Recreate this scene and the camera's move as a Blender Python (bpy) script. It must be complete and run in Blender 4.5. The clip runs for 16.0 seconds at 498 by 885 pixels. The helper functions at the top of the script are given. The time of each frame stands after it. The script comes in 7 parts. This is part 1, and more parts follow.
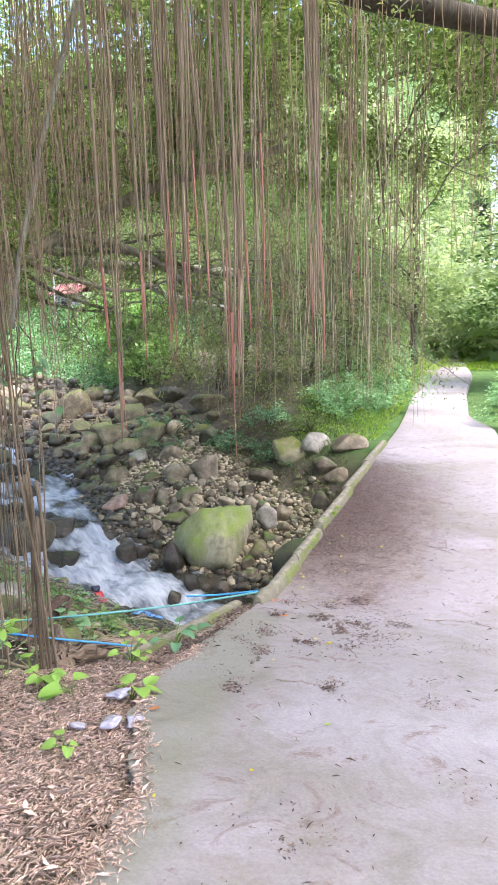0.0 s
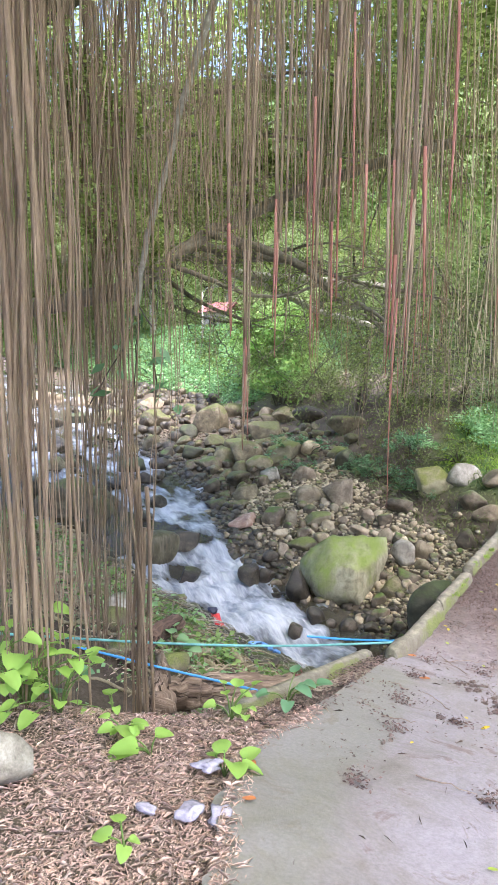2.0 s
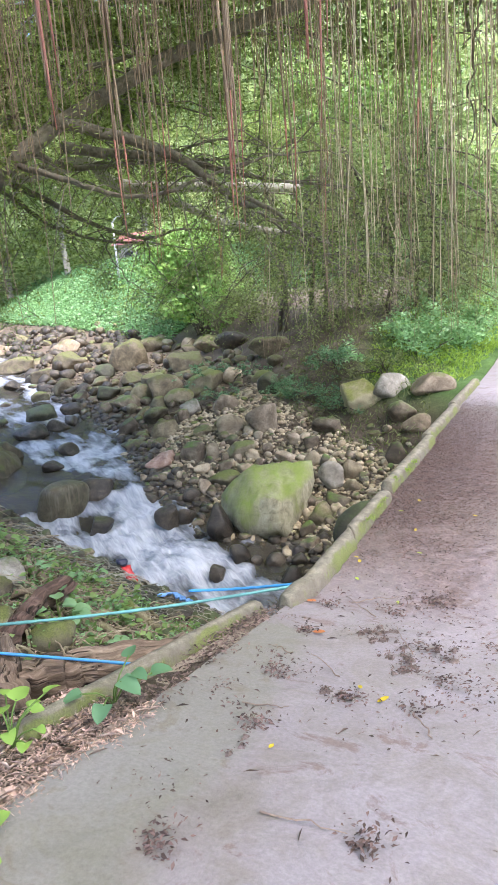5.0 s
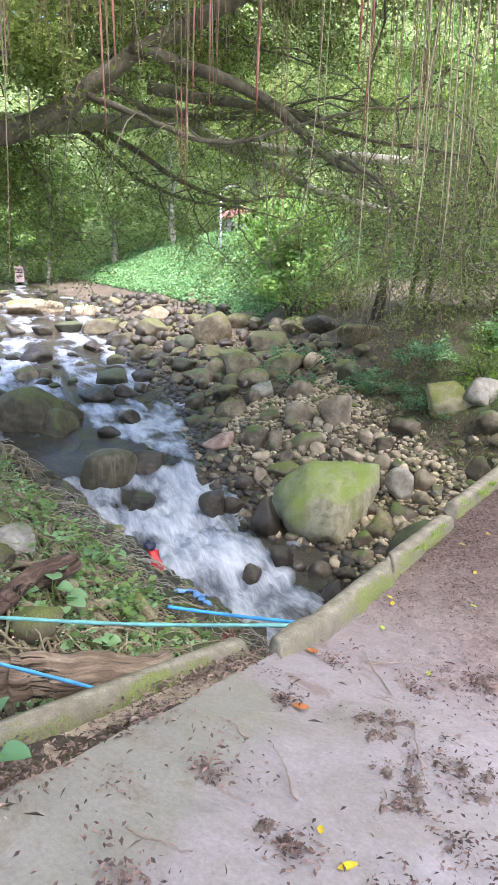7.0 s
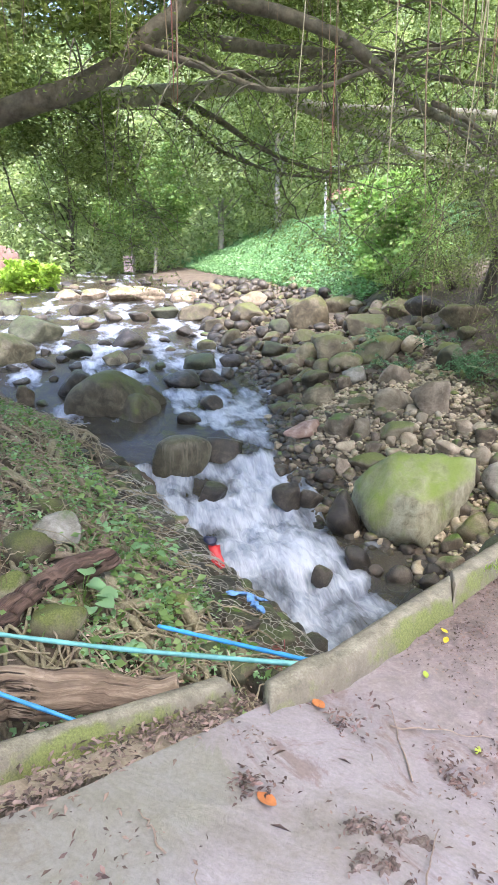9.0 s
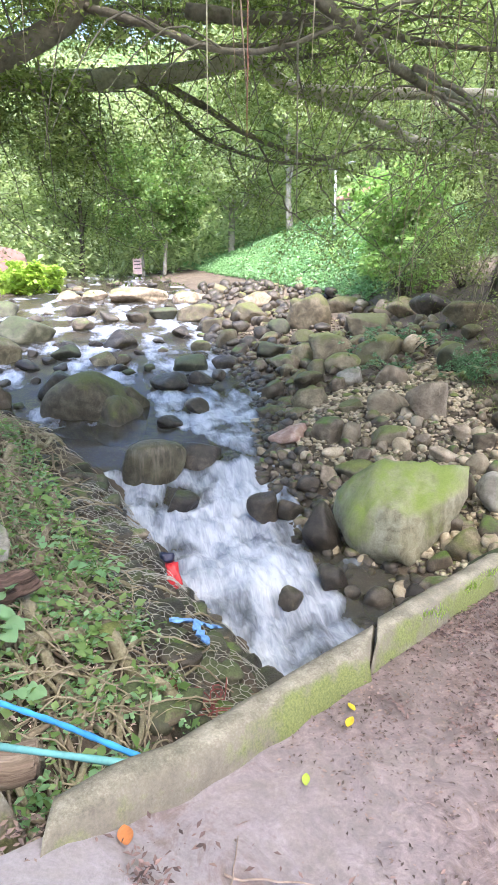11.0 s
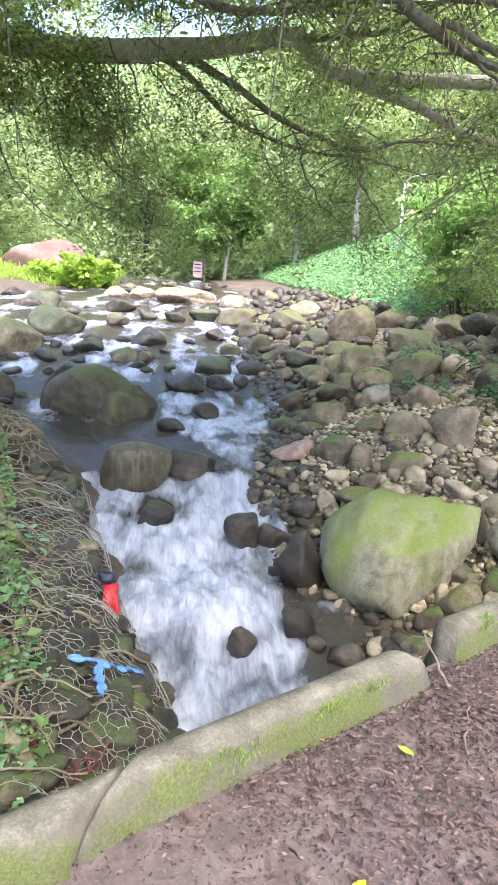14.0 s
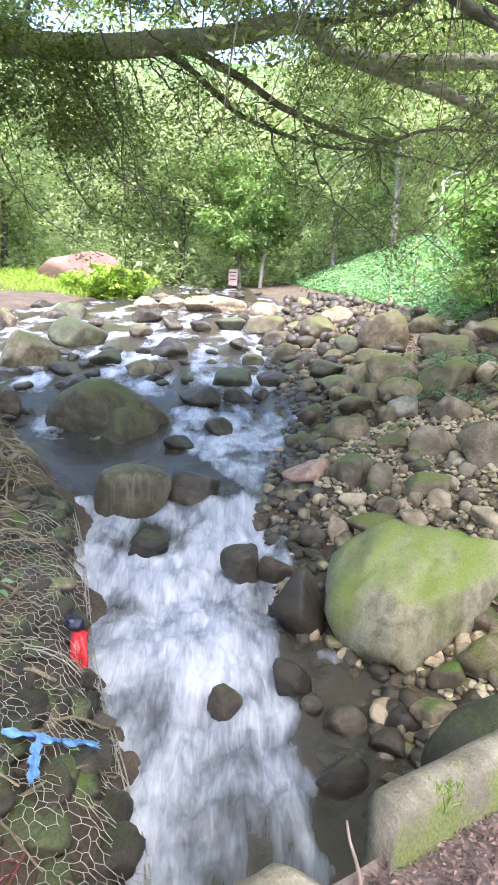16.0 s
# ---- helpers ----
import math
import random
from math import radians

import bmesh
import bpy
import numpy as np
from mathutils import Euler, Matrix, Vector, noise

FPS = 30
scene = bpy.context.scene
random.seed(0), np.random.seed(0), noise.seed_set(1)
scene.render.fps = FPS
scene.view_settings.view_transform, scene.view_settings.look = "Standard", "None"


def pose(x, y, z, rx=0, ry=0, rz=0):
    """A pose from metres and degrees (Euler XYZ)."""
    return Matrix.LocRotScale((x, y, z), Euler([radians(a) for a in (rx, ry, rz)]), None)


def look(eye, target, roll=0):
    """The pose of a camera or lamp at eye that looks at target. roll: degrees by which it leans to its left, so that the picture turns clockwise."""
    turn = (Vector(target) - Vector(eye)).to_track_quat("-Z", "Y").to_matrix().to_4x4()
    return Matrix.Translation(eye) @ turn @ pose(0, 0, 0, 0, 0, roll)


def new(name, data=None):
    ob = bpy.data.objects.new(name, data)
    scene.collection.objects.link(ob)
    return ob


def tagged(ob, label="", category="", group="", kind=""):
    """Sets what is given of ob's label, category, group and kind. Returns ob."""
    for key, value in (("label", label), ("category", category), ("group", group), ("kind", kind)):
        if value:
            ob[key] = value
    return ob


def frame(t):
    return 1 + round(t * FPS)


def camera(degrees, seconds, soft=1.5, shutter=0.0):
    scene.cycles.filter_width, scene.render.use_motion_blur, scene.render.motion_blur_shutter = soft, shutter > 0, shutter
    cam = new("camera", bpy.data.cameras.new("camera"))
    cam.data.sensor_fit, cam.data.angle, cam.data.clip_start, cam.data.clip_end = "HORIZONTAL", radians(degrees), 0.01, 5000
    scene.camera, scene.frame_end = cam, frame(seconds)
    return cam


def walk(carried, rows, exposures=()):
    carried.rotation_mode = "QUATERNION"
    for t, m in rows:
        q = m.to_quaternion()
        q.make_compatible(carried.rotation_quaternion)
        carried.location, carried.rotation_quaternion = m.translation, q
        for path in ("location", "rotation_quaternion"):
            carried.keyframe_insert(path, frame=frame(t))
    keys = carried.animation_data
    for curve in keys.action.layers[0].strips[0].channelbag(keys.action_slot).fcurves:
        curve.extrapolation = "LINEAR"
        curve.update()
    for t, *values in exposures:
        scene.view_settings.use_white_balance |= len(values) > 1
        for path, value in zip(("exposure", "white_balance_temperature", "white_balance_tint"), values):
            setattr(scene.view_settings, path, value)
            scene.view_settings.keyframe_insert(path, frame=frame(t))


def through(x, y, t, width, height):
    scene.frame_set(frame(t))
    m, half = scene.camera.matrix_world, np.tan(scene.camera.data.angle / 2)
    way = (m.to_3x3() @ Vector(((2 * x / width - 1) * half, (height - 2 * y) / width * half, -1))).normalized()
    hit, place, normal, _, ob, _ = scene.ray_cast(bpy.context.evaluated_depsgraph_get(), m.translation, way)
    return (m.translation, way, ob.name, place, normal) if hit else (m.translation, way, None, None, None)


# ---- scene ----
EXPOSURE, KELVIN, TINT = 2.33, 6160, 18
cam = camera(41.5, 16.0, 1.2)
METRES, EYE, TILT, LEAN, TURN = 8.5, 1.5, 0.0, 0.0, 20.4
ROWS = [
    (0.0, 0.0, 0.0, 0.0, -0.29, -10.38, 1.58),
    (0.5, -0.0028, 0.0266, -0.0024, 2.07, -6.64, 0.87),
    (1.0, -0.0057, 0.0545, -0.0079, 4.86, -5.96, 0.72),
    (1.5, -0.0079, 0.082, -0.0228, 10.12, -6.83, -0.03),
    (2.0, -0.0082, 0.109, -0.0305, 12.03, -8.11, -0.61),
    (2.5, 0.002, 0.1328, -0.038, 11.92, -9.13, -0.44),
    (3.0, 0.0126, 0.1567, -0.0433, 10.46, -10.3, 0.44),
    (3.5, 0.02, 0.1826, -0.0502, 8.69, -11.2, 2.44),
    (4.0, 0.0362, 0.205, -0.0591, 5.53, -12.83, 3.78),
    (6.5, 0.0786, 0.3759, -0.1034, 12.59, -14.72, 2.17),
    (7.0, 0.0865, 0.407, -0.1101, 15.96, -14.68, -1.1),
    (7.5, 0.0893, 0.438, -0.1197, 19.4, -15.46, -2.71),
    (8.0, 0.101, 0.4646, -0.1281, 22.85, -16.21, -2.12),
    (10.5, 0.1338, 0.6133, -0.1569, 26.96, -15.15, 1.15),
    (11.0, 0.1452, 0.6448, -0.1653, 27.33, -15.18, 0.63),
    (11.5, 0.1511, 0.678, -0.1701, 27.28, -14.04, 0.62),
    (12.0, 0.1608, 0.7047, -0.177, 27.77, -13.46, 0.3),
    (12.5, 0.1624, 0.7318, -0.1845, 29.02, -13.35, 0.23),
    (13.0, 0.1639, 0.7595, -0.1899, 31.39, -13.32, -0.92),
    (13.5, 0.1804, 0.7869, -0.1952, 33.13, -13.74, -2.51),
    (14.0, 0.1819, 0.8147, -0.1973, 33.76, -14.2, -3.32),
    (14.5, 0.1721, 0.8463, -0.1966, 34.3, -14.45, -3.5),
    (15.0, 0.1779, 0.8758, -0.1978, 35.99, -14.55, -2.97),
    (15.5, 0.1872, 0.9034, -0.1983, 37.21, -14.42, -2.5),
    (16.0, 0.1785, 0.9347, -0.1971, 37.56, -13.76, -1.87),
]
walk(cam, [(t, pose(0, 0, EYE, TILT, LEAN, TURN) @ pose(METRES * x, METRES * y, METRES * z, 90 + pitch, roll, yaw)) for t, x, y, z, yaw, pitch, roll in ROWS], [(t, EXPOSURE + e, KELVIN, TINT) for t, e in ((0.0, -0.12), (1.0, 0.0), (1.5, 0.0), (3.5, -0.15), (7.5, -0.09), (11.5, 0.1), (16.0, 0.08))])

# ---- world, sun ----
world = bpy.data.worlds.new("sky")
scene.world = world
world.use_nodes = True
wn, wl = world.node_tree.nodes, world.node_tree.links
sky = wn.new("ShaderNodeTexSky")
sky.sky_type = "NISHITA"
sky.sun_disc = False
sky.sun_elevation, sky.sun_rotation = radians(58), radians(107)
sky.air_density, sky.dust_density, sky.ozone_density = 1.0, 3.0, 1.0
wl.new(sky.outputs[0], wn["Background"].inputs[0])
wn["Background"].inputs[1].default_value = 0.15
sun = new("sun", bpy.data.lights.new("sun", "SUN"))
sun.data.energy, sun.data.angle, sun.data.color = 1.9, radians(40), (1.0, 0.96, 0.9)
sun.matrix_world = look((0, 0, 0), (-math.sin(radians(107)) * math.cos(radians(58)), -math.cos(radians(107)) * math.cos(radians(58)), -math.sin(radians(58))))


# ---- tools ----
def mesh_of(name, verts, faces, smooth=True):
    me = bpy.data.meshes.new(name)
    me.from_pydata(np.asarray(verts, float).reshape(-1, 3).tolist() if not isinstance(verts, list) else verts, [], faces if isinstance(faces, list) else faces.tolist())
    me.polygons.foreach_set("use_smooth", np.full(len(me.polygons), smooth))
    me.update()
    return me


def part(name, mesh, material, parent=None, label=""):
    ob = new(name, mesh)
    if material and not mesh.materials:
        mesh.materials.append(material)
    ob.parent = parent
    return tagged(ob, label)


def thing(name, label, category, at=(0, 0, 0), group="", kind=""):
    ob = new(name)
    ob.empty_display_size = 0.1
    ob.location = at
    return tagged(ob, label, category, group, kind)


class Soup:
    """Gathers pieces of one mesh."""

    def __init__(self):
        self.v, self.f, self.n = [], [], 0

    def add(self, verts, faces):
        self.v.append(np.asarray(verts, float))
        self.f.extend([[i + self.n for i in f] for f in faces])
        self.n += len(verts)

    def mesh(self, name, smooth=True):
        return mesh_of(name, np.concatenate(self.v), self.f, smooth)


def tube(points, radii, sides=6, cap=True):
    """A round tapered rod along points."""
    P = np.asarray(points, float)
    R = np.broadcast_to(np.asarray(radii, float), (len(P),))
    d = np.gradient(P, axis=0)
    d /= np.linalg.norm(d, axis=1)[:, None] + 1e-9
    ref = np.array((0, 0, 1.0)) if abs(d[0][2]) < 0.9 else np.array((1.0, 0, 0))
    a = np.cross(d, ref)
    a /= np.linalg.norm(a, axis=1)[:, None] + 1e-9
    b = np.cross(d, a)
    ang = np.arange(sides) * 2 * np.pi / sides
    V = P[:, None] + R[:, None, None] * (np.cos(ang)[None, :, None] * a[:, None] + np.sin(ang)[None, :, None] * b[:, None])
    F = [[i * sides + k, i * sides + (k + 1) % sides, (i + 1) * sides + (k + 1) % sides, (i + 1) * sides + k] for i in range(len(P) - 1) for k in range(sides)]
    if cap:
        F += [list(range(sides))[::-1], [(len(P) - 1) * sides + k for k in range(sides)]]
    return V.reshape(-1, 3), F


def curve_points(pts, n):
    """Points on a smooth curve through pts."""
    P = np.asarray(pts, float)
    if len(P) == 2:
        return P[0] + (P[1] - P[0]) * np.linspace(0, 1, n)[:, None]
    Q = np.vstack((2 * P[0] - P[1], P, 2 * P[-1] - P[-2]))
    out = []
    for u in np.linspace(0, len(P) - 1, n):
        i = min(int(u), len(P) - 2)
        f = u - i
        a, b, c, d = Q[i], Q[i + 1], Q[i + 2], Q[i + 3]
        out.append(0.5 * (2 * b + (c - a) * f + (2 * a - 5 * b + 4 * c - d) * f * f + (3 * b - a - 3 * c + d) * f ** 3))
    return np.array(out)


def wobble(P, amount, rng, first=False):
    w = np.cumsum(rng.normal(0, 1, P.shape), axis=0)
    w -= np.linspace(0, 1, len(P))[:, None] * w[-1]
    w *= amount / (abs(w).max() + 1e-9)
    return P + w


def leaf_mesh(name, C, size, rng, flat=0.35, droop=0.0, slim=0.42, fold=0.18):
    """One mesh of many single leaves, folded along the rib; C: their places; size: their lengths."""
    n = len(C)
    size = np.broadcast_to(np.asarray(size, float), (n,))[:, None]
    d = rng.normal(0, 1, (n, 3))
    d[:, 2] = d[:, 2] * flat - droop
    d /= np.linalg.norm(d, axis=1)[:, None] + 1e-9
    up = rng.normal(0, 0.45, (n, 3)) + (0, 0, 1)
    side = np.cross(d, up)
    side /= np.linalg.norm(side, axis=1)[:, None] + 1e-9
    nrm = np.cross(side, d)
    base, tip = C - d * size / 2, C + d * size / 2
    mid = C - d * size * 0.06
    l, r = mid + side * size * slim / 2 + nrm * size * fold * 0.5, mid - side * size * slim / 2 + nrm * size * fold * 0.5
    V = np.stack((base, l, tip, r), 1).reshape(-1, 3)
    k = np.arange(n)[:, None] * 4
    F = np.concatenate((k + (0, 2, 1), k + (0, 3, 2)), 1).reshape(-1, 3)
    me = bpy.data.meshes.new(name)
    me.vertices.add(len(V))
    me.vertices.foreach_set("co", V.ravel())
    me.loops.add(F.size)
    me.loops.foreach_set("vertex_index", F.ravel().astype(np.int32))
    me.polygons.add(len(F))
    me.polygons.foreach_set("loop_start", np.arange(0, F.size, 3, dtype=np.int32))
    me.update(calc_edges=True)
    me.validate()
    return me


def clumps(n, rng, centres, spread, per):
    """n leaf places gathered in small sprays round the centres (m x 3), spread: (m x 3) radii."""
    m = len(centres)
    k = max(1, n // per)
    i = rng.randint(0, m, k)
    d = rng.normal(0, 1, (k, 3))
    d /= np.linalg.norm(d, axis=1)[:, None]
    spray = centres[i] + d * spread[i] * rng.uniform(0.25, 1, (k, 1)) ** 0.5
    w = spread[i].mean(1)[:, None] * 0.22
    return (np.repeat(spray, per, 0) + rng.normal(0, 1, (k * per, 3)) * np.repeat(w, per, 0) * (1, 1, 0.6))


BM = bmesh.new()
ICO = {}
for level in (1, 2, 3, 4):
    bmesh.ops.create_icosphere(BM, subdivisions=level, radius=1)
    BM.verts.index_update()
    ICO[level] = (np.array([v.co[:] for v in BM.verts]), [[v.index for v in f.verts] for f in BM.faces])
    BM.clear()
BM.free()


def stone(seed, level=3, planes=11, soft=9.0, rough=0.05):
    """A unit stone: a ball worn to rounded flats."""
    rng = np.random.RandomState(seed)
    V, F = ICO[level]
    N = rng.normal(0, 1, (planes, 3))
    N /= np.linalg.norm(N, axis=1)[:, None]
    D = rng.uniform(0.45, 0.85, planes)
    k = np.clip(V @ N.T, 0.02, 1) / D
    r = 1 / (((k ** soft).sum(1) + 1.0) ** (1 / soft))
    P = V * r[:, None]
    for size, amp in ((0.9, rough), (0.37, rough * 0.5), (0.15, rough * 0.3 if level > 3 else 0)):
        for _ in range(3):
            a = rng.normal(0, 1, 3)
            a /= np.linalg.norm(a)
            P = P + V * (amp * 0.6 * np.sin(P @ a * 2 * np.pi / size + rng.uniform(0, 6)))[:, None]
    lo, hi = P.min(0), P.max(0)
    return (P - (lo + hi) / 2) / (hi - lo), F


# ---- materials ----
def nodes_of(name):
    m = bpy.data.materials.new(name)
    m.use_nodes = True
    n, l = m.node_tree.nodes, m.node_tree.links
    return m, n, l, n["Principled BSDF"], n["Material Output"]


def noise_node(n, l, scale, detail=5, rough=0.6, coord=None, stretch=None, distort=0.0):
    t = n.new("ShaderNodeTexNoise")
    t.inputs["Scale"].default_value, t.inputs["Detail"].default_value, t.inputs["Roughness"].default_value = scale, detail, rough
    t.inputs["Distortion"].default_value = distort
    if coord is not None:
        if stretch:
            mp = n.new("ShaderNodeMapping")
            mp.inputs["Scale"].default_value = stretch
            l.new(coord, mp.inputs["Vector"])
            l.new(mp.outputs[0], t.inputs["Vector"])
        else:
            l.new(coord, t.inputs["Vector"])
    return t


def colour_ramp(n, l, fac, stops):
    r = n.new("ShaderNodeValToRGB")
    e = r.color_ramp.elements
    while len(e) < len(stops):
        e.new(0.5)
    for i, (p, c) in enumerate(stops):
        e[i].position, e[i].color = p, (*c, 1)
    l.new(fac, r.inputs[0])
    return r.outputs[0]


def mixed(n, l, fac, a, b, mode="MIX"):
    m = n.new("ShaderNodeMix")
    m.data_type, m.blend_type = "RGBA", mode
    for sock, v in ((m.inputs["Factor"], fac), (m.inputs["A"], a), (m.inputs["B"], b)):
        if isinstance(v, (int, float)):
            sock.default_value = v
        elif isinstance(v, tuple):
            sock.default_value = (*v, 1)
        else:
            l.new(v, sock)
    return m.outputs["Result"]


def mathn(n, l, op, a, b=0.0, clamp=False):
    m = n.new("ShaderNodeMath")
    m.operation, m.use_clamp = op, clamp
    for sock, v in ((m.inputs[0], a), (m.inputs[1], b)):
        if isinstance(v, (int, float)):
            sock.default_value = v
        else:
            l.new(v, sock)
    return m.outputs[0]


def position(n):
    return n.new("ShaderNodeNewGeometry").outputs["Position"]


def bumped(n, l, bsdf, height, strength, distance):
    b = n.new("ShaderNodeBump")
    b.inputs["Strength"].default_value, b.inputs["Distance"].default_value = strength, distance
    l.new(height, b.inputs["Height"])
    l.new(b.outputs[0], bsdf.inputs["Normal"])


def earthy(name, dark, mid, light, scale=6.0, fine=60.0, rough=0.85, bump=0.5, depth=0.02, moss=0.0, moss_colour=(0.1, 0.16, 0.03), vary=0.42, local=False, spots=None, streak=None, soft=0.24):
    """Stone, soil or concrete: two scales of stain and grain, with moss on what faces up."""
    m, n, l, b, out = nodes_of(name)
    pos = n.new("ShaderNodeTexCoord").outputs["Object"] if local else position(n)
    big = noise_node(n, l, scale, 6, 0.65, pos, distort=0.4)
    small = noise_node(n, l, fine, 4, 0.7, pos)
    fac = mathn(n, l, "ADD", mathn(n, l, "MULTIPLY", big.outputs[0], 0.7), mathn(n, l, "MULTIPLY", small.outputs[0], 0.3))
    col = colour_ramp(n, l, fac, ((0.36, dark), (0.5, mid), (0.64, light)))
    if spots:
        v = n.new("ShaderNodeTexVoronoi")
        v.inputs["Scale"].default_value = spots[0]
        l.new(pos, v.inputs["Vector"])
        col = mixed(n, l, mathn(n, l, "LESS_THAN", v.outputs["Distance"], spots[1]), col, spots[2])
    if streak:
        s = noise_node(n, l, 14, 3, 0.6, pos, (1, 1, 0.12))
        k = colour_ramp(n, l, s.outputs[0], ((0.52, (0, 0, 0)), (0.66, (1, 1, 1))))
        col = mixed(n, l, k, col, streak)
    if vary:
        info = n.new("ShaderNodeObjectInfo")
        hs = n.new("ShaderNodeHueSaturation")
        l.new(mathn(n, l, "ADD", mathn(n, l, "MULTIPLY", info.outputs["Random"], vary * 2), 1 - vary), hs.inputs["Value"])
        l.new(col, hs.inputs["Color"])
        col = hs.outputs[0]
    if moss:
        geo = n.new("ShaderNodeNewGeometry")
        sep = n.new("ShaderNodeSeparateXYZ")
        l.new(geo.outputs["Normal"], sep.inputs[0])
        patch = noise_node(n, l, scale * 0.6, 6, 0.7, pos)
        k = mathn(n, l, "ADD", mathn(n, l, "MULTIPLY", sep.outputs[2], 0.55), mathn(n, l, "MULTIPLY", patch.outputs[0], 1.3))
        k = colour_ramp(n, l, mathn(n, l, "ADD", k, moss - 1.0), ((0.28 - soft * 0.3, (0, 0, 0)), (0.28 + soft, (1, 1, 1))))
        mc = colour_ramp(n, l, small.outputs[0], ((0.3, tuple(c * 0.55 for c in moss_colour)), (0.7, tuple(min(1, c * 1.5) for c in moss_colour))))
        col = mixed(n, l, k, col, mc)
    l.new(col, b.inputs["Base Color"])
    b.inputs["Roughness"].default_value = rough
    h = mathn(n, l, "ADD", big.outputs[0], mathn(n, l, "MULTIPLY", small.outputs[0], 0.35))
    bumped(n, l, b, h, bump, depth)
    return m


def leafy(name, dark, mid, light, through=0.35, gloss=0.45):
    """Leaves: each one its own green, letting some light through."""
    m, n, l, b, out = nodes_of(name)
    geo = n.new("ShaderNodeNewGeometry")
    big = noise_node(n, l, 0.6, 3, 0.6, geo.outputs["Position"])
    k = mathn(n, l, "ADD", mathn(n, l, "MULTIPLY", geo.outputs["Random Per Island"], 0.62), mathn(n, l, "MULTIPLY", big.outputs[0], 0.42))
    col = colour_ramp(n, l, k, ((0.15, dark), (0.5, mid), (0.85, light)))
    l.new(col, b.inputs["Base Color"])
    b.inputs["Roughness"].default_value = gloss
    t = n.new("ShaderNodeBsdfTranslucent")
    tc = mixed(n, l, 1.0, col, (1.0, 1.0, 0.35), "MULTIPLY")
    l.new(mixed(n, l, 0.5, col, tc), t.inputs["Color"])
    mx = n.new("ShaderNodeMixShader")
    mx.inputs[0].default_value = through
    l.new(b.outputs[0], mx.inputs[1])
    l.new(t.outputs[0], mx.inputs[2])
    l.new(mx.outputs[0], out.inputs["Surface"])
    return m


def plain(name, colour, rough=0.5, vary=0.25, scale=20.0, metal=0.0, island=False):
    m, n, l, b, out = nodes_of(name)
    t = noise_node(n, l, scale, 5, 0.65, position(n))
    lo, hi = tuple(c * (1 - vary) for c in colour), tuple(min(1, c * (1 + vary)) for c in colour)
    fac = t.outputs[0]
    if island:
        geo = n.new("ShaderNodeNewGeometry")
        fac = mathn(n, l, "ADD", mathn(n, l, "MULTIPLY", fac, 0.4), mathn(n, l, "MULTIPLY", geo.outputs["Random Per Island"], 0.6))
    l.new(colour_ramp(n, l, fac, ((0.3, lo), (0.7, hi))), b.inputs["Base Color"])
    b.inputs["Roughness"].default_value, b.inputs["Metallic"].default_value = rough, metal
    bumped(n, l, b, t.outputs[0], 0.3, 0.01)
    return m


def barky(name, dark, light, stretch=(9, 9, 1.2), bands=0.0, rough=0.85):
    m, n, l, b, out = nodes_of(name)
    pos = position(n)
    t = noise_node(n, l, 3.0, 6, 0.7, pos, stretch)
    g = noise_node(n, l, 3.0, 4, 0.6, pos)
    fac = mathn(n, l, "ADD", mathn(n, l, "MULTIPLY", t.outputs[0], 0.6), mathn(n, l, "MULTIPLY", g.outputs[0], 0.4))
    col = colour_ramp(n, l, fac, ((0.32, dark), (0.66, light)))
    l.new(col, b.inputs["Base Color"])
    b.inputs["Roughness"].default_value = rough
    bumped(n, l, b, t.outputs[0], 0.6, 0.03)
    return m


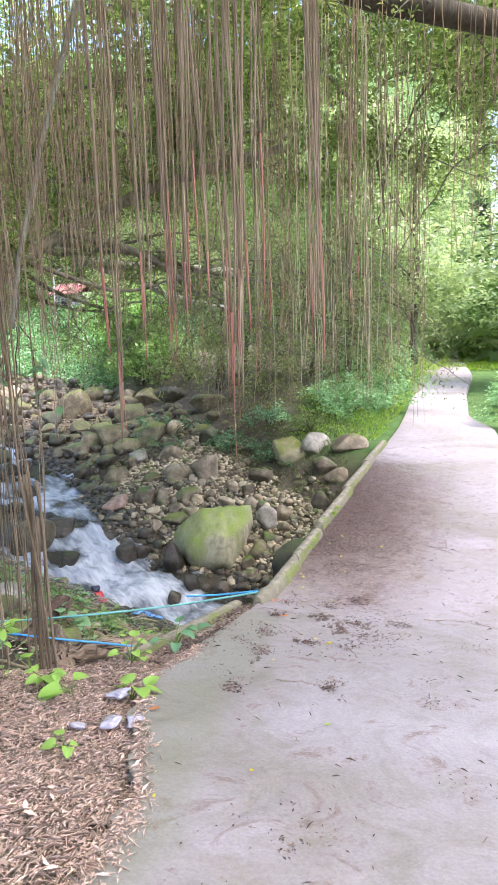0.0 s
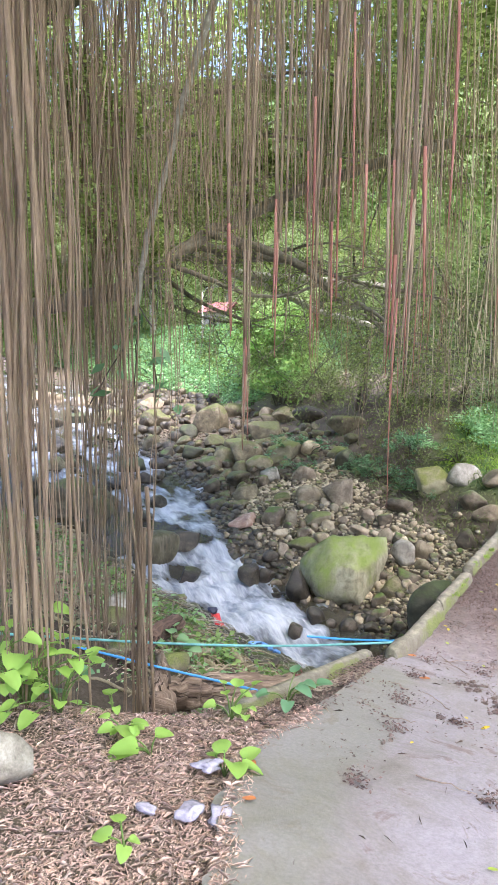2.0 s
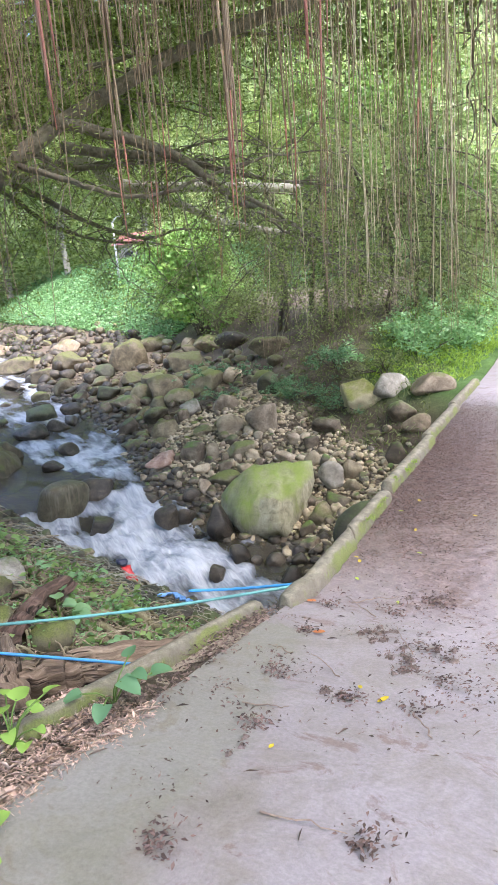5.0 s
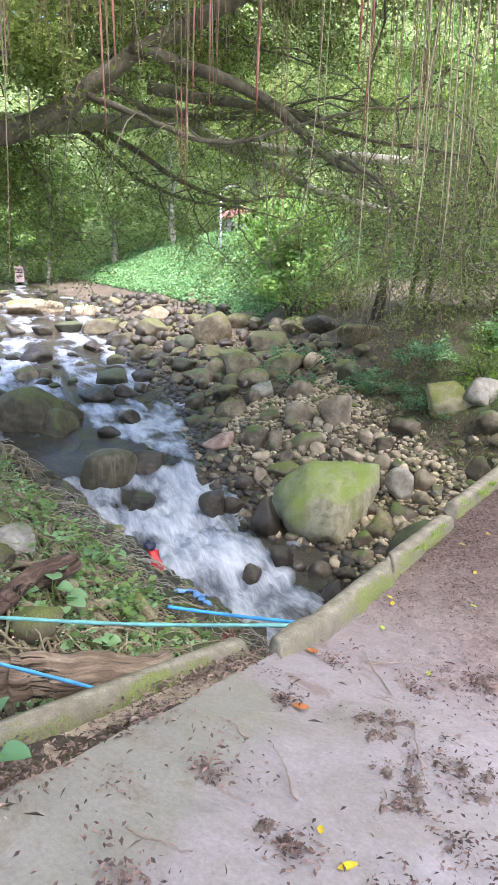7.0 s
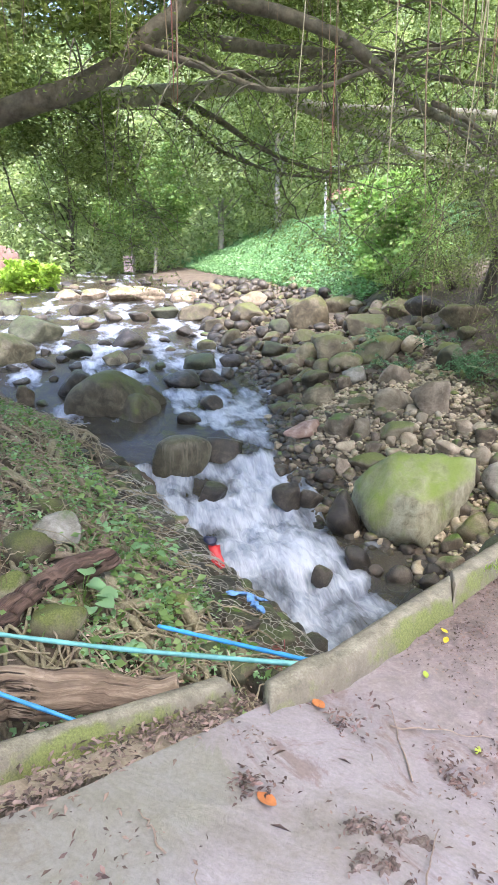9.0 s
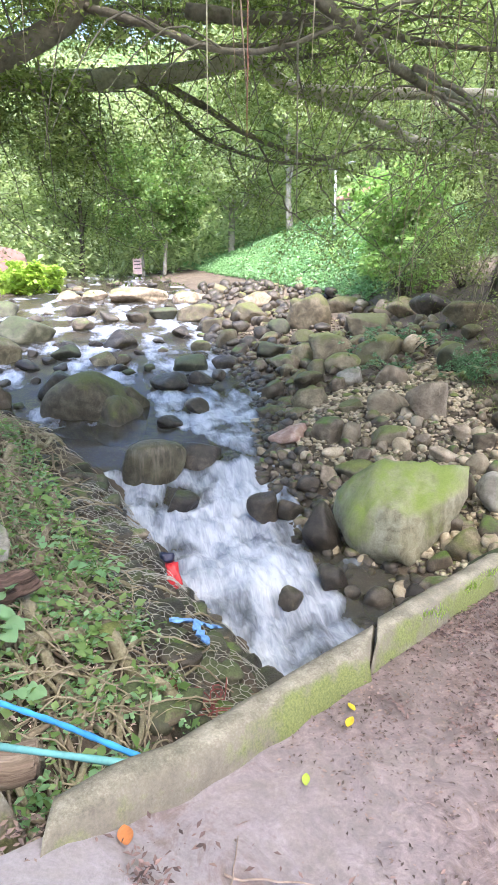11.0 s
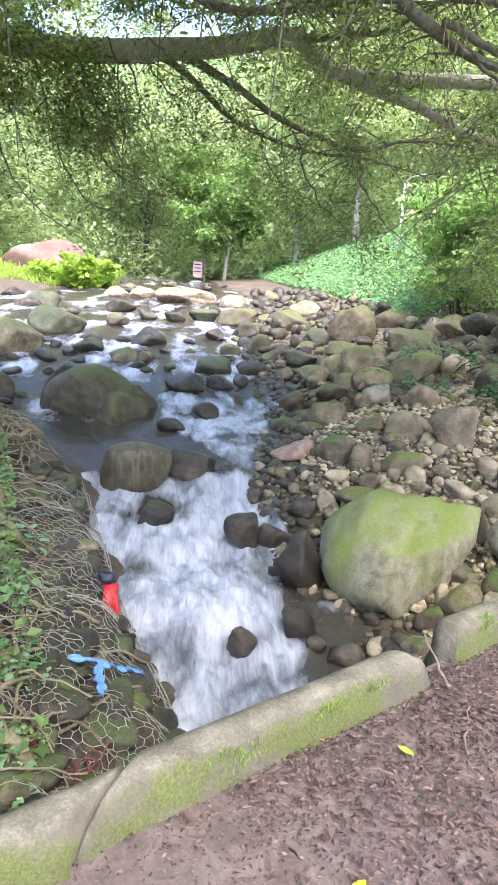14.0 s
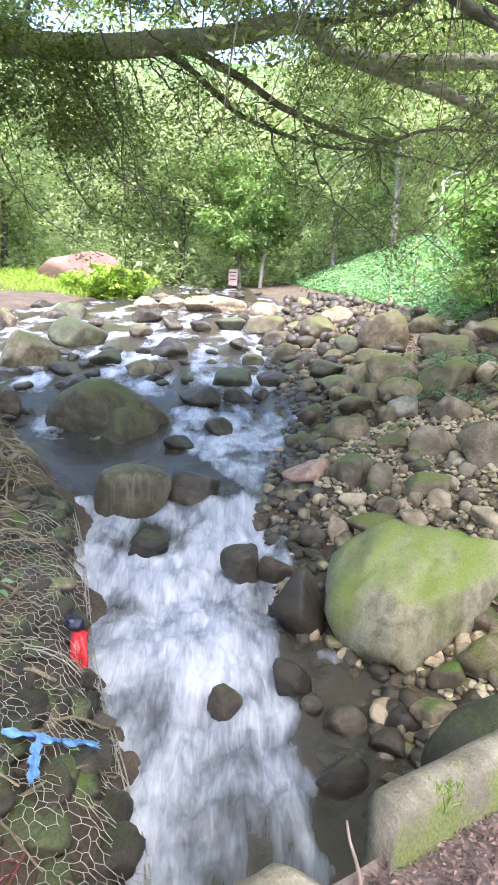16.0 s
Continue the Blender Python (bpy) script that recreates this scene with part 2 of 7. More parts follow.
MOSS = (0.13, 0.19, 0.03)
ROCK = {
    "grey": earthy("grey_stone", (0.13, 0.118, 0.092), (0.27, 0.247, 0.205), (0.42, 0.39, 0.335), 5, 70, 0.8, 0.7, 0.02, 0.12, local=False),
    "tan": earthy("tan_stone", (0.2, 0.155, 0.1), (0.36, 0.295, 0.2), (0.52, 0.45, 0.33), 5, 70, 0.85, 0.7, 0.02, 0.05),
    "tan_brown": earthy("tan_brown_stone", (0.115, 0.088, 0.058), (0.25, 0.2, 0.142), (0.42, 0.35, 0.26), 4, 60, 0.85, 0.7, 0.02, 0.2, (0.14, 0.15, 0.05)),
    "tan_green": earthy("tan_mossy_stone", (0.16, 0.13, 0.08), (0.27, 0.23, 0.15), (0.38, 0.33, 0.23), 4, 60, 0.85, 0.5, 0.02, 0.42, (0.16, 0.18, 0.06)),
    "brown": earthy("brown_stone", (0.055, 0.043, 0.028), (0.13, 0.102, 0.07), (0.26, 0.215, 0.155), 5, 70, 0.7, 0.7, 0.02, 0.22),
    "pink": earthy("reddish_stone", (0.17, 0.09, 0.065), (0.3, 0.19, 0.14), (0.4, 0.3, 0.24), 6, 60, 0.6, 0.5, 0.02, 0.0),
    "dark": earthy("wet_dark_stone", (0.022, 0.018, 0.013), (0.05, 0.041, 0.03), (0.12, 0.1, 0.072), 5, 60, 0.42, 0.9, 0.03, 0.1, (0.06, 0.07, 0.02)),
    "dark_streak": earthy("streaked_wet_stone", (0.05, 0.043, 0.025), (0.1, 0.085, 0.05), (0.17, 0.15, 0.09), 4, 50, 0.45, 0.8, 0.03, 0.15, (0.08, 0.08, 0.025), streak=(0.19, 0.16, 0.11)),
    "dark_green": earthy("dark_algae_stone", (0.028, 0.028, 0.018), (0.06, 0.06, 0.036), (0.12, 0.115, 0.075), 4, 50, 0.7, 0.4, 0.02, 0.3, (0.08, 0.1, 0.04)),
    "green_brown": earthy("brown_mossy_stone", (0.065, 0.054, 0.034), (0.16, 0.132, 0.083), (0.31, 0.265, 0.175), 4, 60, 0.65, 0.95, 0.035, 0.34, (0.115, 0.125, 0.035)),
    "green": earthy("green_mossy_stone", (0.1, 0.09, 0.055), (0.19, 0.17, 0.11), (0.3, 0.27, 0.18), 4, 60, 0.85, 0.5, 0.02, 0.46, (0.14, 0.16, 0.045)),
    "moss": None,
    "moss_yellow": earthy("yellow_mossy_stone", (0.16, 0.14, 0.08), (0.26, 0.23, 0.14), (0.36, 0.32, 0.2), 4, 60, 0.85, 0.5, 0.02, 0.4, (0.19, 0.2, 0.05)),
}


def moss_cap():
    """A big pale boulder: green moss thick on its top and thin down its faces, brown streaks below."""
    m, n, l, b, out = nodes_of("moss_capped_boulder")
    pos = position(n)
    geo = n.new("ShaderNodeNewGeometry")
    sep = n.new("ShaderNodeSeparateXYZ")
    l.new(geo.outputs["Normal"], sep.inputs[0])
    big, mid, fine = noise_node(n, l, 1.6, 5, 0.6, pos, distort=0.5), noise_node(n, l, 7, 6, 0.7, pos, distort=0.6), noise_node(n, l, 70, 4, 0.7, pos)
    run = noise_node(n, l, 5, 5, 0.65, pos, (1, 1, 0.22))
    f = mathn(n, l, "ADD", mathn(n, l, "MULTIPLY", mid.outputs[0], 0.65), mathn(n, l, "MULTIPLY", fine.outputs[0], 0.35))
    col = colour_ramp(n, l, f, ((0.36, (0.19, 0.175, 0.11)), (0.5, (0.35, 0.33, 0.22)), (0.64, (0.5, 0.47, 0.34))))
    col = mixed(n, l, colour_ramp(n, l, run.outputs[0], ((0.52, (0, 0, 0)), (0.74, (0.6, 0.6, 0.6)))), col, (0.1, 0.085, 0.05))
    k = mathn(n, l, "ADD", mathn(n, l, "MULTIPLY", sep.outputs[2], 0.28), mathn(n, l, "ADD", mathn(n, l, "MULTIPLY", big.outputs[0], 1.05), mathn(n, l, "MULTIPLY", run.outputs[0], 0.35)))
    k = mathn(n, l, "ADD", k, mathn(n, l, "MULTIPLY", mid.outputs[0], 0.35))
    k = colour_ramp(n, l, mathn(n, l, "ADD", k, -0.58), ((0.34, (0, 0, 0)), (0.46, (0.45, 0.45, 0.45)), (0.64, (0.95, 0.95, 0.95))))
    moss = colour_ramp(n, l, fine.outputs[0], ((0.25, (0.15, 0.2, 0.035)), (0.75, (0.29, 0.37, 0.08))))
    l.new(mixed(n, l, k, col, moss), b.inputs["Base Color"])
    b.inputs["Roughness"].default_value = 0.85
    bumped(n, l, b, mathn(n, l, "ADD", f, mathn(n, l, "MULTIPLY", run.outputs[0], 0.4)), 0.8, 0.03)
    return m


ROCK["moss"] = moss_cap()
M_CONCRETE = earthy("worn_concrete", (0.24, 0.2, 0.17), (0.36, 0.32, 0.28), (0.46, 0.42, 0.38), 1.1, 55, 0.75, 0.35, 0.01, vary=0)


def kerb_stone():
    """Gritty pale concrete, with moss along the face that looks onto the road."""
    m, n, l, b, out = nodes_of("mossy_kerb_concrete")
    pos = position(n)
    geo = n.new("ShaderNodeNewGeometry")
    sep = n.new("ShaderNodeSeparateXYZ")
    l.new(geo.outputs["Normal"], sep.inputs[0])
    big, mid, fine = noise_node(n, l, 2.2, 5, 0.65, pos), noise_node(n, l, 9, 5, 0.7, pos), noise_node(n, l, 110, 4, 0.75, pos)
    fac = mathn(n, l, "ADD", mathn(n, l, "MULTIPLY", mid.outputs[0], 0.6), mathn(n, l, "MULTIPLY", fine.outputs[0], 0.4))
    col = colour_ramp(n, l, fac, ((0.36, (0.12, 0.105, 0.075)), (0.5, (0.235, 0.21, 0.155)), (0.64, (0.38, 0.345, 0.27))))
    # the face that looks onto the road is tinted darker brown
    face_tint = mathn(n, l, "MULTIPLY", colour_ramp(n, l, sep.outputs[0], ((0.35, (0, 0, 0)), (0.8, (1, 1, 1)))), 0.55)
    col = mixed(n, l, face_tint, col, (0.15, 0.125, 0.095))
    k = mathn(n, l, "ADD", mathn(n, l, "MULTIPLY", big.outputs[0], 1.25), mathn(n, l, "MULTIPLY", mid.outputs[0], 0.5))
    k = mathn(n, l, "ADD", k, mathn(n, l, "MULTIPLY", sep.outputs[0], 0.42))
    k = colour_ramp(n, l, mathn(n, l, "ADD", k, -0.71), ((0.45, (0, 0, 0)), (0.62, (1, 1, 1))))
    moss = colour_ramp(n, l, fine.outputs[0], ((0.3, (0.07, 0.09, 0.02)), (0.7, (0.22, 0.25, 0.06))))
    l.new(mixed(n, l, mathn(n, l, "MULTIPLY", k, 0.85), col, moss), b.inputs["Base Color"])
    b.inputs["Roughness"].default_value = 0.9
    bumped(n, l, b, mathn(n, l, "ADD", fac, mathn(n, l, "MULTIPLY", k, 0.5)), 0.9, 0.012)
    return m


M_KERB = kerb_stone()
M_KERB_MOSS = earthy("kerb_moss", (0.1, 0.12, 0.02), (0.24, 0.27, 0.03), (0.36, 0.38, 0.06), 16, 140, 1.0, 1.0, 0.02, vary=0)
M_MULCH = plain("fibrous_mulch", (0.55, 0.395, 0.325), 0.9, 0.35, 8, island=True)
M_DECKLEAF = plain("trodden_leaf", (0.145, 0.093, 0.082), 0.9, 0.6, 8, island=True)
M_PILLAR = barky("old_root_bark", (0.11, 0.072, 0.045), (0.38, 0.28, 0.185), (30, 30, 1.5))
M_SOIL = earthy("brown_soil", (0.045, 0.032, 0.022), (0.1, 0.075, 0.05), (0.19, 0.15, 0.11), 2.5, 45, 0.95, 0.8, 0.03, vary=0)
M_LITTER = plain("dry_leaf_litter", (0.7, 0.54, 0.455), 0.85, 0.28, 8, island=True)
M_GRIT = plain("dark_leaf_crumbs", (0.17, 0.12, 0.1), 0.8, 0.6, 8, island=True)
M_BANYAN = leafy("banyan_leaf", (0.11, 0.15, 0.05), (0.26, 0.34, 0.125), (0.48, 0.57, 0.27), 0.66)
M_BRIGHT = leafy("bright_leaf", (0.1, 0.18, 0.05), (0.2, 0.33, 0.1), (0.34, 0.48, 0.19), 0.45)
M_VINE = leafy("vine_leaf", (0.15, 0.3, 0.12), (0.26, 0.47, 0.23), (0.41, 0.62, 0.35), 0.42)
M_GRASS = leafy("grass_blade", (0.24, 0.36, 0.05), (0.38, 0.55, 0.09), (0.5, 0.66, 0.16), 0.5)
M_LIME_BUSH = leafy("lime_shrub_leaf", (0.2, 0.36, 0.12), (0.34, 0.54, 0.2), (0.5, 0.68, 0.32), 0.6)
# distance haze is painted into these paler greens; the air itself is clear
M_HAZED_FOREST = leafy("hazed_forest_leaf", (0.25, 0.33, 0.17), (0.42, 0.52, 0.29), (0.58, 0.67, 0.44), 0.6)
M_THICKET = leafy("thicket_leaf", (0.07, 0.095, 0.035), (0.18, 0.22, 0.09), (0.36, 0.42, 0.2), 0.5)
M_BARK = barky("grey_bark", (0.28, 0.25, 0.2), (0.66, 0.61, 0.52), (4, 4, 4))
M_DARKBARK = barky("dark_bark", (0.04, 0.032, 0.025), (0.14, 0.115, 0.09))
# darker copy of the banyan's grey bark, for limbs and twigs in shade
M_SHADED_BARK = barky("shaded_grey_bark", (0.1, 0.085, 0.066), (0.3, 0.265, 0.21), (4, 4, 4))
M_PALEBARK = barky("pale_bark", (0.2, 0.18, 0.14), (0.45, 0.42, 0.36), (2, 2, 6))
M_ROOT = barky("aerial_root_bark", (0.155, 0.105, 0.067), (0.46, 0.345, 0.235), (30, 30, 1.5))
M_ROOTTIP = barky("red_root_tip", (0.33, 0.1, 0.08), (0.5, 0.24, 0.18), (30, 30, 1.5), rough=0.6)


def old_wood(name, dark, mid, light):
    """Weathered wood, split along its length."""
    m, n, l, b, out = nodes_of(name)
    at = n.new("ShaderNodeAttribute")
    at.attribute_name = "grain"
    v = at.outputs["Vector"]
    fibre, crack, blot = noise_node(n, l, 9, 5, 0.7, v, (0.5, 2.2, 2.2), distort=0.6), noise_node(n, l, 6, 4, 0.65, v, (0.3, 1.4, 1.4), distort=1.2), noise_node(n, l, 2.2, 4, 0.6, v)
    f = mathn(n, l, "ADD", mathn(n, l, "MULTIPLY", fibre.outputs[0], 0.6), mathn(n, l, "MULTIPLY", blot.outputs[0], 0.4))
    col = colour_ramp(n, l, f, ((0.36, dark), (0.5, mid), (0.62, light)))
    split = colour_ramp(n, l, crack.outputs[0], ((0.36, (1, 1, 1)), (0.44, (0, 0, 0))))
    l.new(mixed(n, l, split, col, tuple(c * 0.35 for c in dark)), b.inputs["Base Color"])
    b.inputs["Roughness"].default_value = 0.9
    bumped(n, l, b, mathn(n, l, "SUBTRACT", f, mathn(n, l, "MULTIPLY", split, 0.8)), 0.9, 0.03)
    return m


M_DEADWOOD = old_wood("weathered_wood", (0.1, 0.068, 0.048), (0.24, 0.175, 0.125), (0.44, 0.345, 0.26))
M_TWIG = barky("dry_twig", (0.16, 0.11, 0.085), (0.42, 0.32, 0.26), (9, 9, 9))
M_LOG = old_wood("dark_wet_log", (0.045, 0.028, 0.02), (0.13, 0.08, 0.06), (0.26, 0.17, 0.13))
M_WIRE = plain("galvanised_wire", (0.42, 0.4, 0.35), 0.55, 0.4, 30, 0.3)
# ---- plan of the ground: s runs upstream along the stream, T across it ----
def along(x, y):
    return (x + 4) * -0.866 + (y - 9.5) * 0.5


def across(x, y):
    return (x + 4) * 0.5 + (y - 9.5) * 0.866


def from_stream(s, T):
    return -4 - 0.866 * s + 0.5 * T, 9.5 + 0.5 * s + 0.866 * T


def water_level(s):
    return np.interp(s, (-30, -6, -3, 0, 2, 4.5, 5.5, 6.5, 8.5, 12, 16, 25, 40, 200),
                     (-4.6, -4.3, -4.0, -3.8, -3.62, -3.42, -3.08, -2.95, -2.8, -2.3, -1.9, -1.2, -0.6, 3))


def edge_left(s):
    return np.interp(s, (-8, -1, 0.3, 1.1, 2.2, 4.2, 5.4, 8.3, 12, 18, 21, 26, 30, 40, 80),
                     (-1.2, -0.3, -0.4, -0.7, -1.1, -1.6, -2.0, -3.7, -5.5, -8, -8, -6, -4.5, -4, -4))


def edge_right(s):
    return np.interp(s, (-8, -1, 0.6, 2, 2.9, 6.2, 8.1, 10, 13.6, 18.7, 26, 40, 80),
                     (1.5, 1.2, 1.4, 1.6, 1.0, 0.85, 1.5, 1.6, 1.3, 1.8, 2.6, 1.2, -1))


def bank_foot(s):
    return np.interp(s, (-8, 4, 6, 9, 14, 20, 26, 36, 80), (4.2, 4.5, 4.8, 5.5, 6.5, 6.8, 6.0, 4.6, 2))


def road_level(y):
    return -0.232 * np.clip(y, -60, 6.6) + 0.012 * np.clip(y - 18, 0, 40)


WAVES = {}


def waves(x, y, size, seed=0, octaves=3):
    """Smooth uneven noise in -1..1 of about that size in metres."""
    if (seed, octaves) not in WAVES:
        rng = np.random.RandomState(seed + 17)
        WAVES[seed, octaves] = [(math.cos(a), math.sin(a), k, p) for a, p, k in rng.uniform((0, 0, 0.6), (6.283, 6.283, 1.4), (octaves * 5, 3))]
    out, tot = 0.0, 0.0
    for i, (c, s, k, p) in enumerate(WAVES[seed, octaves]):
        amp, f = 0.5 ** (i // 5), 6.283 * k / (size * 0.47 ** (i // 5))
        out, tot = out + amp / 3.2 * np.sin((x * c + y * s) * f + p), tot + amp / 5
    return out / tot


def ramp(v, a, b):
    t = np.clip((v - a) / (b - a), 0, 1)
    return t * t * (3 - 2 * t)


def ground_level(x, y):
    s, T = along(x, y), across(x, y)
    w, tl, tr, tb = water_level(s), edge_left(s), edge_right(s), bank_foot(s)
    bar = np.interp(s, (-8, 4, 6, 9, 12, 16, 26, 60), (1.0, 1.0, 0.95, 1.0, 0.6, 0.35, 0.25, 0.25))
    rise = np.interp(s, (0, 14, 20, 25, 34, 44, 60), (1.4, 1.5, 2.2, 3.4, 3.0, 2.4, 2.0))
    slope = np.interp(s, (0, 14, 22, 34, 46), (0.6, 0.5, 0.65, 0.5, 0.32))
    z_right = w + bar * np.clip((T - tr) / (tb - tr), 0, 1) + np.minimum(slope * np.clip(T - tb, 0, None), rise) + 0.05 * np.clip(T - tb - 5, 0, None) + 0.55 * np.clip(T - tb - 45, 0, 90)
    z_left = w + 0.02 + 0.3 * ramp(tl - T, 0, 0.35) * np.interp(s, (6, 9), (1, 0.4)) + 0.34 * np.clip(tl - T - 0.3, 0, 7) * np.interp(s, (10, 18), (1, 0.12)) + 0.35 * np.clip(tl - T - 30, 0, 80)
    z_bed = w - 0.45 * ramp(T - tl, 0, 0.8) * ramp(tr - T, 0, 0.9)
    z = np.where(T > tr, z_right, np.where(T < tl, z_left, z_bed))
    z = z + 0.6 * np.clip(s - 62, 0, 110) * 0.75
    z = z + 0.05 * waves(x, y, 1.1, 3) + 0.12 * waves(x, y, 6, 5) * ramp(abs(T), 5, 12)
    # the road's own approach and its verge
    near = road_level(y) - 0.06 + 0.03 * waves(x, y, 0.7, 9)
    line = 3.72 + 0.75 * np.clip(x + 2.6, -3.5, 0)
    line = np.where(x > -2.6, 3.72 + (x + 2.6) * 6.1, line)
    line = np.where(x > -2.17, 6.35, line)
    k = ramp(line - y, -0.65 * ramp(-2.17 - x, -0.05, 0.6) - 3.0 * ramp(x, 0.8, 2.5) - 0.05, 0.05)
    z = np.where(k > 0, z + (np.maximum(near, z - 0.0) - z) * k, z)
    # the far end of the bridge
    far = road_level(y) - 0.07 + 0.06 * waves(x, y, 2.1, 4)
    k = ramp(y, 15.2, 16.6) * ramp(x, -5.6, -3.0) * ramp(9.0 - x, 0, 6)
    z = z + (far - z) * k
    under = ramp(x, -2.6, -2.3) * ramp(0.9 - x, 0, 0.4) * ramp(y, 13, 14)
    return np.where(under > 0, np.minimum(z, z + (road_level(y) - 0.2 - z) * under), z)


# ---- ground, road, kerbs ----
def grid_axis(stops):
    out = []
    for (a, b, step) in stops:
        out += list(np.arange(a, b, step))
    return np.array(out + [stops[-1][1]])


def make_ground():
    xs = grid_axis(((-600, -120, 40), (-120, -48, 6), (-48, -22, 1.0), (-22, -15, 0.4), (-15, 0.5, 0.14), (0.5, 8, 0.6), (8, 40, 4), (40, 600, 60)))
    ys = grid_axis(((-600, -60, 60), (-60, -6, 4), (-6, 1, 0.6), (1, 22, 0.14), (22, 32, 0.4), (32, 56, 1.0), (56, 120, 6), (120, 600, 40)))
    X, Y = np.meshgrid(xs, ys, indexing="ij")
    Z = np.clip(ground_level(X, Y), -30, 75)
    n, m = X.shape
    i = np.arange(n * m).reshape(n, m)
    F = np.stack((i[:-1, :-1], i[1:, :-1], i[1:, 1:], i[:-1, 1:]), -1).reshape(-1, 4)
    me = mesh_of("ground", np.stack((X, Y, Z), -1).reshape(-1, 3), F)
    s, T = along(X, Y), across(X, Y)
    green = np.clip(ramp(T - bank_foot(s), 0.4, 2.0) * np.maximum(ramp(s, 15.5, 18), ramp(X, -5.5, -4)) + ramp(s, 28, 36) * ramp(-3.5 - T, 0, 1) + ramp(Y, 15.5, 17) * ramp(X, -6, -4), 0, 1)
    gravel = ramp(T - edge_right(s), -1.5, 0.2) * (1 - ramp(T - bank_foot(s), -0.5, 0.6)) * ramp(Y, 6.5, 8)
    for key, value in (("green", green), ("gravel", gravel)):
        me.attributes.new(key, "FLOAT", "POINT").data.foreach_set("value", value.ravel().astype(np.float32))
    m_, nn, l, b, out = nodes_of("bank_earth")
    pos = position(nn)
    big, small = noise_node(nn, l, 1.3, 6, 0.7, pos), noise_node(nn, l, 28, 5, 0.7, pos)
    fac = mathn(nn, l, "ADD", mathn(nn, l, "MULTIPLY", big.outputs[0], 0.5), mathn(nn, l, "MULTIPLY", small.outputs[0], 0.5))
    soil = colour_ramp(nn, l, fac, ((0.35, (0.05, 0.036, 0.025)), (0.52, (0.11, 0.085, 0.06)), (0.68, (0.2, 0.16, 0.12))))
    peb = colour_ramp(nn, l, fac, ((0.35, (0.05, 0.038, 0.026)), (0.52, (0.125, 0.097, 0.067)), (0.68, (0.25, 0.2, 0.145))))
    gre = colour_ramp(nn, l, fac, ((0.35, (0.03, 0.06, 0.015)), (0.52, (0.07, 0.14, 0.03)), (0.68, (0.13, 0.22, 0.05))))
    a1, a2 = nn.new("ShaderNodeAttribute"), nn.new("ShaderNodeAttribute")
    a1.attribute_name, a2.attribute_name = "gravel", "green"
    col = mixed(nn, l, a2.outputs["Fac"], mixed(nn, l, a1.outputs["Fac"], soil, peb), gre)
    l.new(col, b.inputs["Base Color"])
    b.inputs["Roughness"].default_value = 0.95
    bumped(nn, l, b, fac, 0.9, 0.05)
    ob = part("ground", me, m_)
    return tagged(ob, "brown earth and gravel banks of a stream valley", "ground", kind="structure")


make_ground()

ROAD_Y = (-30, 0.0, 1.5, 2.2, 2.8, 3.4, 4.2, 6.04, 6.3, 15.8, 18.8, 20.8, 26.7, 34, 42, 60)
ROAD_LEFT = (-1.3, -1.2, -1.25, -1.4, -1.75, -2.08, -2.11, -2.22, -2.24, -2.36, -2.4, -2.5, -2.85, -4.0, -7.0, -16)
ROAD_RIGHT = (3.0, 3.0, 2.6, 2.5, 2.3, 2.0, 1.5, 0.8, 0.7, 0.4, 0.1, -0.6, -0.9, -0.9, -1.6, -10)


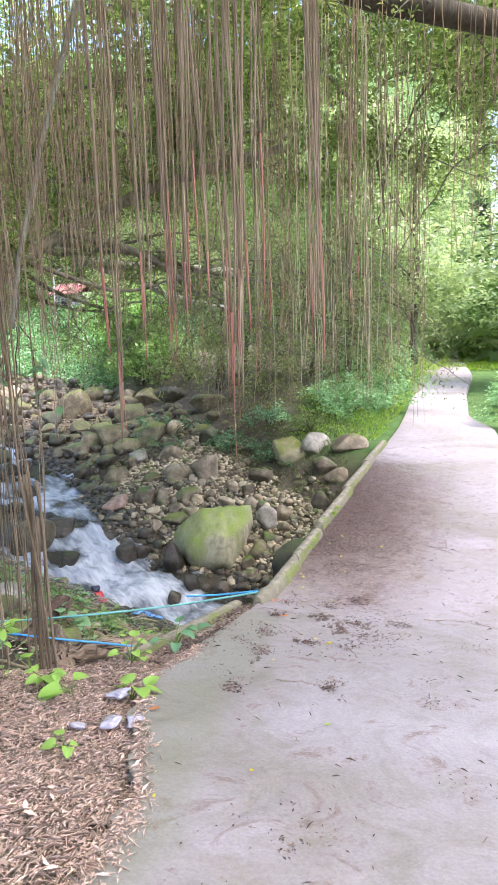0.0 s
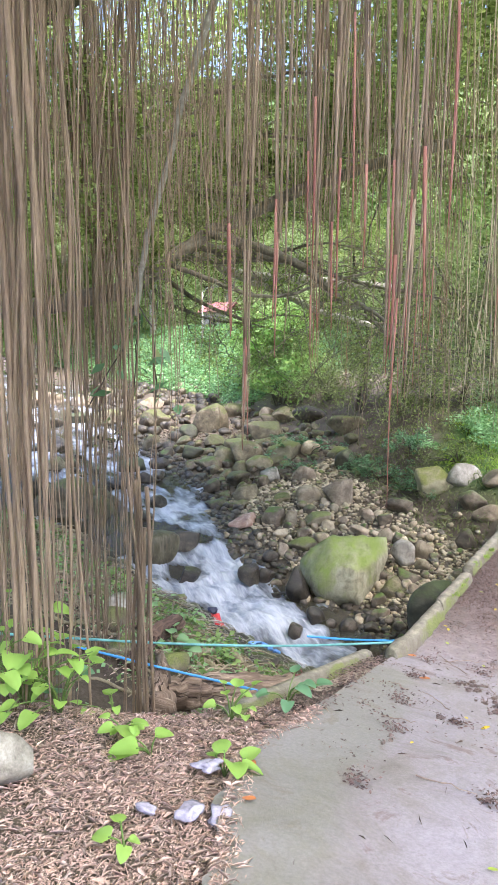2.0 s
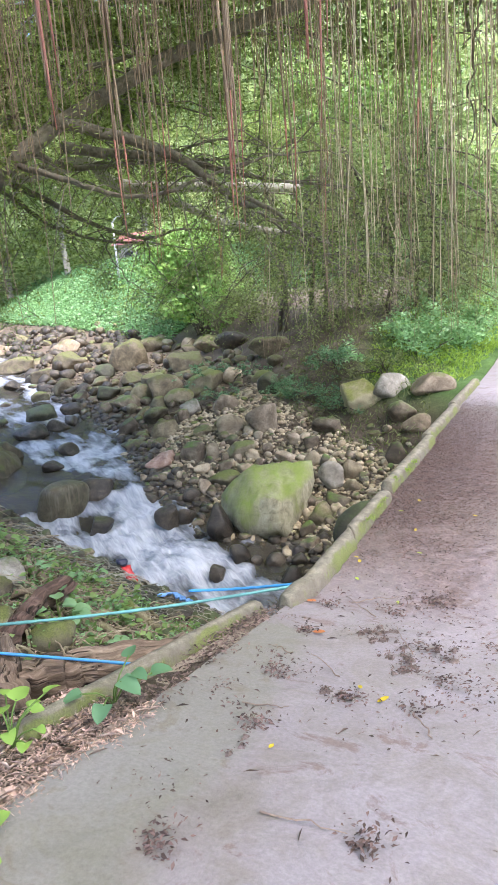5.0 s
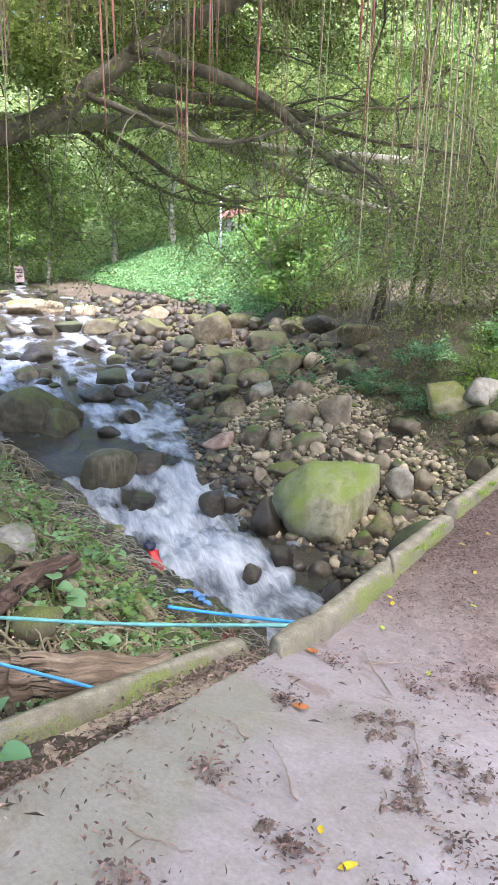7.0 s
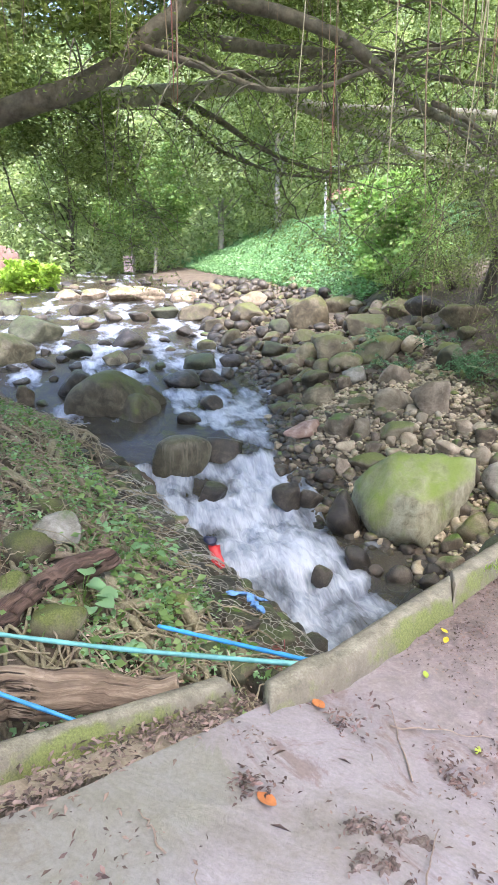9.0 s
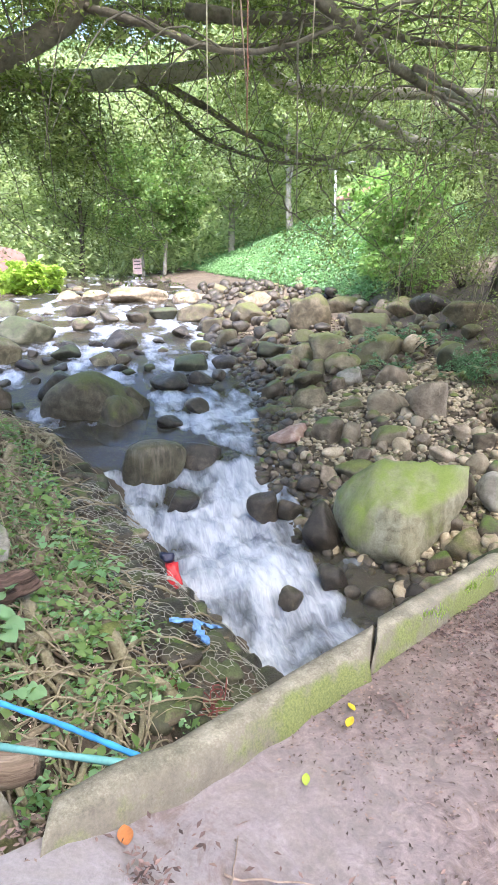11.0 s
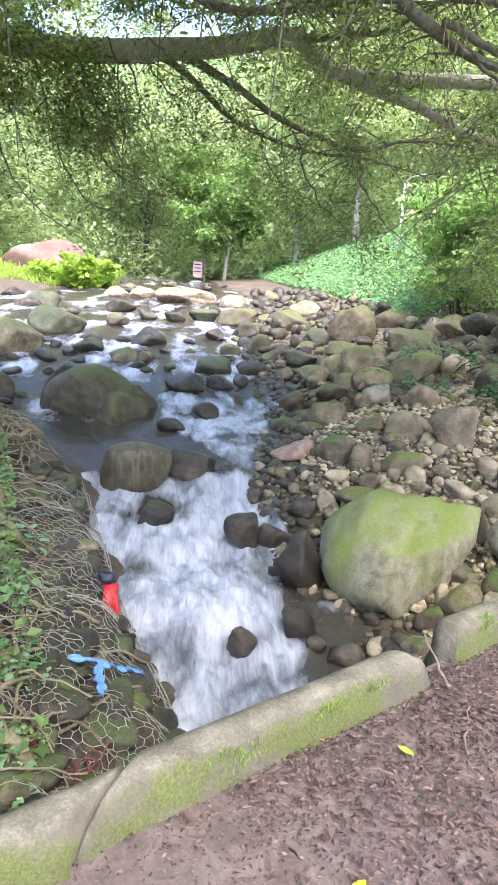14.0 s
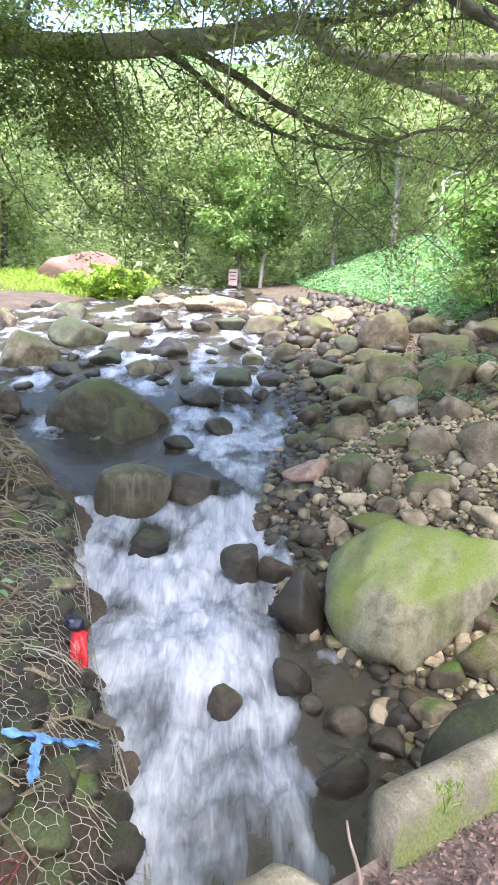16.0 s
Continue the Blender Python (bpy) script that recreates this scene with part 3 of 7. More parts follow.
def make_road():
    ys = grid_axis(((-30, 0, 1.0), (0, 16, 0.1), (16, 60, 0.5)))
    us = np.concatenate(([0], np.linspace(0, 1, 36), [1]))
    Y, U = np.meshgrid(ys, us, indexing="ij")
    L, R = np.interp(Y, ROAD_Y, ROAD_LEFT), np.interp(Y, ROAD_Y, ROAD_RIGHT)
    L = L + 0.035 * waves(Y, 0 * Y, 0.9, 31) * ramp(-Y, -6.0, -5.5) + 0.1 * waves(Y, 0 * Y, 0.5, 33) * ramp(Y, 0, 1) * ramp(-Y, -3.4, -2.6)
    X = L + (R - L) * U
    Z = road_level(Y) + 0.008 * waves(X, Y, 0.8, 21) + 0.004 * waves(X, Y, 0.25, 22)
    joint = np.exp(-((Y - 6.45 - 0.02 * waves(X, Y, 0.4, 3)) / 0.03) ** 2)
    Z = Z - 0.012 * joint
    edge = (np.arange(len(us)) == 0) | (np.arange(len(us)) == len(us) - 1)
    Z[:, edge] -= 0.34
    n, m = X.shape
    i = np.arange(n * m).reshape(n, m)
    F = np.stack((i[:-1, :-1], i[1:, :-1], i[1:, 1:], i[:-1, 1:]), -1).reshape(-1, 4)
    me = mesh_of("road", np.stack((X, Y, Z), -1).reshape(-1, 3), F, smooth=False)
    m_, nn, l, b, out = nodes_of("worn_road_concrete")
    pos = position(nn)
    big, mid, small = noise_node(nn, l, 0.55, 5, 0.6, pos, distort=0.6), noise_node(nn, l, 2.6, 7, 0.75, pos, distort=1.2), noise_node(nn, l, 55, 4, 0.75, pos)
    col = colour_ramp(nn, l, mathn(nn, l, "ADD", mathn(nn, l, "MULTIPLY", big.outputs[0], 0.55), mathn(nn, l, "MULTIPLY", mid.outputs[0], 0.45)),
                      ((0.34, (0.19, 0.17, 0.145)), (0.44, (0.275, 0.24, 0.23)), (0.52, (0.335, 0.297, 0.318)), (0.62, (0.41, 0.372, 0.41))))
    dirt = colour_ramp(nn, l, mid.outputs[0], ((0.55, (0, 0, 0)), (0.64, (1, 1, 1))))
    col = mixed(nn, l, mathn(nn, l, "MULTIPLY", dirt, 0.75), col, (0.19, 0.13, 0.105))
    xyz = nn.new("ShaderNodeSeparateXYZ")
    l.new(pos, xyz.inputs[0])
    film = mathn(nn, l, "ADD", mathn(nn, l, "MULTIPLY", mathn(nn, l, "ADD", xyz.outputs[0], mathn(nn, l, "MULTIPLY", xyz.outputs[1], 0.2)), -0.8), mathn(nn, l, "MULTIPLY", big.outputs[0], 0.8))
    film = mathn(nn, l, "MULTIPLY", colour_ramp(nn, l, film, ((0.9, (0, 0, 0)), (1.0, (1, 1, 1)))), 0.5)
    film = mathn(nn, l, "MULTIPLY", film, mathn(nn, l, "LESS_THAN", mathn(nn, l, "ADD", xyz.outputs[1], mathn(nn, l, "MULTIPLY", mid.outputs[0], 0.8)), 6.1))
    col = mixed(nn, l, film, col, (0.225, 0.225, 0.17))
    # fallen crumbs have soaked the deck brown beside the kerb, past the joint
    sep = nn.new("ShaderNodeSeparateXYZ")
    l.new(pos, sep.inputs[0])
    k = mathn(nn, l, "ADD", mathn(nn, l, "MULTIPLY", mathn(nn, l, "ADD", sep.outputs[1], -6.4), 0.33), mathn(nn, l, "MULTIPLY", big.outputs[0], 1.0))
    k = mathn(nn, l, "MULTIPLY", colour_ramp(nn, l, k, ((0.36, (0, 0, 0)), (0.82, (1, 1, 1)))), colour_ramp(nn, l, mathn(nn, l, "MULTIPLY", mathn(nn, l, "ADD", mathn(nn, l, "MULTIPLY", sep.outputs[1], -1), 14.5), 0.25), ((0.0, (0, 0, 0)), (1.0, (1, 1, 1)))))
    k = mathn(nn, l, "MULTIPLY", k, colour_ramp(nn, l, mathn(nn, l, "MULTIPLY", mathn(nn, l, "ADD", mathn(nn, l, "MULTIPLY", sep.outputs[0], -1), mathn(nn, l, "ADD", mid.outputs[0], -0.9)), 0.7), ((0.0, (0.15, 0.15, 0.15)), (0.6, (1, 1, 1)))))
    stain = mathn(nn, l, "MULTIPLY", k, colour_ramp(nn, l, mid.outputs[0], ((0.3, (0.6, 0.6, 0.6)), (0.6, (0.95, 0.95, 0.95)))))
    blot = noise_node(nn, l, 11, 7, 0.78, pos, distort=1.0)
    brown = colour_ramp(nn, l, blot.outputs[0], ((0.36, (0.085, 0.054, 0.046)), (0.5, (0.17, 0.118, 0.104)), (0.64, (0.28, 0.21, 0.19))))
    col = mixed(nn, l, stain, col, brown)
    grit = colour_ramp(nn, l, small.outputs[0], ((0.3, (0.8, 0.8, 0.8)), (0.65, (1.08, 1.08, 1.08))))
    col = mixed(nn, l, 1.0, col, grit, "MULTIPLY")
    l.new(col, b.inputs["Base Color"])
    rr = colour_ramp(nn, l, big.outputs[0], ((0.4, (0.55, 0.55, 0.55)), (0.6, (0.85, 0.85, 0.85))))
    l.new(rr, b.inputs["Roughness"])
    bumped(nn, l, b, mathn(nn, l, "ADD", mathn(nn, l, "ADD", mid.outputs[0], mathn(nn, l, "MULTIPLY", blot.outputs[0], 0.9)), mathn(nn, l, "MULTIPLY", small.outputs[0], 0.4)), 0.45, 0.01)
    tagged(part("road", me, m_), "pale worn concrete road running down onto a narrow bridge", "road", kind="structure")


make_road()


def kerb_block(y0, y1, x_front, width, height, base, seed, cut=(0.0, 0.0), sink=0.5, moss=0.6):
    """One cast length of kerb: rounded, chipped, a little crooked."""
    rng = np.random.RandomState(seed)
    n = max(6, int((y1 - y0) / 0.05))
    prof = [(0.0, -sink), (0.0, 0.0), (0.012, height * 0.6), (0.03, height * 0.93), (0.055, height), (width * 0.5, height * 1.03), (width - 0.04, height), (width - 0.012, height * 0.9), (width, height * 0.6), (width + 0.02, -sink)]
    V = []
    for i in range(n + 1):
        u = i / n
        for px, pz in prof:
            f = max(0, pz) / height
            y = y0 + (y1 - y0) * u + (cut[0] * (1 - u) + cut[1] * u) * (px / width) - (0.03 * f if i == n else 0) + (0.03 * f if i == 0 else 0)
            e = 0.008 * float(waves(np.array(y * 1.0), np.array(px * 3 + pz * 3), 0.16, seed, 2)) + 0.012 * float(waves(np.array(y), np.array(pz * 2), 0.7, seed + 5, 2))
            V.append((x_front - px + e, y, base(y) + pz + e * 0.7))
    m = len(prof)
    F = [[i * m + k, (i + 1) * m + k, (i + 1) * m + k + 1, i * m + k + 1] for i in range(n) for k in range(m - 1)]
    F += [list(range(m)), [n * m + k for k in range(m)][::-1]]
    return mesh_of("kerb_block", V, F)


def kerbs():
    deck = lambda y: float(road_level(y))
    low = lambda y: float(road_level(y)) - 0.1
    level = lambda y: min(deck(y), -1.485)
    kerb = thing("kerb", "grey concrete bridge kerb with bright green moss", "kerb", kind="structure")
    front = lambda y: float(np.interp(y, (6.0, 7.6, 8.8, 12, 15.9), (-2.14, -2.16, -2.18, -2.27, -2.36)))
    for y0, y1, cut, seed in ((6.05, 7.47, (0.12, 0.24), 2), (7.49, 8.79, (0.24, -0.08), 3), (8.96, 11.2, (0.05, 0), 4), (11.23, 13.4, (0, 0), 5), (13.44, 15.9, (0, 0), 6)):
        part("kerb_block", kerb_block(y0, y1, front((y0 + y1) / 2), 0.15, 0.122, level, seed, cut), M_KERB, kerb)
    rng = np.random.RandomState(4)
    wing = thing("low_kerb", "low mossy concrete edging beside the sloping road", "kerb", kind="structure")
    part("ledge", kerb_block(3.95, 6.06, -2.15, 0.34, 0.035, low, 11, sink=1.3), earthy("sandy_ledge", (0.19, 0.145, 0.105), (0.33, 0.27, 0.205), (0.46, 0.4, 0.32), 5, 80, 0.9, 0.8, 0.015, vary=0), wing, "bare sandy ledge")
    part("kerb_block", kerb_block(3.9, 6.12, -2.37, 0.13, 0.12, low, 12, sink=1.3), M_KERB, wing)
    right = thing("far_kerb", "grey concrete kerb along the bridge", "kerb", kind="structure")
    for y0, y1, seed in ((8.0, 10.6, 21), (10.63, 13.2, 22), (13.24, 15.9, 23)):
        part("kerb_block", kerb_block(y0, y1, 0.62, 0.17, 0.12, deck, seed), M_KERB, right)
    # bridge beam under the deck
    V, F = [], []
    for y in (6.3, 16.0):
        V += [(-2.3, y, -1.6), (0.5, y, -1.6), (0.5, y, -2.05), (-2.3, y, -2.05)]
    F = [[0, 1, 2, 3], [7, 6, 5, 4], [0, 4, 5, 1], [1, 5, 6, 2], [2, 6, 7, 3], [3, 7, 4, 0]]
    tagged(part("bridge_slab", mesh_of("bridge_slab", V, F, False), M_CONCRETE), "thick grey concrete slab of the bridge", "bridge", kind="structure")
    for y in (6.35, 15.6):
        V = [(x, yy, z) for x in (-2.28, 0.48) for yy in (y, y + 0.5) for z in (-4.6, -2.05)]
        F = [[0, 1, 3, 2], [4, 6, 7, 5], [0, 4, 5, 1], [2, 3, 7, 6]]
        tagged(part("bridge_pier", mesh_of("bridge_pier", V, F, False), M_CONCRETE), "grey concrete abutment under the bridge", "bridge", kind="structure")


kerbs()


# ---- the stream ----
def bell(v, c, w):
    return np.exp(-(((v - c) / w) ** 2))


def foam_amount(s, T):
    """How white the water runs, 0 to 1."""
    # the lower rapids, with a clear dark pool along the great boulder
    side = np.interp(s, (-4, 0.4, 1.2, 3, 4, 5.4), (0.75, 0.72, 0.7, 0.6, 0.85, 1.05)) + 0.12 * waves(s, T, 0.9, 61, 2)
    low = 1.0 - 0.93 * ramp(T - side, -0.12, 0.22)
    low = low - 0.55 * bell(s, 4.75, 0.3) * bell(T, -0.75, 0.4) - 0.35 * bell(s, 3.3, 0.4) * bell(T, -1.0, 0.25)
    low = low - 0.3 * bell(s, 0.0, 0.7) * bell(T, 0.35, 0.45)
    low = np.maximum(low, 0.85 * bell(s, 2.35, 0.22) * bell(T, 1.05, 0.28))
    # the still pool above the ledge, fed by a chute past the big boulder
    pool = 0.1 + 0.95 * bell(s, 8.7, 0.8) * bell(T, -3.1, 0.5) + 0.5 * bell(s, 7.9, 0.35) * bell(T, -2.1, 0.8)
    chute = (0.8 + 0.3 * waves(s, T, 1.0, 63, 2)) * ramp(T - np.interp(s, (6, 7.6, 9.5), (0.0, -0.9, -1.2)), -0.2, 0.35) * ramp(-s, -10.6, -9.6) + 0.45 * bell(s, 7.7, 0.5) * bell(T, -0.3, 0.5)
    mid = np.maximum(pool, chute)
    # upstream: real foam, plus extra white painted for the sky's reflection
    up = 0.73 + 0.4 * waves(s * 0.6, T, 1.6, 62, 2) - 0.17 * ramp(s, 16, 28)
    f = low + (mid - low) * ramp(s, 5.35, 5.75)
    f = f + (up - f) * ramp(s, 9.4, 10.6)
    lip = bell(s, 5.35, 0.3) * np.maximum(bell(T, -1.75, 0.2), ramp(T, 0.1, 0.4))
    return np.clip(np.maximum(f, lip), 0, 1)


def make_water():
    ss = grid_axis(((-10, -1, 0.25), (-1, 9, 0.045), (9, 20, 0.15), (20, 70, 0.8)))
    us = np.linspace(0, 1, 110)
    S, U = np.meshgrid(ss, us, indexing="ij")
    tl, tr = edge_left(S) - 0.4, edge_right(S) + 0.5
    T = tl + (tr - tl) * U
    X, Y = from_stream(S, T)
    foam = foam_amount(S, T)
    W = water_level(S)
    # chutes: the fall is drawn together into short drops
    W = W + 0.07 * np.sin(S * 2 * np.pi / 1.9 + 0.8 * waves(S, T, 2.2, 8)) * foam * ramp(-S, -6, -5)
    ridge = waves(S * 0.6, T * 1.2, 0.7, 12, 3)
    puff = 1 - abs(waves(S * 0.8, T, 0.5, 18, 3)) * 2.2
    Z = W + foam * (0.1 * ridge + 0.025 * puff) * np.interp(S, (-1, 5.5, 7, 11), (1, 1, 0.7, 0.4)) + 0.012 * waves(S, T, 0.6, 15, 3) * (1 - foam) + 0.008 * waves(S * 2, T, 0.2, 19, 2)
    n, m = X.shape
    i = np.arange(n * m).reshape(n, m)
    F = np.stack((i[:-1, :-1], i[:-1, 1:], i[1:, 1:], i[1:, :-1]), -1).reshape(-1, 4)
    me = mesh_of("water", np.stack((X, Y, Z), -1).reshape(-1, 3), F)
    me.attributes.new("foam", "FLOAT", "POINT").data.foreach_set("value", foam.ravel().astype(np.float32))
    me.attributes.new("flow", "FLOAT_VECTOR", "POINT").data.foreach_set("vector", np.stack((S, T, Z * 0), -1).ravel().astype(np.float32))
    m_, nn, l, b, out = nodes_of("rushing_water")
    fl, fo = nn.new("ShaderNodeAttribute"), nn.new("ShaderNodeAttribute")
    fl.attribute_name, fo.attribute_name = "flow", "foam"
    streaks = noise_node(nn, l, 1.15, 4, 0.5, fl.outputs["Vector"], (0.6, 1.2, 1), distort=1.0)
    lace = noise_node(nn, l, 4.5, 3, 0.5, fl.outputs["Vector"], (0.6, 1.2, 1), distort=0.7)
    thread = noise_node(nn, l, 8, 5, 0.6, fl.outputs["Vector"], (0.4, 1.9, 1), distort=1.3)
    k = mathn(nn, l, "ADD", mathn(nn, l, "MULTIPLY", streaks.outputs[0], 0.68), mathn(nn, l, "MULTIPLY", lace.outputs[0], 0.2))
    k = mathn(nn, l, "ADD", k, mathn(nn, l, "MULTIPLY", thread.outputs[0], 0.1))
    k = mathn(nn, l, "ADD", k, mathn(nn, l, "MULTIPLY", mathn(nn, l, "ADD", fo.outputs["Fac"], -0.94), 0.62))
    white = colour_ramp(nn, l, k, ((0.3, (0, 0, 0)), (0.42, (0.42, 0.42, 0.42)), (0.52, (0.85, 0.85, 0.85)), (0.64, (1, 1, 1))))
    b.inputs["Base Color"].default_value = (0.12, 0.118, 0.1, 1)
    b.inputs["Roughness"].default_value = 0.07
    b.inputs["IOR"].default_value = 1.33
    clear = nn.new("ShaderNodeBsdfTransparent")
    clear.inputs[0].default_value = (0.75, 0.7, 0.58, 1)
    body = nn.new("ShaderNodeMixShader")
    body.inputs[0].default_value = 0.55
    l.new(b.outputs[0], body.inputs[1])
    l.new(clear.outputs[0], body.inputs[2])
    froth = nn.new("ShaderNodeBsdfPrincipled")
    fk = mathn(nn, l, "ADD", mathn(nn, l, "MULTIPLY", streaks.outputs[0], 0.4), mathn(nn, l, "ADD", mathn(nn, l, "MULTIPLY", lace.outputs[0], 0.3), mathn(nn, l, "MULTIPLY", thread.outputs[0], 0.3)))
    # the blue-grey shadows between white crests are painted into the froth colour
    fc = colour_ramp(nn, l, fk, ((0.38, (0.22, 0.255, 0.32)), (0.49, (0.38, 0.415, 0.48)), (0.61, (0.58, 0.605, 0.65))))
    l.new(fc, froth.inputs["Base Color"])
    froth.inputs["Roughness"].default_value = 0.55
    bp = nn.new("ShaderNodeBump")
    bp.inputs["Strength"].default_value, bp.inputs["Distance"].default_value = 0.55, 0.1
    l.new(mathn(nn, l, "ADD", streaks.outputs[0], mathn(nn, l, "ADD", mathn(nn, l, "MULTIPLY", lace.outputs[0], 0.35), mathn(nn, l, "MULTIPLY", thread.outputs[0], 0.1))), bp.inputs["Height"])
    l.new(bp.outputs[0], froth.inputs["Normal"])
    rp = noise_node(nn, l, 5, 4, 0.6, fl.outputs["Vector"])
    bumped(nn, l, b, rp.outputs[0], 0.5, 0.03)
    mx = nn.new("ShaderNodeMixShader")
    l.new(white, mx.inputs[0])
    l.new(body.outputs[0], mx.inputs[1])
    l.new(froth.outputs[0], mx.inputs[2])
    l.new(mx.outputs[0], out.inputs["Surface"])
    tagged(part("water", me, m_), "foaming white water of a rocky mountain stream", "water", kind="structure")


make_water()


# ---- boulders and rubble ----
ROCK_LABEL = {
    "grey": "smooth grey river boulder among the rubble", "tan": "pale tan rounded stone on the gravel bank", "tan_brown": "tan and brown blocky boulder on the rubble bank",
    "tan_green": "tan stone with thin green moss", "brown": "brown rounded stone on the stream bank", "pink": "flat reddish-brown stone at the water's edge",
    "dark": "dark wet boulder standing in the stream", "dark_streak": "dark wet boulder with pale streaks in the rapids", "dark_green": "dark algae-stained boulder of the stony stream",
    "green_brown": "brown boulder with patchy green moss", "green": "moss-covered green boulder on the bank", "moss": "huge boulder capped with bright green moss",
    "moss_yellow": "long slab stone with yellow-green moss"}
BOULDERS = []


def blocky(planes, soft=12, rough=0.02, seed=1):
    """A unit boulder worn down from given flat faces: (normal, distance)."""
    rng = np.random.RandomState(seed)
    V, F = ICO[4]
    r = 0.0
    for n, d in planes:
        n = np.array(n) / np.linalg.norm(n)
        r = r + (np.clip(V @ n, 0.02, 1) / d) ** soft
    P = V / (r ** (1 / soft))[:, None]
    for size, amp in ((0.5, rough), (0.22, rough * 0.6), (0.09, rough * 0.35)):
        for _ in range(3):
            a = rng.normal(0, 1, 3)
            a /= np.linalg.norm(a)
            P = P + V * (amp * np.sin(P @ a * 2 * np.pi / size + rng.uniform(0, 6)))[:, None]
    lo, hi = P.min(0), P.max(0)
    return (P - (lo + hi) / 2) / (hi - lo), F


def moss_boulder():
    V, F = blocky((((-0.05, -0.3, 1), 0.5), ((-0.62, -0.85, 0.3), 0.6), ((0.66, -0.85, 0.05), 0.55), ((1, -0.05, -0.35), 0.72), ((-1, -0.1, 0.1), 0.8), ((0.1, 1, 0.2), 0.7), ((-0.35, -0.7, -0.9), 0.6), ((-0.9, -0.25, -0.6), 0.72), ((0.75, -0.3, -0.75), 0.52), ((0, 0, -1), 0.85), ((-0.72, -0.2, 0.68), 0.6), ((0.5, -0.6, 0.75), 0.68)), 22, 0.012)
    # the crease that runs down its front
    line = 0.0 + 0.2 * V[:, 2] + 0.015 * np.sin(V[:, 2] * 19)
    front = (V[:, 1] < 0.05) * ramp(-V[:, 2], -0.52, -0.34)
    g = np.exp(-(((V[:, 0] - line) / 0.03) ** 2)) * front
    back = ramp(V[:, 0] - line, 0.0, 0.08) * front
    V = V + np.column_stack((0 * g, 0.07 * g + 0.05 * back, -0.03 * g))
    ob = part("boulder", mesh_of("boulder", V * (1.75, 1.45, 1.62), F), ROCK["moss"])
    ob.matrix_basis = pose(-5.38, 12.42, -3.26, 4, 0, 42)
    BOULDERS.append((-5.35, 12.5, 0.95))
    tagged(ob, ROCK_LABEL["moss"], "boulder", "stream boulders")


moss_boulder()


def boulder(kind, x, y, z, wide, deep, high, turn):
    seed = int(abs(x * 131 + y * 71)) % 9973
    V, F = stone(seed, 4 if wide > 0.45 else 3, 12 if "dark" in kind else 9, 10 if "dark" in kind else 34, 0.018)
    me = mesh_of("boulder", V * (wide, deep, high), F)
    ob = part("boulder", me, ROCK[kind])
    ob.matrix_basis = pose(x, y, z, 0, 0, turn)
    BOULDERS.append((x, y, max(wide, deep) / 2))
    return tagged(ob, ROCK_LABEL[kind], "boulder", "stream boulders")


def split_boulder():
    """The broad mossy boulder in mid-stream: a low dome with a lobe at its downstream end."""
    V, F = stone(907, 4, 10, 9, 0.02)
    low = V[:, 2] < 0
    V[low, :2] *= (1 + 0.18 * abs(V[low, 2:3]))
    V = V * (2.05, 1.5, 1.5)
    lobe, G = stone(911, 4, 9, 10, 0.02)
    lobe = lobe * (1.05, 0.95, 1.05) + (0.42, -0.72, -0.2)
    side, H = stone(913, 4, 9, 8, 0.02)
    side = side * (0.75, 0.8, 0.9) + (0.82, 0.1, -0.05)
    soup = Soup()
    for P, f in ((V, F), (lobe, G), (side, H)):
        soup.add(P, f)
    ob = part("boulder", soup.mesh("boulder"), ROCK["green_brown"])
    ob.matrix_basis = pose(-12.65, 12.02, -2.68, 0, 0, 66)
    BOULDERS.append((-12.6, 12.0, 1.1))
    tagged(ob, "broad dark boulder with olive moss standing in the rapids", "boulder", "stream boulders")


split_boulder()
boulder("green_brown", -17.28, 11.90, -1.97, 1.41, 1.02, 1.08, 76)
boulder("dark_green", -19.34, 13.74, -1.74, 1.64, 1.18, 0.95, 72)
boulder("brown", -22.67, 12.62, -1.57, 0.52, 0.37, 0.77, 77)
boulder("brown", -14.02, 10.70, -2.55, 0.40, 0.29, 0.59, 77)
boulder("dark_green", -16.71, 13.55, -2.10, 0.77, 0.56, 0.45, 70)
boulder("green_brown", -15.42, 13.91, -2.19, 0.68, 0.49, 0.45, 67)
boulder("dark", -16.96, 15.37, -1.94, 1.01, 0.73, 0.63, 64)
boulder("brown", -15.22, 14.35, -2.22, 0.36, 0.26, 0.31, 65)
boulder("dark", -22.35, 17.11, -1.47, 1.08, 0.78, 0.62, 66)
boulder("brown", -19.75, 15.77, -1.72, 0.73, 0.53, 0.50, 67)
boulder("dark", -20.57, 17.21, -1.61, 0.66, 0.47, 0.50, 64)
boulder("dark", -20.03, 17.91, -1.64, 0.71, 0.51, 0.41, 61)
boulder("dark_green", -19.88, 18.91, -1.58, 0.99, 0.71, 0.57, 59)
boulder("green_brown", -19.03, 19.67, -1.56, 1.33, 0.95, 0.76, 56)
boulder("dark", -16.97, 17.48, -1.88, 0.54, 0.39, 0.41, 58)
boulder("green", -15.09, 16.77, -2.09, 0.56, 0.40, 0.39, 57)
boulder("green_brown", -16.73, 18.67, -1.80, 0.91, 0.66, 0.60, 55)
boulder("green_brown", -14.74, 17.44, -1.98, 0.65, 0.47, 0.73, 54)
boulder("dark_green", -13.69, 15.35, -2.30, 0.89, 0.64, 0.52, 59)
boulder("dark", -13.35, 16.16, -2.30, 0.68, 0.49, 0.42, 55)
boulder("dark", -12.90, 14.13, -2.49, 0.86, 0.62, 0.51, 61)
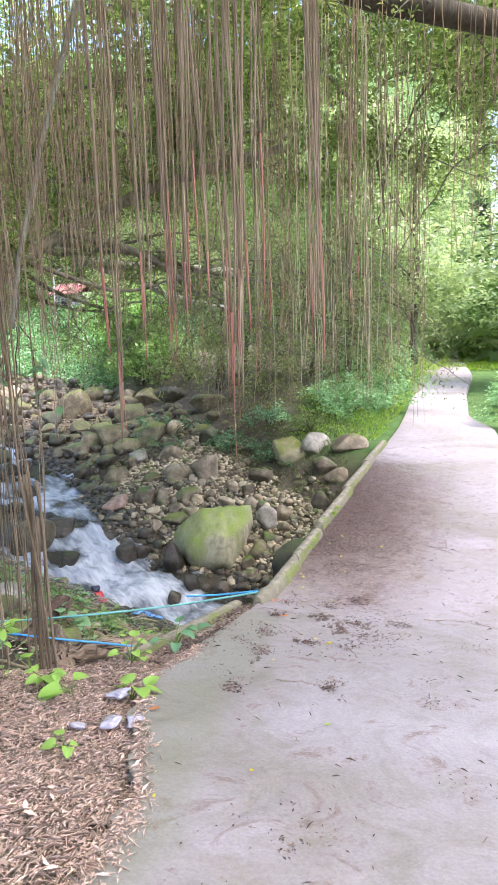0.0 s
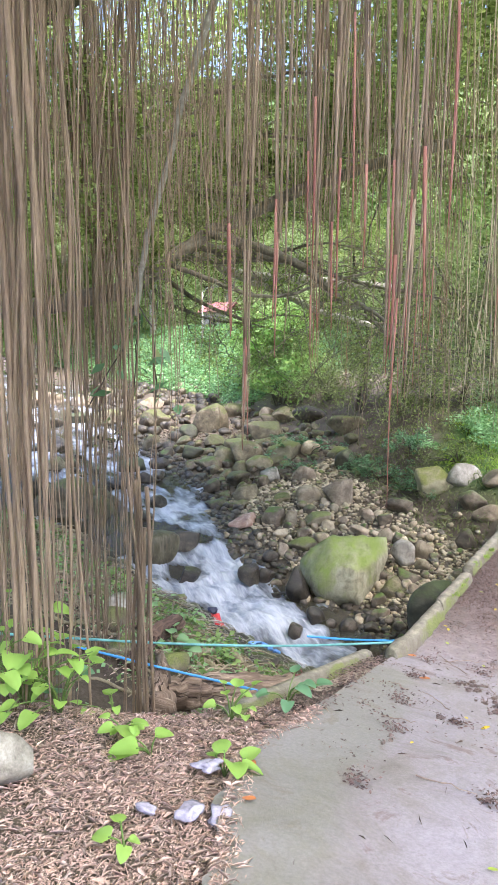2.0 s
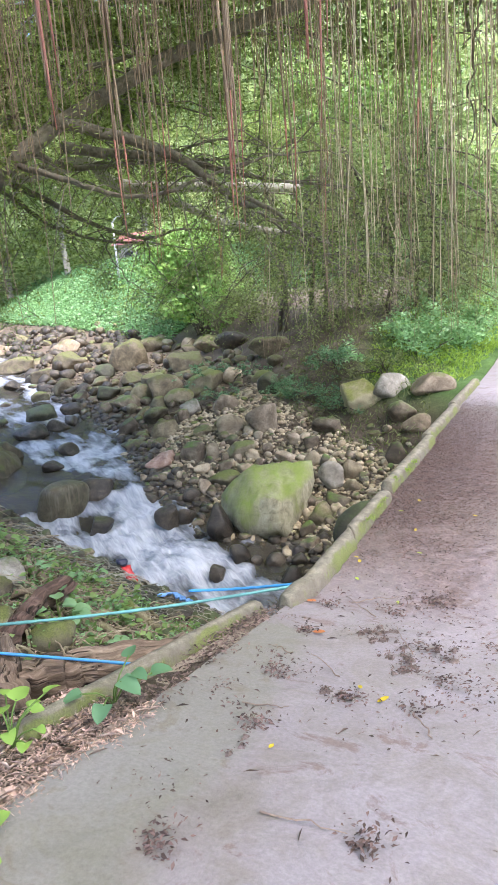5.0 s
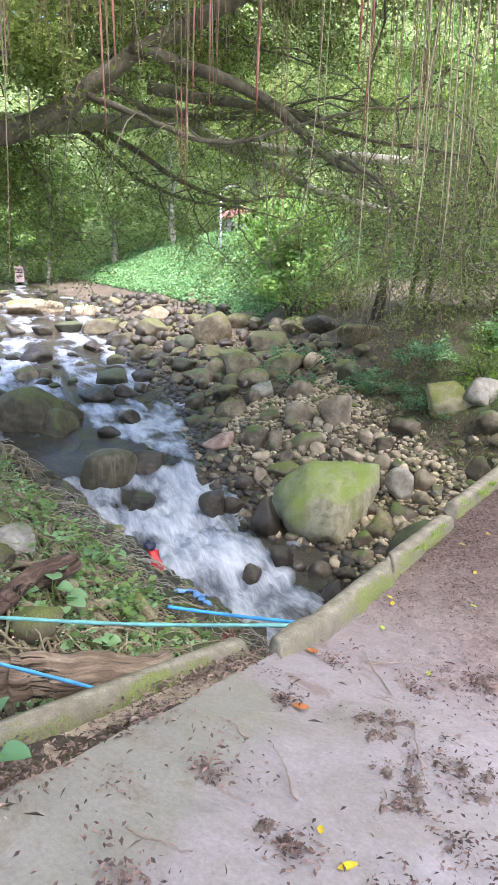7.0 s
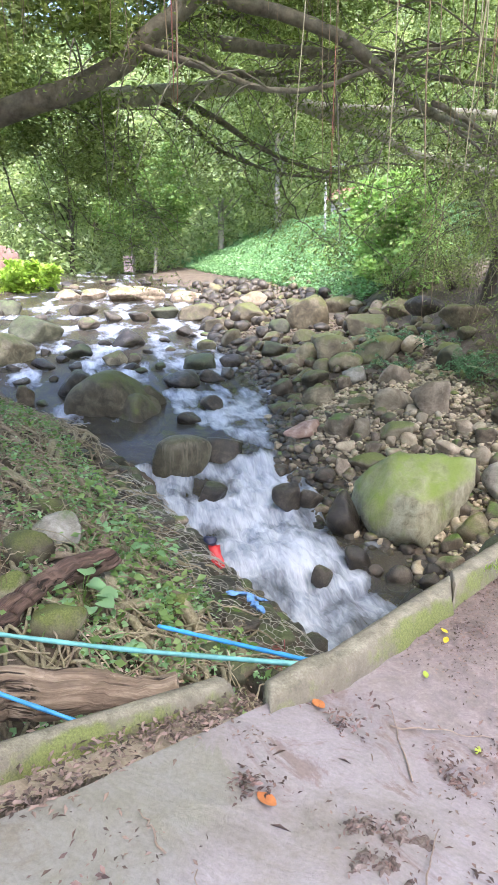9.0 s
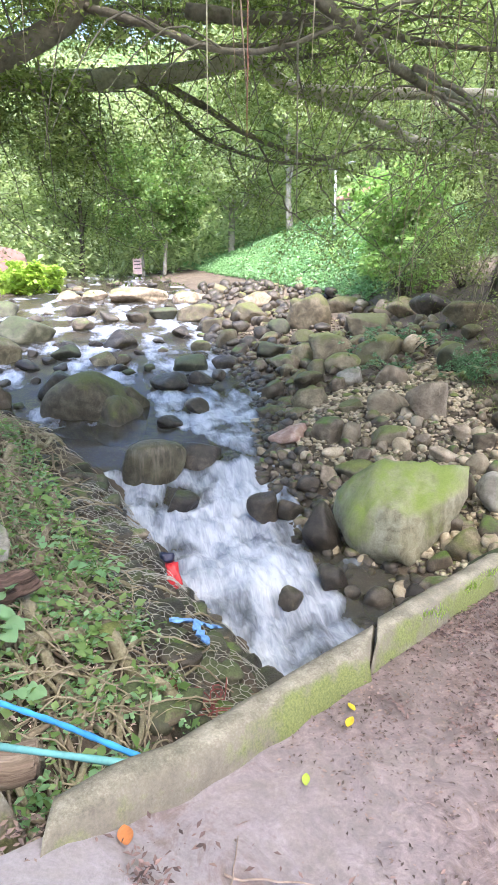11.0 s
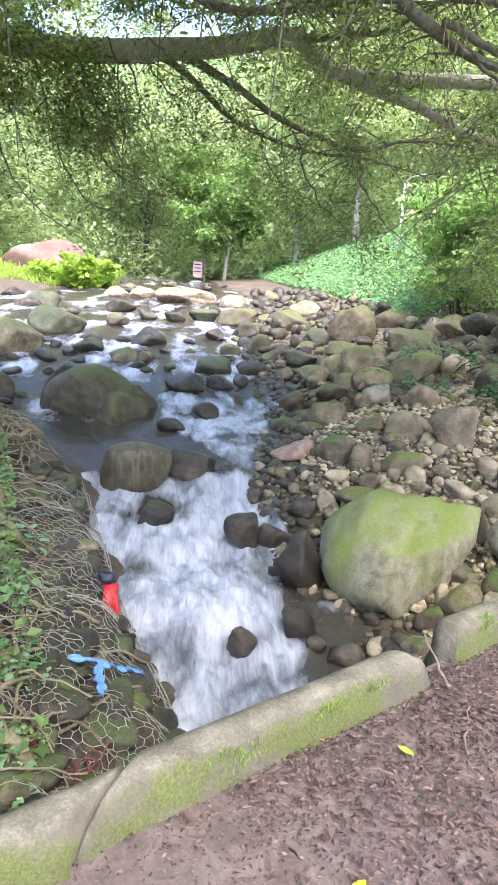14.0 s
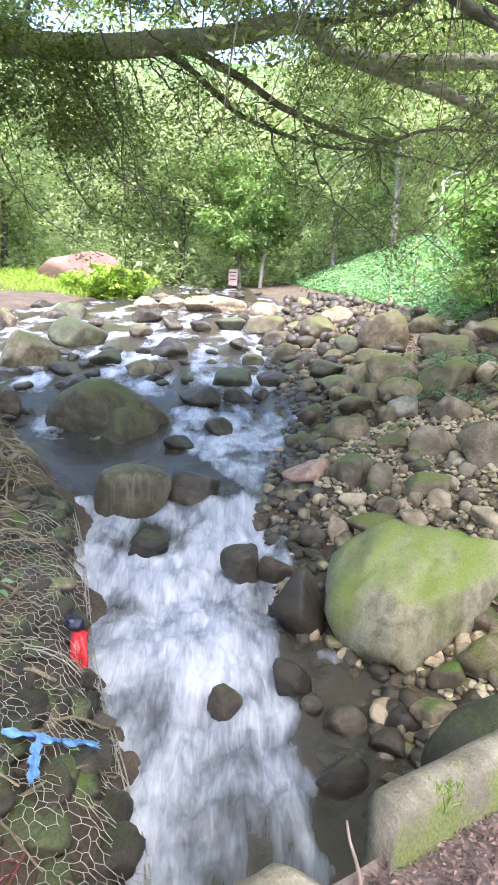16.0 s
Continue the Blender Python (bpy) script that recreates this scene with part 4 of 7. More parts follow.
boulder("dark", -11.23, 13.62, -2.72, 0.52, 0.38, 0.40, 60)
boulder("dark", -10.87, 12.67, -2.81, 0.51, 0.37, 0.29, 63)
boulder("dark_streak", -9.26, 11.19, -2.98, 1.03, 0.74, 0.83, 67)
boulder("dark", -9.11, 12.05, -2.98, 0.72, 0.52, 0.49, 62)
boulder("dark", -7.22, 11.65, -3.30, 0.46, 0.33, 0.51, 57)
boulder("dark", -6.99, 11.99, -3.34, 0.42, 0.31, 0.36, 54)
boulder("dark", -8.13, 10.92, -3.29, 0.50, 0.36, 0.39, 66)
boulder("dark", -5.47, 10.45, -3.6, 0.30, 0.22, 0.31, 59)
boulder("dark", -6.08, 11.65, -3.32, 0.55, 0.40, 0.82, 52)
boulder("dark", -5.40, 11.09, -3.56, 0.36, 0.26, 0.43, 52)
boulder("dark", -5.09, 11.07, -3.60, 0.20, 0.14, 0.18, 50)
boulder("dark", -4.81, 11.20, -3.66, 0.36, 0.26, 0.37, 47)
boulder("dark", -4.57, 11.58, -3.66, 0.32, 0.23, 0.37, 41)
boulder("dark", -4.37, 10.79, -3.74, 0.40, 0.29, 0.49, 46)
boulder("dark", -4.44, 11.33, -3.62, 0.30, 0.22, 0.22, 42)
boulder("pink", -8.62, 13.62, -2.84, 0.76, 0.55, 0.44, 52)
boulder("brown", -7.93, 13.86, -2.72, 0.58, 0.42, 0.58, 48)
boulder("brown", -10.72, 15.28, -2.59, 0.51, 0.37, 0.61, 52)
boulder("green_brown", -9.49, 15.11, -2.53, 0.74, 0.53, 0.54, 48)
boulder("tan", -7.60, 13.61, -2.95, 0.38, 0.27, 0.23, 47)
boulder("tan_brown", -7.21, 13.06, -3.12, 0.28, 0.20, 0.39, 49)
boulder("dark", -7.38, 12.80, -3.22, 0.38, 0.28, 0.28, 51)
boulder("tan", -7.55, 14.03, -2.73, 0.34, 0.24, 0.50, 45)
boulder("tan_green", -7.01, 14.34, -2.72, 0.64, 0.46, 0.46, 41)
boulder("tan", -7.68, 15.21, -2.37, 0.78, 0.56, 0.58, 41)
boulder("green", -6.89, 13.34, -3.05, 0.67, 0.49, 0.39, 45)
boulder("tan", -6.59, 13.70, -2.93, 0.36, 0.26, 0.33, 42)
boulder("brown", -7.11, 13.78, -2.90, 0.30, 0.22, 0.27, 44)
boulder("brown", -7.35, 14.57, -2.58, 0.34, 0.25, 0.30, 42)
boulder("tan", -6.87, 14.92, -2.52, 0.22, 0.16, 0.24, 38)
boulder("green_brown", -14.68, 20.64, -1.44, 1.41, 1.02, 1.34, 46)
boulder("green_brown", -17.04, 20.38, -1.52, 1.25, 0.90, 0.82, 51)
boulder("tan_green", -11.82, 18.14, -1.94, 0.75, 0.54, 0.73, 45)
boulder("tan_green", -11.71, 17.30, -2.10, 0.67, 0.48, 0.69, 48)
boulder("tan_green", -10.32, 17.07, -2.11, 0.82, 0.59, 0.56, 44)
boulder("tan_brown", -8.49, 16.40, -2.11, 0.65, 0.47, 0.53, 40)
boulder("green", -9.91, 17.88, -1.85, 1.16, 0.84, 0.75, 40)
boulder("green_brown", -11.87, 20.10, -1.60, 1.35, 0.97, 0.78, 40)
boulder("green", -10.71, 16.64, -2.26, 0.43, 0.31, 0.55, 47)
boulder("brown", -11.81, 16.85, -2.26, 0.89, 0.64, 0.51, 49)
boulder("dark_green", -12.98, 17.43, -2.08, 0.78, 0.56, 0.50, 50)
boulder("green_brown", -13.15, 18.82, -1.88, 0.73, 0.53, 0.50, 47)
boulder("brown", -9.49, 16.01, -2.37, 0.39, 0.28, 0.43, 45)
boulder("green_brown", -8.32, 14.98, -2.49, 0.48, 0.35, 0.31, 44)
boulder("brown", -12.35, 16.45, -2.32, 0.48, 0.34, 0.42, 52)
boulder("green", -12.19, 19.05, -1.86, 0.48, 0.34, 0.45, 44)
boulder("brown", -4.88, 12.86, -3.16, 0.44, 0.32, 0.30, 35)
boulder("green_brown", -4.48, 12.45, -3.26, 0.48, 0.34, 0.51, 34)
boulder("brown", -4.64, 12.19, -3.43, 0.34, 0.24, 0.30, 38)
boulder("tan_brown", -5.87, 14.19, -2.73, 0.48, 0.35, 0.28, 36)
boulder("tan_brown", -19.67, 23.06, -1.27, 1.27, 0.92, 0.74, 50)
boulder("tan_brown", -24.54, 20.99, -1.2, 2.50, 1.80, 0.9, 60)
boulder("tan_brown", -22.92, 22.54, -1.3, 1.72, 1.24, 0.8, 55)
boulder("dark_green", -14.68, 19.39, -1.76, 0.66, 0.48, 0.61, 49)
boulder("tan_brown", -13.77, 23.30, -1.23, 0.63, 0.45, 0.42, 39)
boulder("tan", -14.99, 23.64, -1.32, 0.54, 0.39, 0.46, 41)
boulder("tan_brown", -15.96, 23.77, -1.34, 0.63, 0.45, 0.54, 42)
boulder("tan_brown", -26.11, 19.83, -1.15, 1.13, 0.82, 0.55, 64)
boulder("tan_brown", -26.64, 18.92, -1.15, 1.09, 0.78, 0.55, 66)
boulder("tan", -6.72, 14.29, -2.77, 0.32, 0.23, 0.27, 40)
boulder("brown", -6.45, 14.48, -2.68, 0.25, 0.18, 0.26, 38)
boulder("dark", -21.92, 15.10, -1.64, 0.62, 0.45, 0.36, 70)
boulder("brown", -13.77, 17.02, -2.13, 0.46, 0.33, 0.44, 53)
boulder("dark", -12.80, 14.98, -2.46, 0.63, 0.46, 0.37, 58)
boulder("tan_brown", -7.52, 14.41, -2.65, 0.17, 0.12, 0.25, 43)
boulder("brown", -7.53, 13.85, -2.84, 0.22, 0.16, 0.23, 46)
boulder("tan", -6.98, 14.12, -2.82, 0.20, 0.15, 0.26, 42)
boulder("tan_brown", -6.97, 15.33, -2.29, 0.74, 0.53, 0.89, 25)
boulder("grey", -4.17, 16.14, -1.64, 0.82, 0.59, 0.66, 14)
boulder("tan_brown", -3.27, 16.02, -1.57, 0.95, 0.68, 0.55, 11)
boulder("moss_yellow", -4.82, 16.04, -1.85, 0.97, 0.70, 0.82, 16)
boulder("brown", -3.75, 15.38, -2.04, 0.66, 0.48, 0.56, 13)
boulder("tan_brown", -3.37, 15.06, -2.17, 0.64, 0.46, 0.44, 12)
boulder("tan", -5.23, 14.00, -2.73, 0.36, 0.26, 0.42, 20)
boulder("grey", -4.60, 13.33, -2.87, 0.49, 0.35, 0.72, 19)
boulder("brown", -3.56, 14.16, -2.59, 0.45, 0.32, 0.53, 13)
boulder("tan", -4.28, 13.65, -2.81, 0.39, 0.28, 0.49, 17)
boulder("brown", -5.52, 14.70, -2.59, 0.34, 0.24, 0.38, 21)
boulder("brown", -5.41, 15.32, -2.35, 0.64, 0.46, 0.45, 19)
boulder("dark_green", -7.62, 17.20, -1.81, 0.60, 0.43, 0.76, 24)
boulder("brown", -6.61, 16.72, -1.94, 0.57, 0.41, 0.35, 22)
boulder("dark", -10.99, 21.58, -1.11, 1.26, 0.91, 0.82, 27)
boulder("green_brown", -8.75, 19.75, -1.13, 1.28, 0.92, 0.74, 24)
boulder("green_brown", -12.17, 22.28, -1.23, 1.33, 0.96, 0.77, 29)
boulder("tan", -4.06, 12.43, -3.21, 0.21, 0.15, 0.30, 18)
boulder("brown", -5.07, 13.52, -2.90, 0.29, 0.21, 0.42, 21)
boulder("tan_brown", -6.01, 14.94, -2.54, 0.38, 0.28, 0.32, 22)
boulder("tan", -4.19, 13.31, -3.00, 0.33, 0.24, 0.31, 17)
boulder("dark_green", -3.15, 11.3, -3.0, 1.2, 1.1, 0.95, 15)


def rubble():
    """Loose stones of the bar: single ones where they are large, the small ones as one heap."""
    rng = np.random.RandomState(8)
    kinds = ("grey", "tan", "brown", "tan_brown", "green_brown", "green", "tan", "tan_brown")
    shapes = [mesh_of("stone", *stone(500 + k, 3, 9, 34, 0.02)) for k in range(24)]
    for k, me in enumerate(shapes):
        me.materials.append(ROCK[kinds[k % len(kinds)]])
    B = np.array(BOULDERS)
    placed = []
    tries = 0
    while len(placed) < 230 and tries < 6000:
        tries += 1
        s = rng.uniform(-0.5, 13) if rng.rand() < 0.75 else rng.uniform(10, 26)
        T = edge_right(s) + rng.uniform(-0.25, 1.0) * (bank_foot(s) + 0.7 - edge_right(s))
        if T < edge_right(s) - 0.3 or (s > 10 and T < edge_right(s) + 0.5):
            continue
        x, y = from_stream(s, T)
        if x > -2.75:
            continue
        r = min(0.3, 0.07 * rng.pareto(2.4) + 0.075) * (1.7 if s > 8 else 0.9)
        if (np.hypot(B[:, 0] - x, B[:, 1] - y) < B[:, 2] * 0.75 + r * 0.6).any() or any(math.hypot(a - x, b - y) < (c + r) * 0.7 for a, b, c in placed):
            continue
        placed.append((x, y, r))
        k = rng.randint(len(shapes))
        if T < edge_right(s) + 0.5 and s < 7:
            k = 2 + 8 * rng.randint(3)
        elif s > 9.5:
            k = 4 + 8 * rng.randint(3)
        elif s > 6.5 and rng.rand() < 0.75:
            k = 4 + 8 * rng.randint(3) + rng.randint(2)
        ob = part("stone", shapes[k], None)
        d = rng.uniform(0.75, 1.25, 3) * 2 * r * np.array((1.1, 0.95, 0.75))
        ob.matrix_basis = pose(x, y, float(ground_level(np.array(x), np.array(y))) + d[2] * 0.24, rng.uniform(-15, 15), rng.uniform(-15, 15), rng.uniform(0, 360)) @ Matrix.Diagonal((*d, 1))
        tagged(ob, ROCK_LABEL[kinds[k % len(kinds)]], "stone", "rubble stones")
    # the closely packed smaller stones
    for name, kind, count, seed in (("bank_stones", "tan", 200, 11), ("mossy_bank_stones", "brown", 260, 12), ("dark_bank_stones", "dark", 330, 14), ("pale_bank_stones", "tan_brown", 160, 13)):
        rng = np.random.RandomState(seed)
        soup = Soup()
        base = [stone(800 + seed * 10 + k, 2, 8, 30, 0.02) for k in range(8)]
        for _ in range(count):
            s = rng.uniform(-0.8, 13) if kind == "brown" else rng.uniform(10, 28) if kind == "dark" else rng.uniform(-0.8, 8)
            a, b = edge_right(s), bank_foot(s)
            T = a + rng.uniform(-0.08, 1.05) * (b - a)
            x, y = from_stream(s, T)
            if x > -2.8:
                continue
            V, F = base[rng.randint(8)]
            d = (0.035 + 0.09 * rng.rand() ** 2) * (2.2 if s > 13 else 1.3 if s > 8 else 1) * 2 * rng.uniform(0.8, 1.2, 3) * (1.05, 0.95, 0.8)
            q = np.array(Euler(rng.uniform(-0.5, 0.5, 3) * (1, 1, 6)).to_matrix())
            soup.add((V * d) @ q.T + (x, y, float(ground_level(np.array(x), np.array(y))) + d[2] * rng.uniform(0.15, 0.5)), F)
        tagged(part(name, soup.mesh(name), ROCK[kind]), "rounded stones packed along the stream bank", "stones", kind="stuff")
    # cobbles and pebbles
    for name, mat, count, lo, hi, seed in (("cobbles", ROCK["tan"], 5200, 0.016, 0.065, 1), ("pebbles", ROCK["tan_brown"], 3200, 0.02, 0.075, 2), ("wet_cobbles", ROCK["dark"], 900, 0.04, 0.14, 3)):
        rng = np.random.RandomState(seed)
        soup = Soup()
        base = [stone(900 + seed * 10 + k, 1, 7, 6, 0.03) for k in range(6)]
        for _ in range(count):
            s = rng.uniform(-1, 8) if name == "cobbles" else rng.uniform(-1, 16)
            a, b = edge_right(s), bank_foot(s)
            T = a + rng.uniform(0.12 if name == "cobbles" else -0.1, 0.95) * (b - a) if name != "wet_cobbles" else a + rng.normal(-0.1, 0.35)
            x, y = from_stream(s, T)
            if x > -2.6 or name == "wet_cobbles" and s < 3 and rng.rand() < 0.75:
                continue
            V, F = base[rng.randint(6)]
            d = rng.uniform(lo, hi) * 2 * rng.uniform(0.7, 1.2, 3) * (1, 0.9, 0.7)
            a = rng.uniform(0, 6.28)
            c, sn = math.cos(a), math.sin(a)
            P = V * d
            P = np.stack((P[:, 0] * c - P[:, 1] * sn, P[:, 0] * sn + P[:, 1] * c, P[:, 2]), 1)
            soup.add(P + (x, y, float(ground_level(np.array(x), np.array(y))) + d[2] * 0.25), F)
        tagged(part(name, soup.mesh(name), mat), "loose rounded cobbles and pebbles on the stream bar", "pebbles", kind="stuff")


rubble()


def stream_rocks():
    """Dark half-sunk rocks that break the shallow water upstream."""
    rng = np.random.RandomState(21)
    kinds = ("dark", "dark_green", "dark", "dark", "brown", "dark")
    shapes = [mesh_of("rock", *stone(600 + k, 3, 12, 24, 0.03)) for k in range(12)]
    for k, me in enumerate(shapes):
        me.materials.append(ROCK[kinds[k % 6]])
    B = np.array(BOULDERS)
    placed = []
    for _ in range(4000):
        if len(placed) >= 60:
            break
        s = rng.uniform(7.2, 15) if rng.rand() < 0.55 else rng.uniform(14, 34)
        a, b = edge_left(s), edge_right(s)
        T = rng.uniform(a - 0.2, b + 0.6)
        if s < 10.5 and -2.6 < T < 1.2:
            continue
        x, y = from_stream(s, T)
        r = min(0.5, (0.07 * rng.pareto(2.0) + 0.1) * (0.9 + 0.025 * s))
        if (np.hypot(B[:, 0] - x, B[:, 1] - y) < B[:, 2] * 0.8 + r * 0.7).any() or any(math.hypot(p - x, q - y) < (c + r) * 0.8 for p, q, c in placed):
            continue
        placed.append((x, y, r))
        k = rng.randint(len(shapes))
        d = rng.uniform(0.8, 1.25, 3) * 2 * r * np.array((1.15, 0.95, 0.7))
        ob = part("rock", shapes[k], None)
        ob.matrix_basis = pose(x, y, float(water_level(s)) + d[2] * 0.12, rng.uniform(-10, 10), rng.uniform(-10, 10), rng.uniform(0, 360)) @ Matrix.Diagonal((*d, 1))
        tagged(ob, ROCK_LABEL[kinds[k % 6]], "rock", "stream rocks")


stream_rocks()


# ---- left bank: wire basket, roots, logs, hoses, litter, plants ----
def gl(x, y):
    return float(ground_level(np.array(float(x)), np.array(float(y))))


def basket_level(s, T):
    x, y = from_stream(s, T)
    lump = 0.07 * abs(waves(s, T, 0.45, 41, 2)) + 0.05 * waves(s, T, 0.9, 42, 1)
    return ground_level(x, y) + 0.06 + lump


def gabion():
    th = thing("gabion", "stone-filled gabion under sagging hexagonal galvanised wire netting", "gabion")
    w = 0.086
    h = w / math.sqrt(3)
    soup = Soup()
    done = set()
    for r in range(-2, 92):
        for c in range(-8, 22):
            s0 = -1.1 + r * 1.5 * h
            u0 = c * w + (w / 2 if r % 2 else 0)
            ring = []
            for k in range(6):
                a = math.pi / 3 * k
                ring.append((s0 + h * math.cos(a), u0 + h * math.sin(a)))
            for k in range(6):
                p, q = ring[k], ring[(k + 1) % 6]
                key = (round((p[0] + q[0]) * 60), round((p[1] + q[1]) * 60))
                if key in done:
                    continue
                done.add(key)
                P = []
                for s, u in (p, ((p[0] + q[0]) / 2, (p[1] + q[1]) / 2), q):
                    reach = (1.25 if s < 2.6 else max(0.45, 1.25 - 0.5 * (s - 2.6))) + 0.22 * math.sin(s * 2.1) + 0.12 * math.sin(s * 9)
                    if s < -1.0 or s > 4.9 or u < -0.5 or u > reach:
                        break
                    tl = float(edge_left(s))
                    over = max(0.0, -u)
                    T = tl - max(u, 0) + 0.12 * over + 0.02 * math.sin(s * 17 + u * 13)
                    z = float(basket_level(s, tl - max(u, 0.02))) - over * 0.85
                    x, y = from_stream(s, T)
                    P.append((x + 0.012 * math.sin(s * 31), y + 0.012 * math.cos(u * 37), z + 0.012))
                if len(P) == 3:
                    soup.add(*tube(P, 0.003, 4, False))
    part("netting", soup.mesh("netting"), M_WIRE, th)
    rng = np.random.RandomState(5)
    shapes = [mesh_of("fill_stone", *stone(700 + k, 3, 11, 26, 0.04)) for k in range(8)]
    for k, me in enumerate(shapes):
        me.materials.append(ROCK[("dark", "dark_green", "dark", "dark_green", "dark", "dark", "dark_green", "brown")[k]])
    for _ in range(150):
        s = rng.uniform(-0.9, 5.2)
        u = rng.uniform(0.14, 1.3)
        T = float(edge_left(s)) - u
        x, y = from_stream(s, T)
        d = rng.uniform(0.22, 0.5) * np.array((1.1, 0.95, 0.6))
        ob = part("fill_stone", shapes[rng.randint(8)], None, th)
        ob.matrix_basis = pose(x, y, float(basket_level(s, T)) - d[2] * 0.5 - 0.005, 0, 0, rng.uniform(0, 360)) @ Matrix.Diagonal((*d, 1))
    # lacing wires along the rim and across
    for pts in ([(s, float(edge_left(s)) + 0.03) for s in np.linspace(-0.9, 5.2, 40)], [(s, float(edge_left(s)) + 0.0) for s in np.linspace(-0.9, 5.2, 40)],
                [(1.75 + 0.05 * u, float(edge_left(1.75)) - u) for u in np.linspace(-0.1, 1.3, 16)], [(1.83 + 0.02 * u, float(edge_left(1.83)) - u) for u in np.linspace(-0.1, 1.3, 16)],
                [(4.4, float(edge_left(4.4)) - u) for u in np.linspace(-0.1, 1.1, 12)]):
        P = [(*from_stream(s, T), float(basket_level(s, T)) + 0.02 + 0.012 * math.sin(i * 2.3)) for i, (s, T) in enumerate(pts)]
        part("lacing_wire", mesh_of("lacing_wire", *tube(P, 0.006, 5)), M_WIRE, th)
    return th


gabion()


def rag(name, label, colour, pts, width, seed):
    """A crumpled torn strip lying along pts."""
    rng = np.random.RandomState(seed)
    P = curve_points(pts, 26)
    V, F = [], []
    m = 7
    for i, p in enumerate(P):
        d = P[min(i + 1, len(P) - 1)] - P[max(i - 1, 0)]
        side = np.cross(d, (0, 0, 1))
        side /= np.linalg.norm(side) + 1e-9
        wd = width * (0.6 + 0.4 * math.sin(i * 0.9 + seed) * rng.uniform(0.3, 1)) * (1 if 1 < i < len(P) - 2 else 0.55)
        for k in range(m):
            u = k / (m - 1) - 0.5
            V.append(p + side * wd * u + (0, 0, 0.025 + 0.022 * math.sin(k * 2.6 + i * 1.1) + rng.uniform(0, 0.008)))
    F = [[i * m + k, (i + 1) * m + k, (i + 1) * m + k + 1, i * m + k + 1] for i in range(len(P) - 1) for k in range(m - 1)]
    me = mesh_of(name, V, F)
    ob = part(name, me, plain(name + "_cloth", colour, 0.55, 0.25, 30))
    sol = ob.modifiers.new("thick", "SOLIDIFY")
    sol.thickness = 0.004
    return ob


def on_basket(s, T, lift=0.03):
    return (*from_stream(s, T), float(basket_level(s, T)) + lift)


blue = thing("rag", "torn pale blue plastic strip caught on the wire netting", "rag")
for pts, w, sd in (([(-5.31, 8.66, 0), (-5.2, 8.88, 0), (-5.24, 9.05, 0), (-5.3, 9.24, 0), (-5.3, 9.36, 0)], 0.09, 1), ([(-5.2, 8.87, 0), (-5.02, 8.79, 0), (-4.8, 8.72, 0)], 0.1, 2)):
    pts = [(x, y, float(basket_level(along(x, y), across(x, y))) + 0.03) for x, y, z in pts]
    o = rag("cloth_strip", "", (0.2, 0.42, 0.85), pts, w, sd)
    o.parent = blue


def red_packet():
    th = thing("red_packet", "crushed red plastic packet with a dark blue top in the netting", "packet")
    s0, T0 = along(-6.72, 9.62), across(-6.72, 9.62)
    base = np.array((-6.48, 9.55, -3.37))
    V, F = stone(61, 3, 9, 18, 0.13)
    ax = Matrix.Rotation(radians(-25), 4, "Z") @ Matrix.Rotation(radians(-34), 4, "Y")
    R = np.array(ax.to_3x3())
    body = (V * (0.09, 0.17, 0.42)) @ R.T + base
    part("packet_body", mesh_of("packet_body", body, F), plain("red_plastic", (0.6, 0.03, 0.035), 0.35, 0.35, 25), th)
    V, F = stone(62, 3, 6, 6, 0.1)
    part("packet_top", mesh_of("packet_top", (V * (0.1, 0.17, 0.15)) @ R.T + base + (-0.12, 0.0, 0.2), F), plain("navy_plastic", (0.02, 0.025, 0.06), 0.4, 0.4, 25), th, "dark blue crumpled top")
    V, F = stone(63, 2, 6, 6, 0.1)
    part("packet_scrap", mesh_of("packet_scrap", (V * (0.09, 0.07, 0.09)) @ R.T + base + (-0.1, -0.32, 0.02), F), plain("red_scrap", (0.62, 0.06, 0.08), 0.4, 0.3, 25), th, "small red scrap")


red_packet()


def strand(name, pts, radius, material, label, category, n=40, shake=0.0, seed=0, taper=1.0, sides=8, group=""):
    rng = np.random.RandomState(seed)
    P = curve_points(pts, n)
    if shake:
        P = wobble(P, shake, rng)
    r = radius * np.linspace(1, taper, n) * (1 + 0.12 * np.sin(np.arange(n) * 1.7 + seed))
    return tagged(part(name, mesh_of(name, *tube(P, r, sides)), material), label, category, group)


M_HOSE = plain("blue_hose", (0.06, 0.34, 0.72), 0.4, 0.3, 6)
M_HOSE2 = plain("faded_hose", (0.16, 0.42, 0.4), 0.5, 0.4, 5)
strand("hose", [(-2.31, 6.46, -1.44), (-3.13, 5.88, -1.46), (-3.94, 5.31, -1.43), (-4.76, 4.73, -1.36), (-5.6, 4.15, -1.28)], 0.012, M_HOSE2, "faded green and blue garden hose stretched over the bank", "hose", 40)
strand("hose", [(-2.31, 6.5, -1.44), (-2.75, 6.4, -1.5), (-3.12, 6.24, -1.5)], 0.011, M_HOSE, "bright blue hose lying from the kerb into the bank", "hose", 30)
strand("hose", [(-2.76, 6.26, -2.16), (-3.18, 5.94, -2.01), (-3.66, 5.57, -1.83), (-4.15, 5.19, -1.65), (-4.70, 4.77, -1.44)], 0.012, M_HOSE, "bright blue garden hose stretched over the bank", "hose", 40)


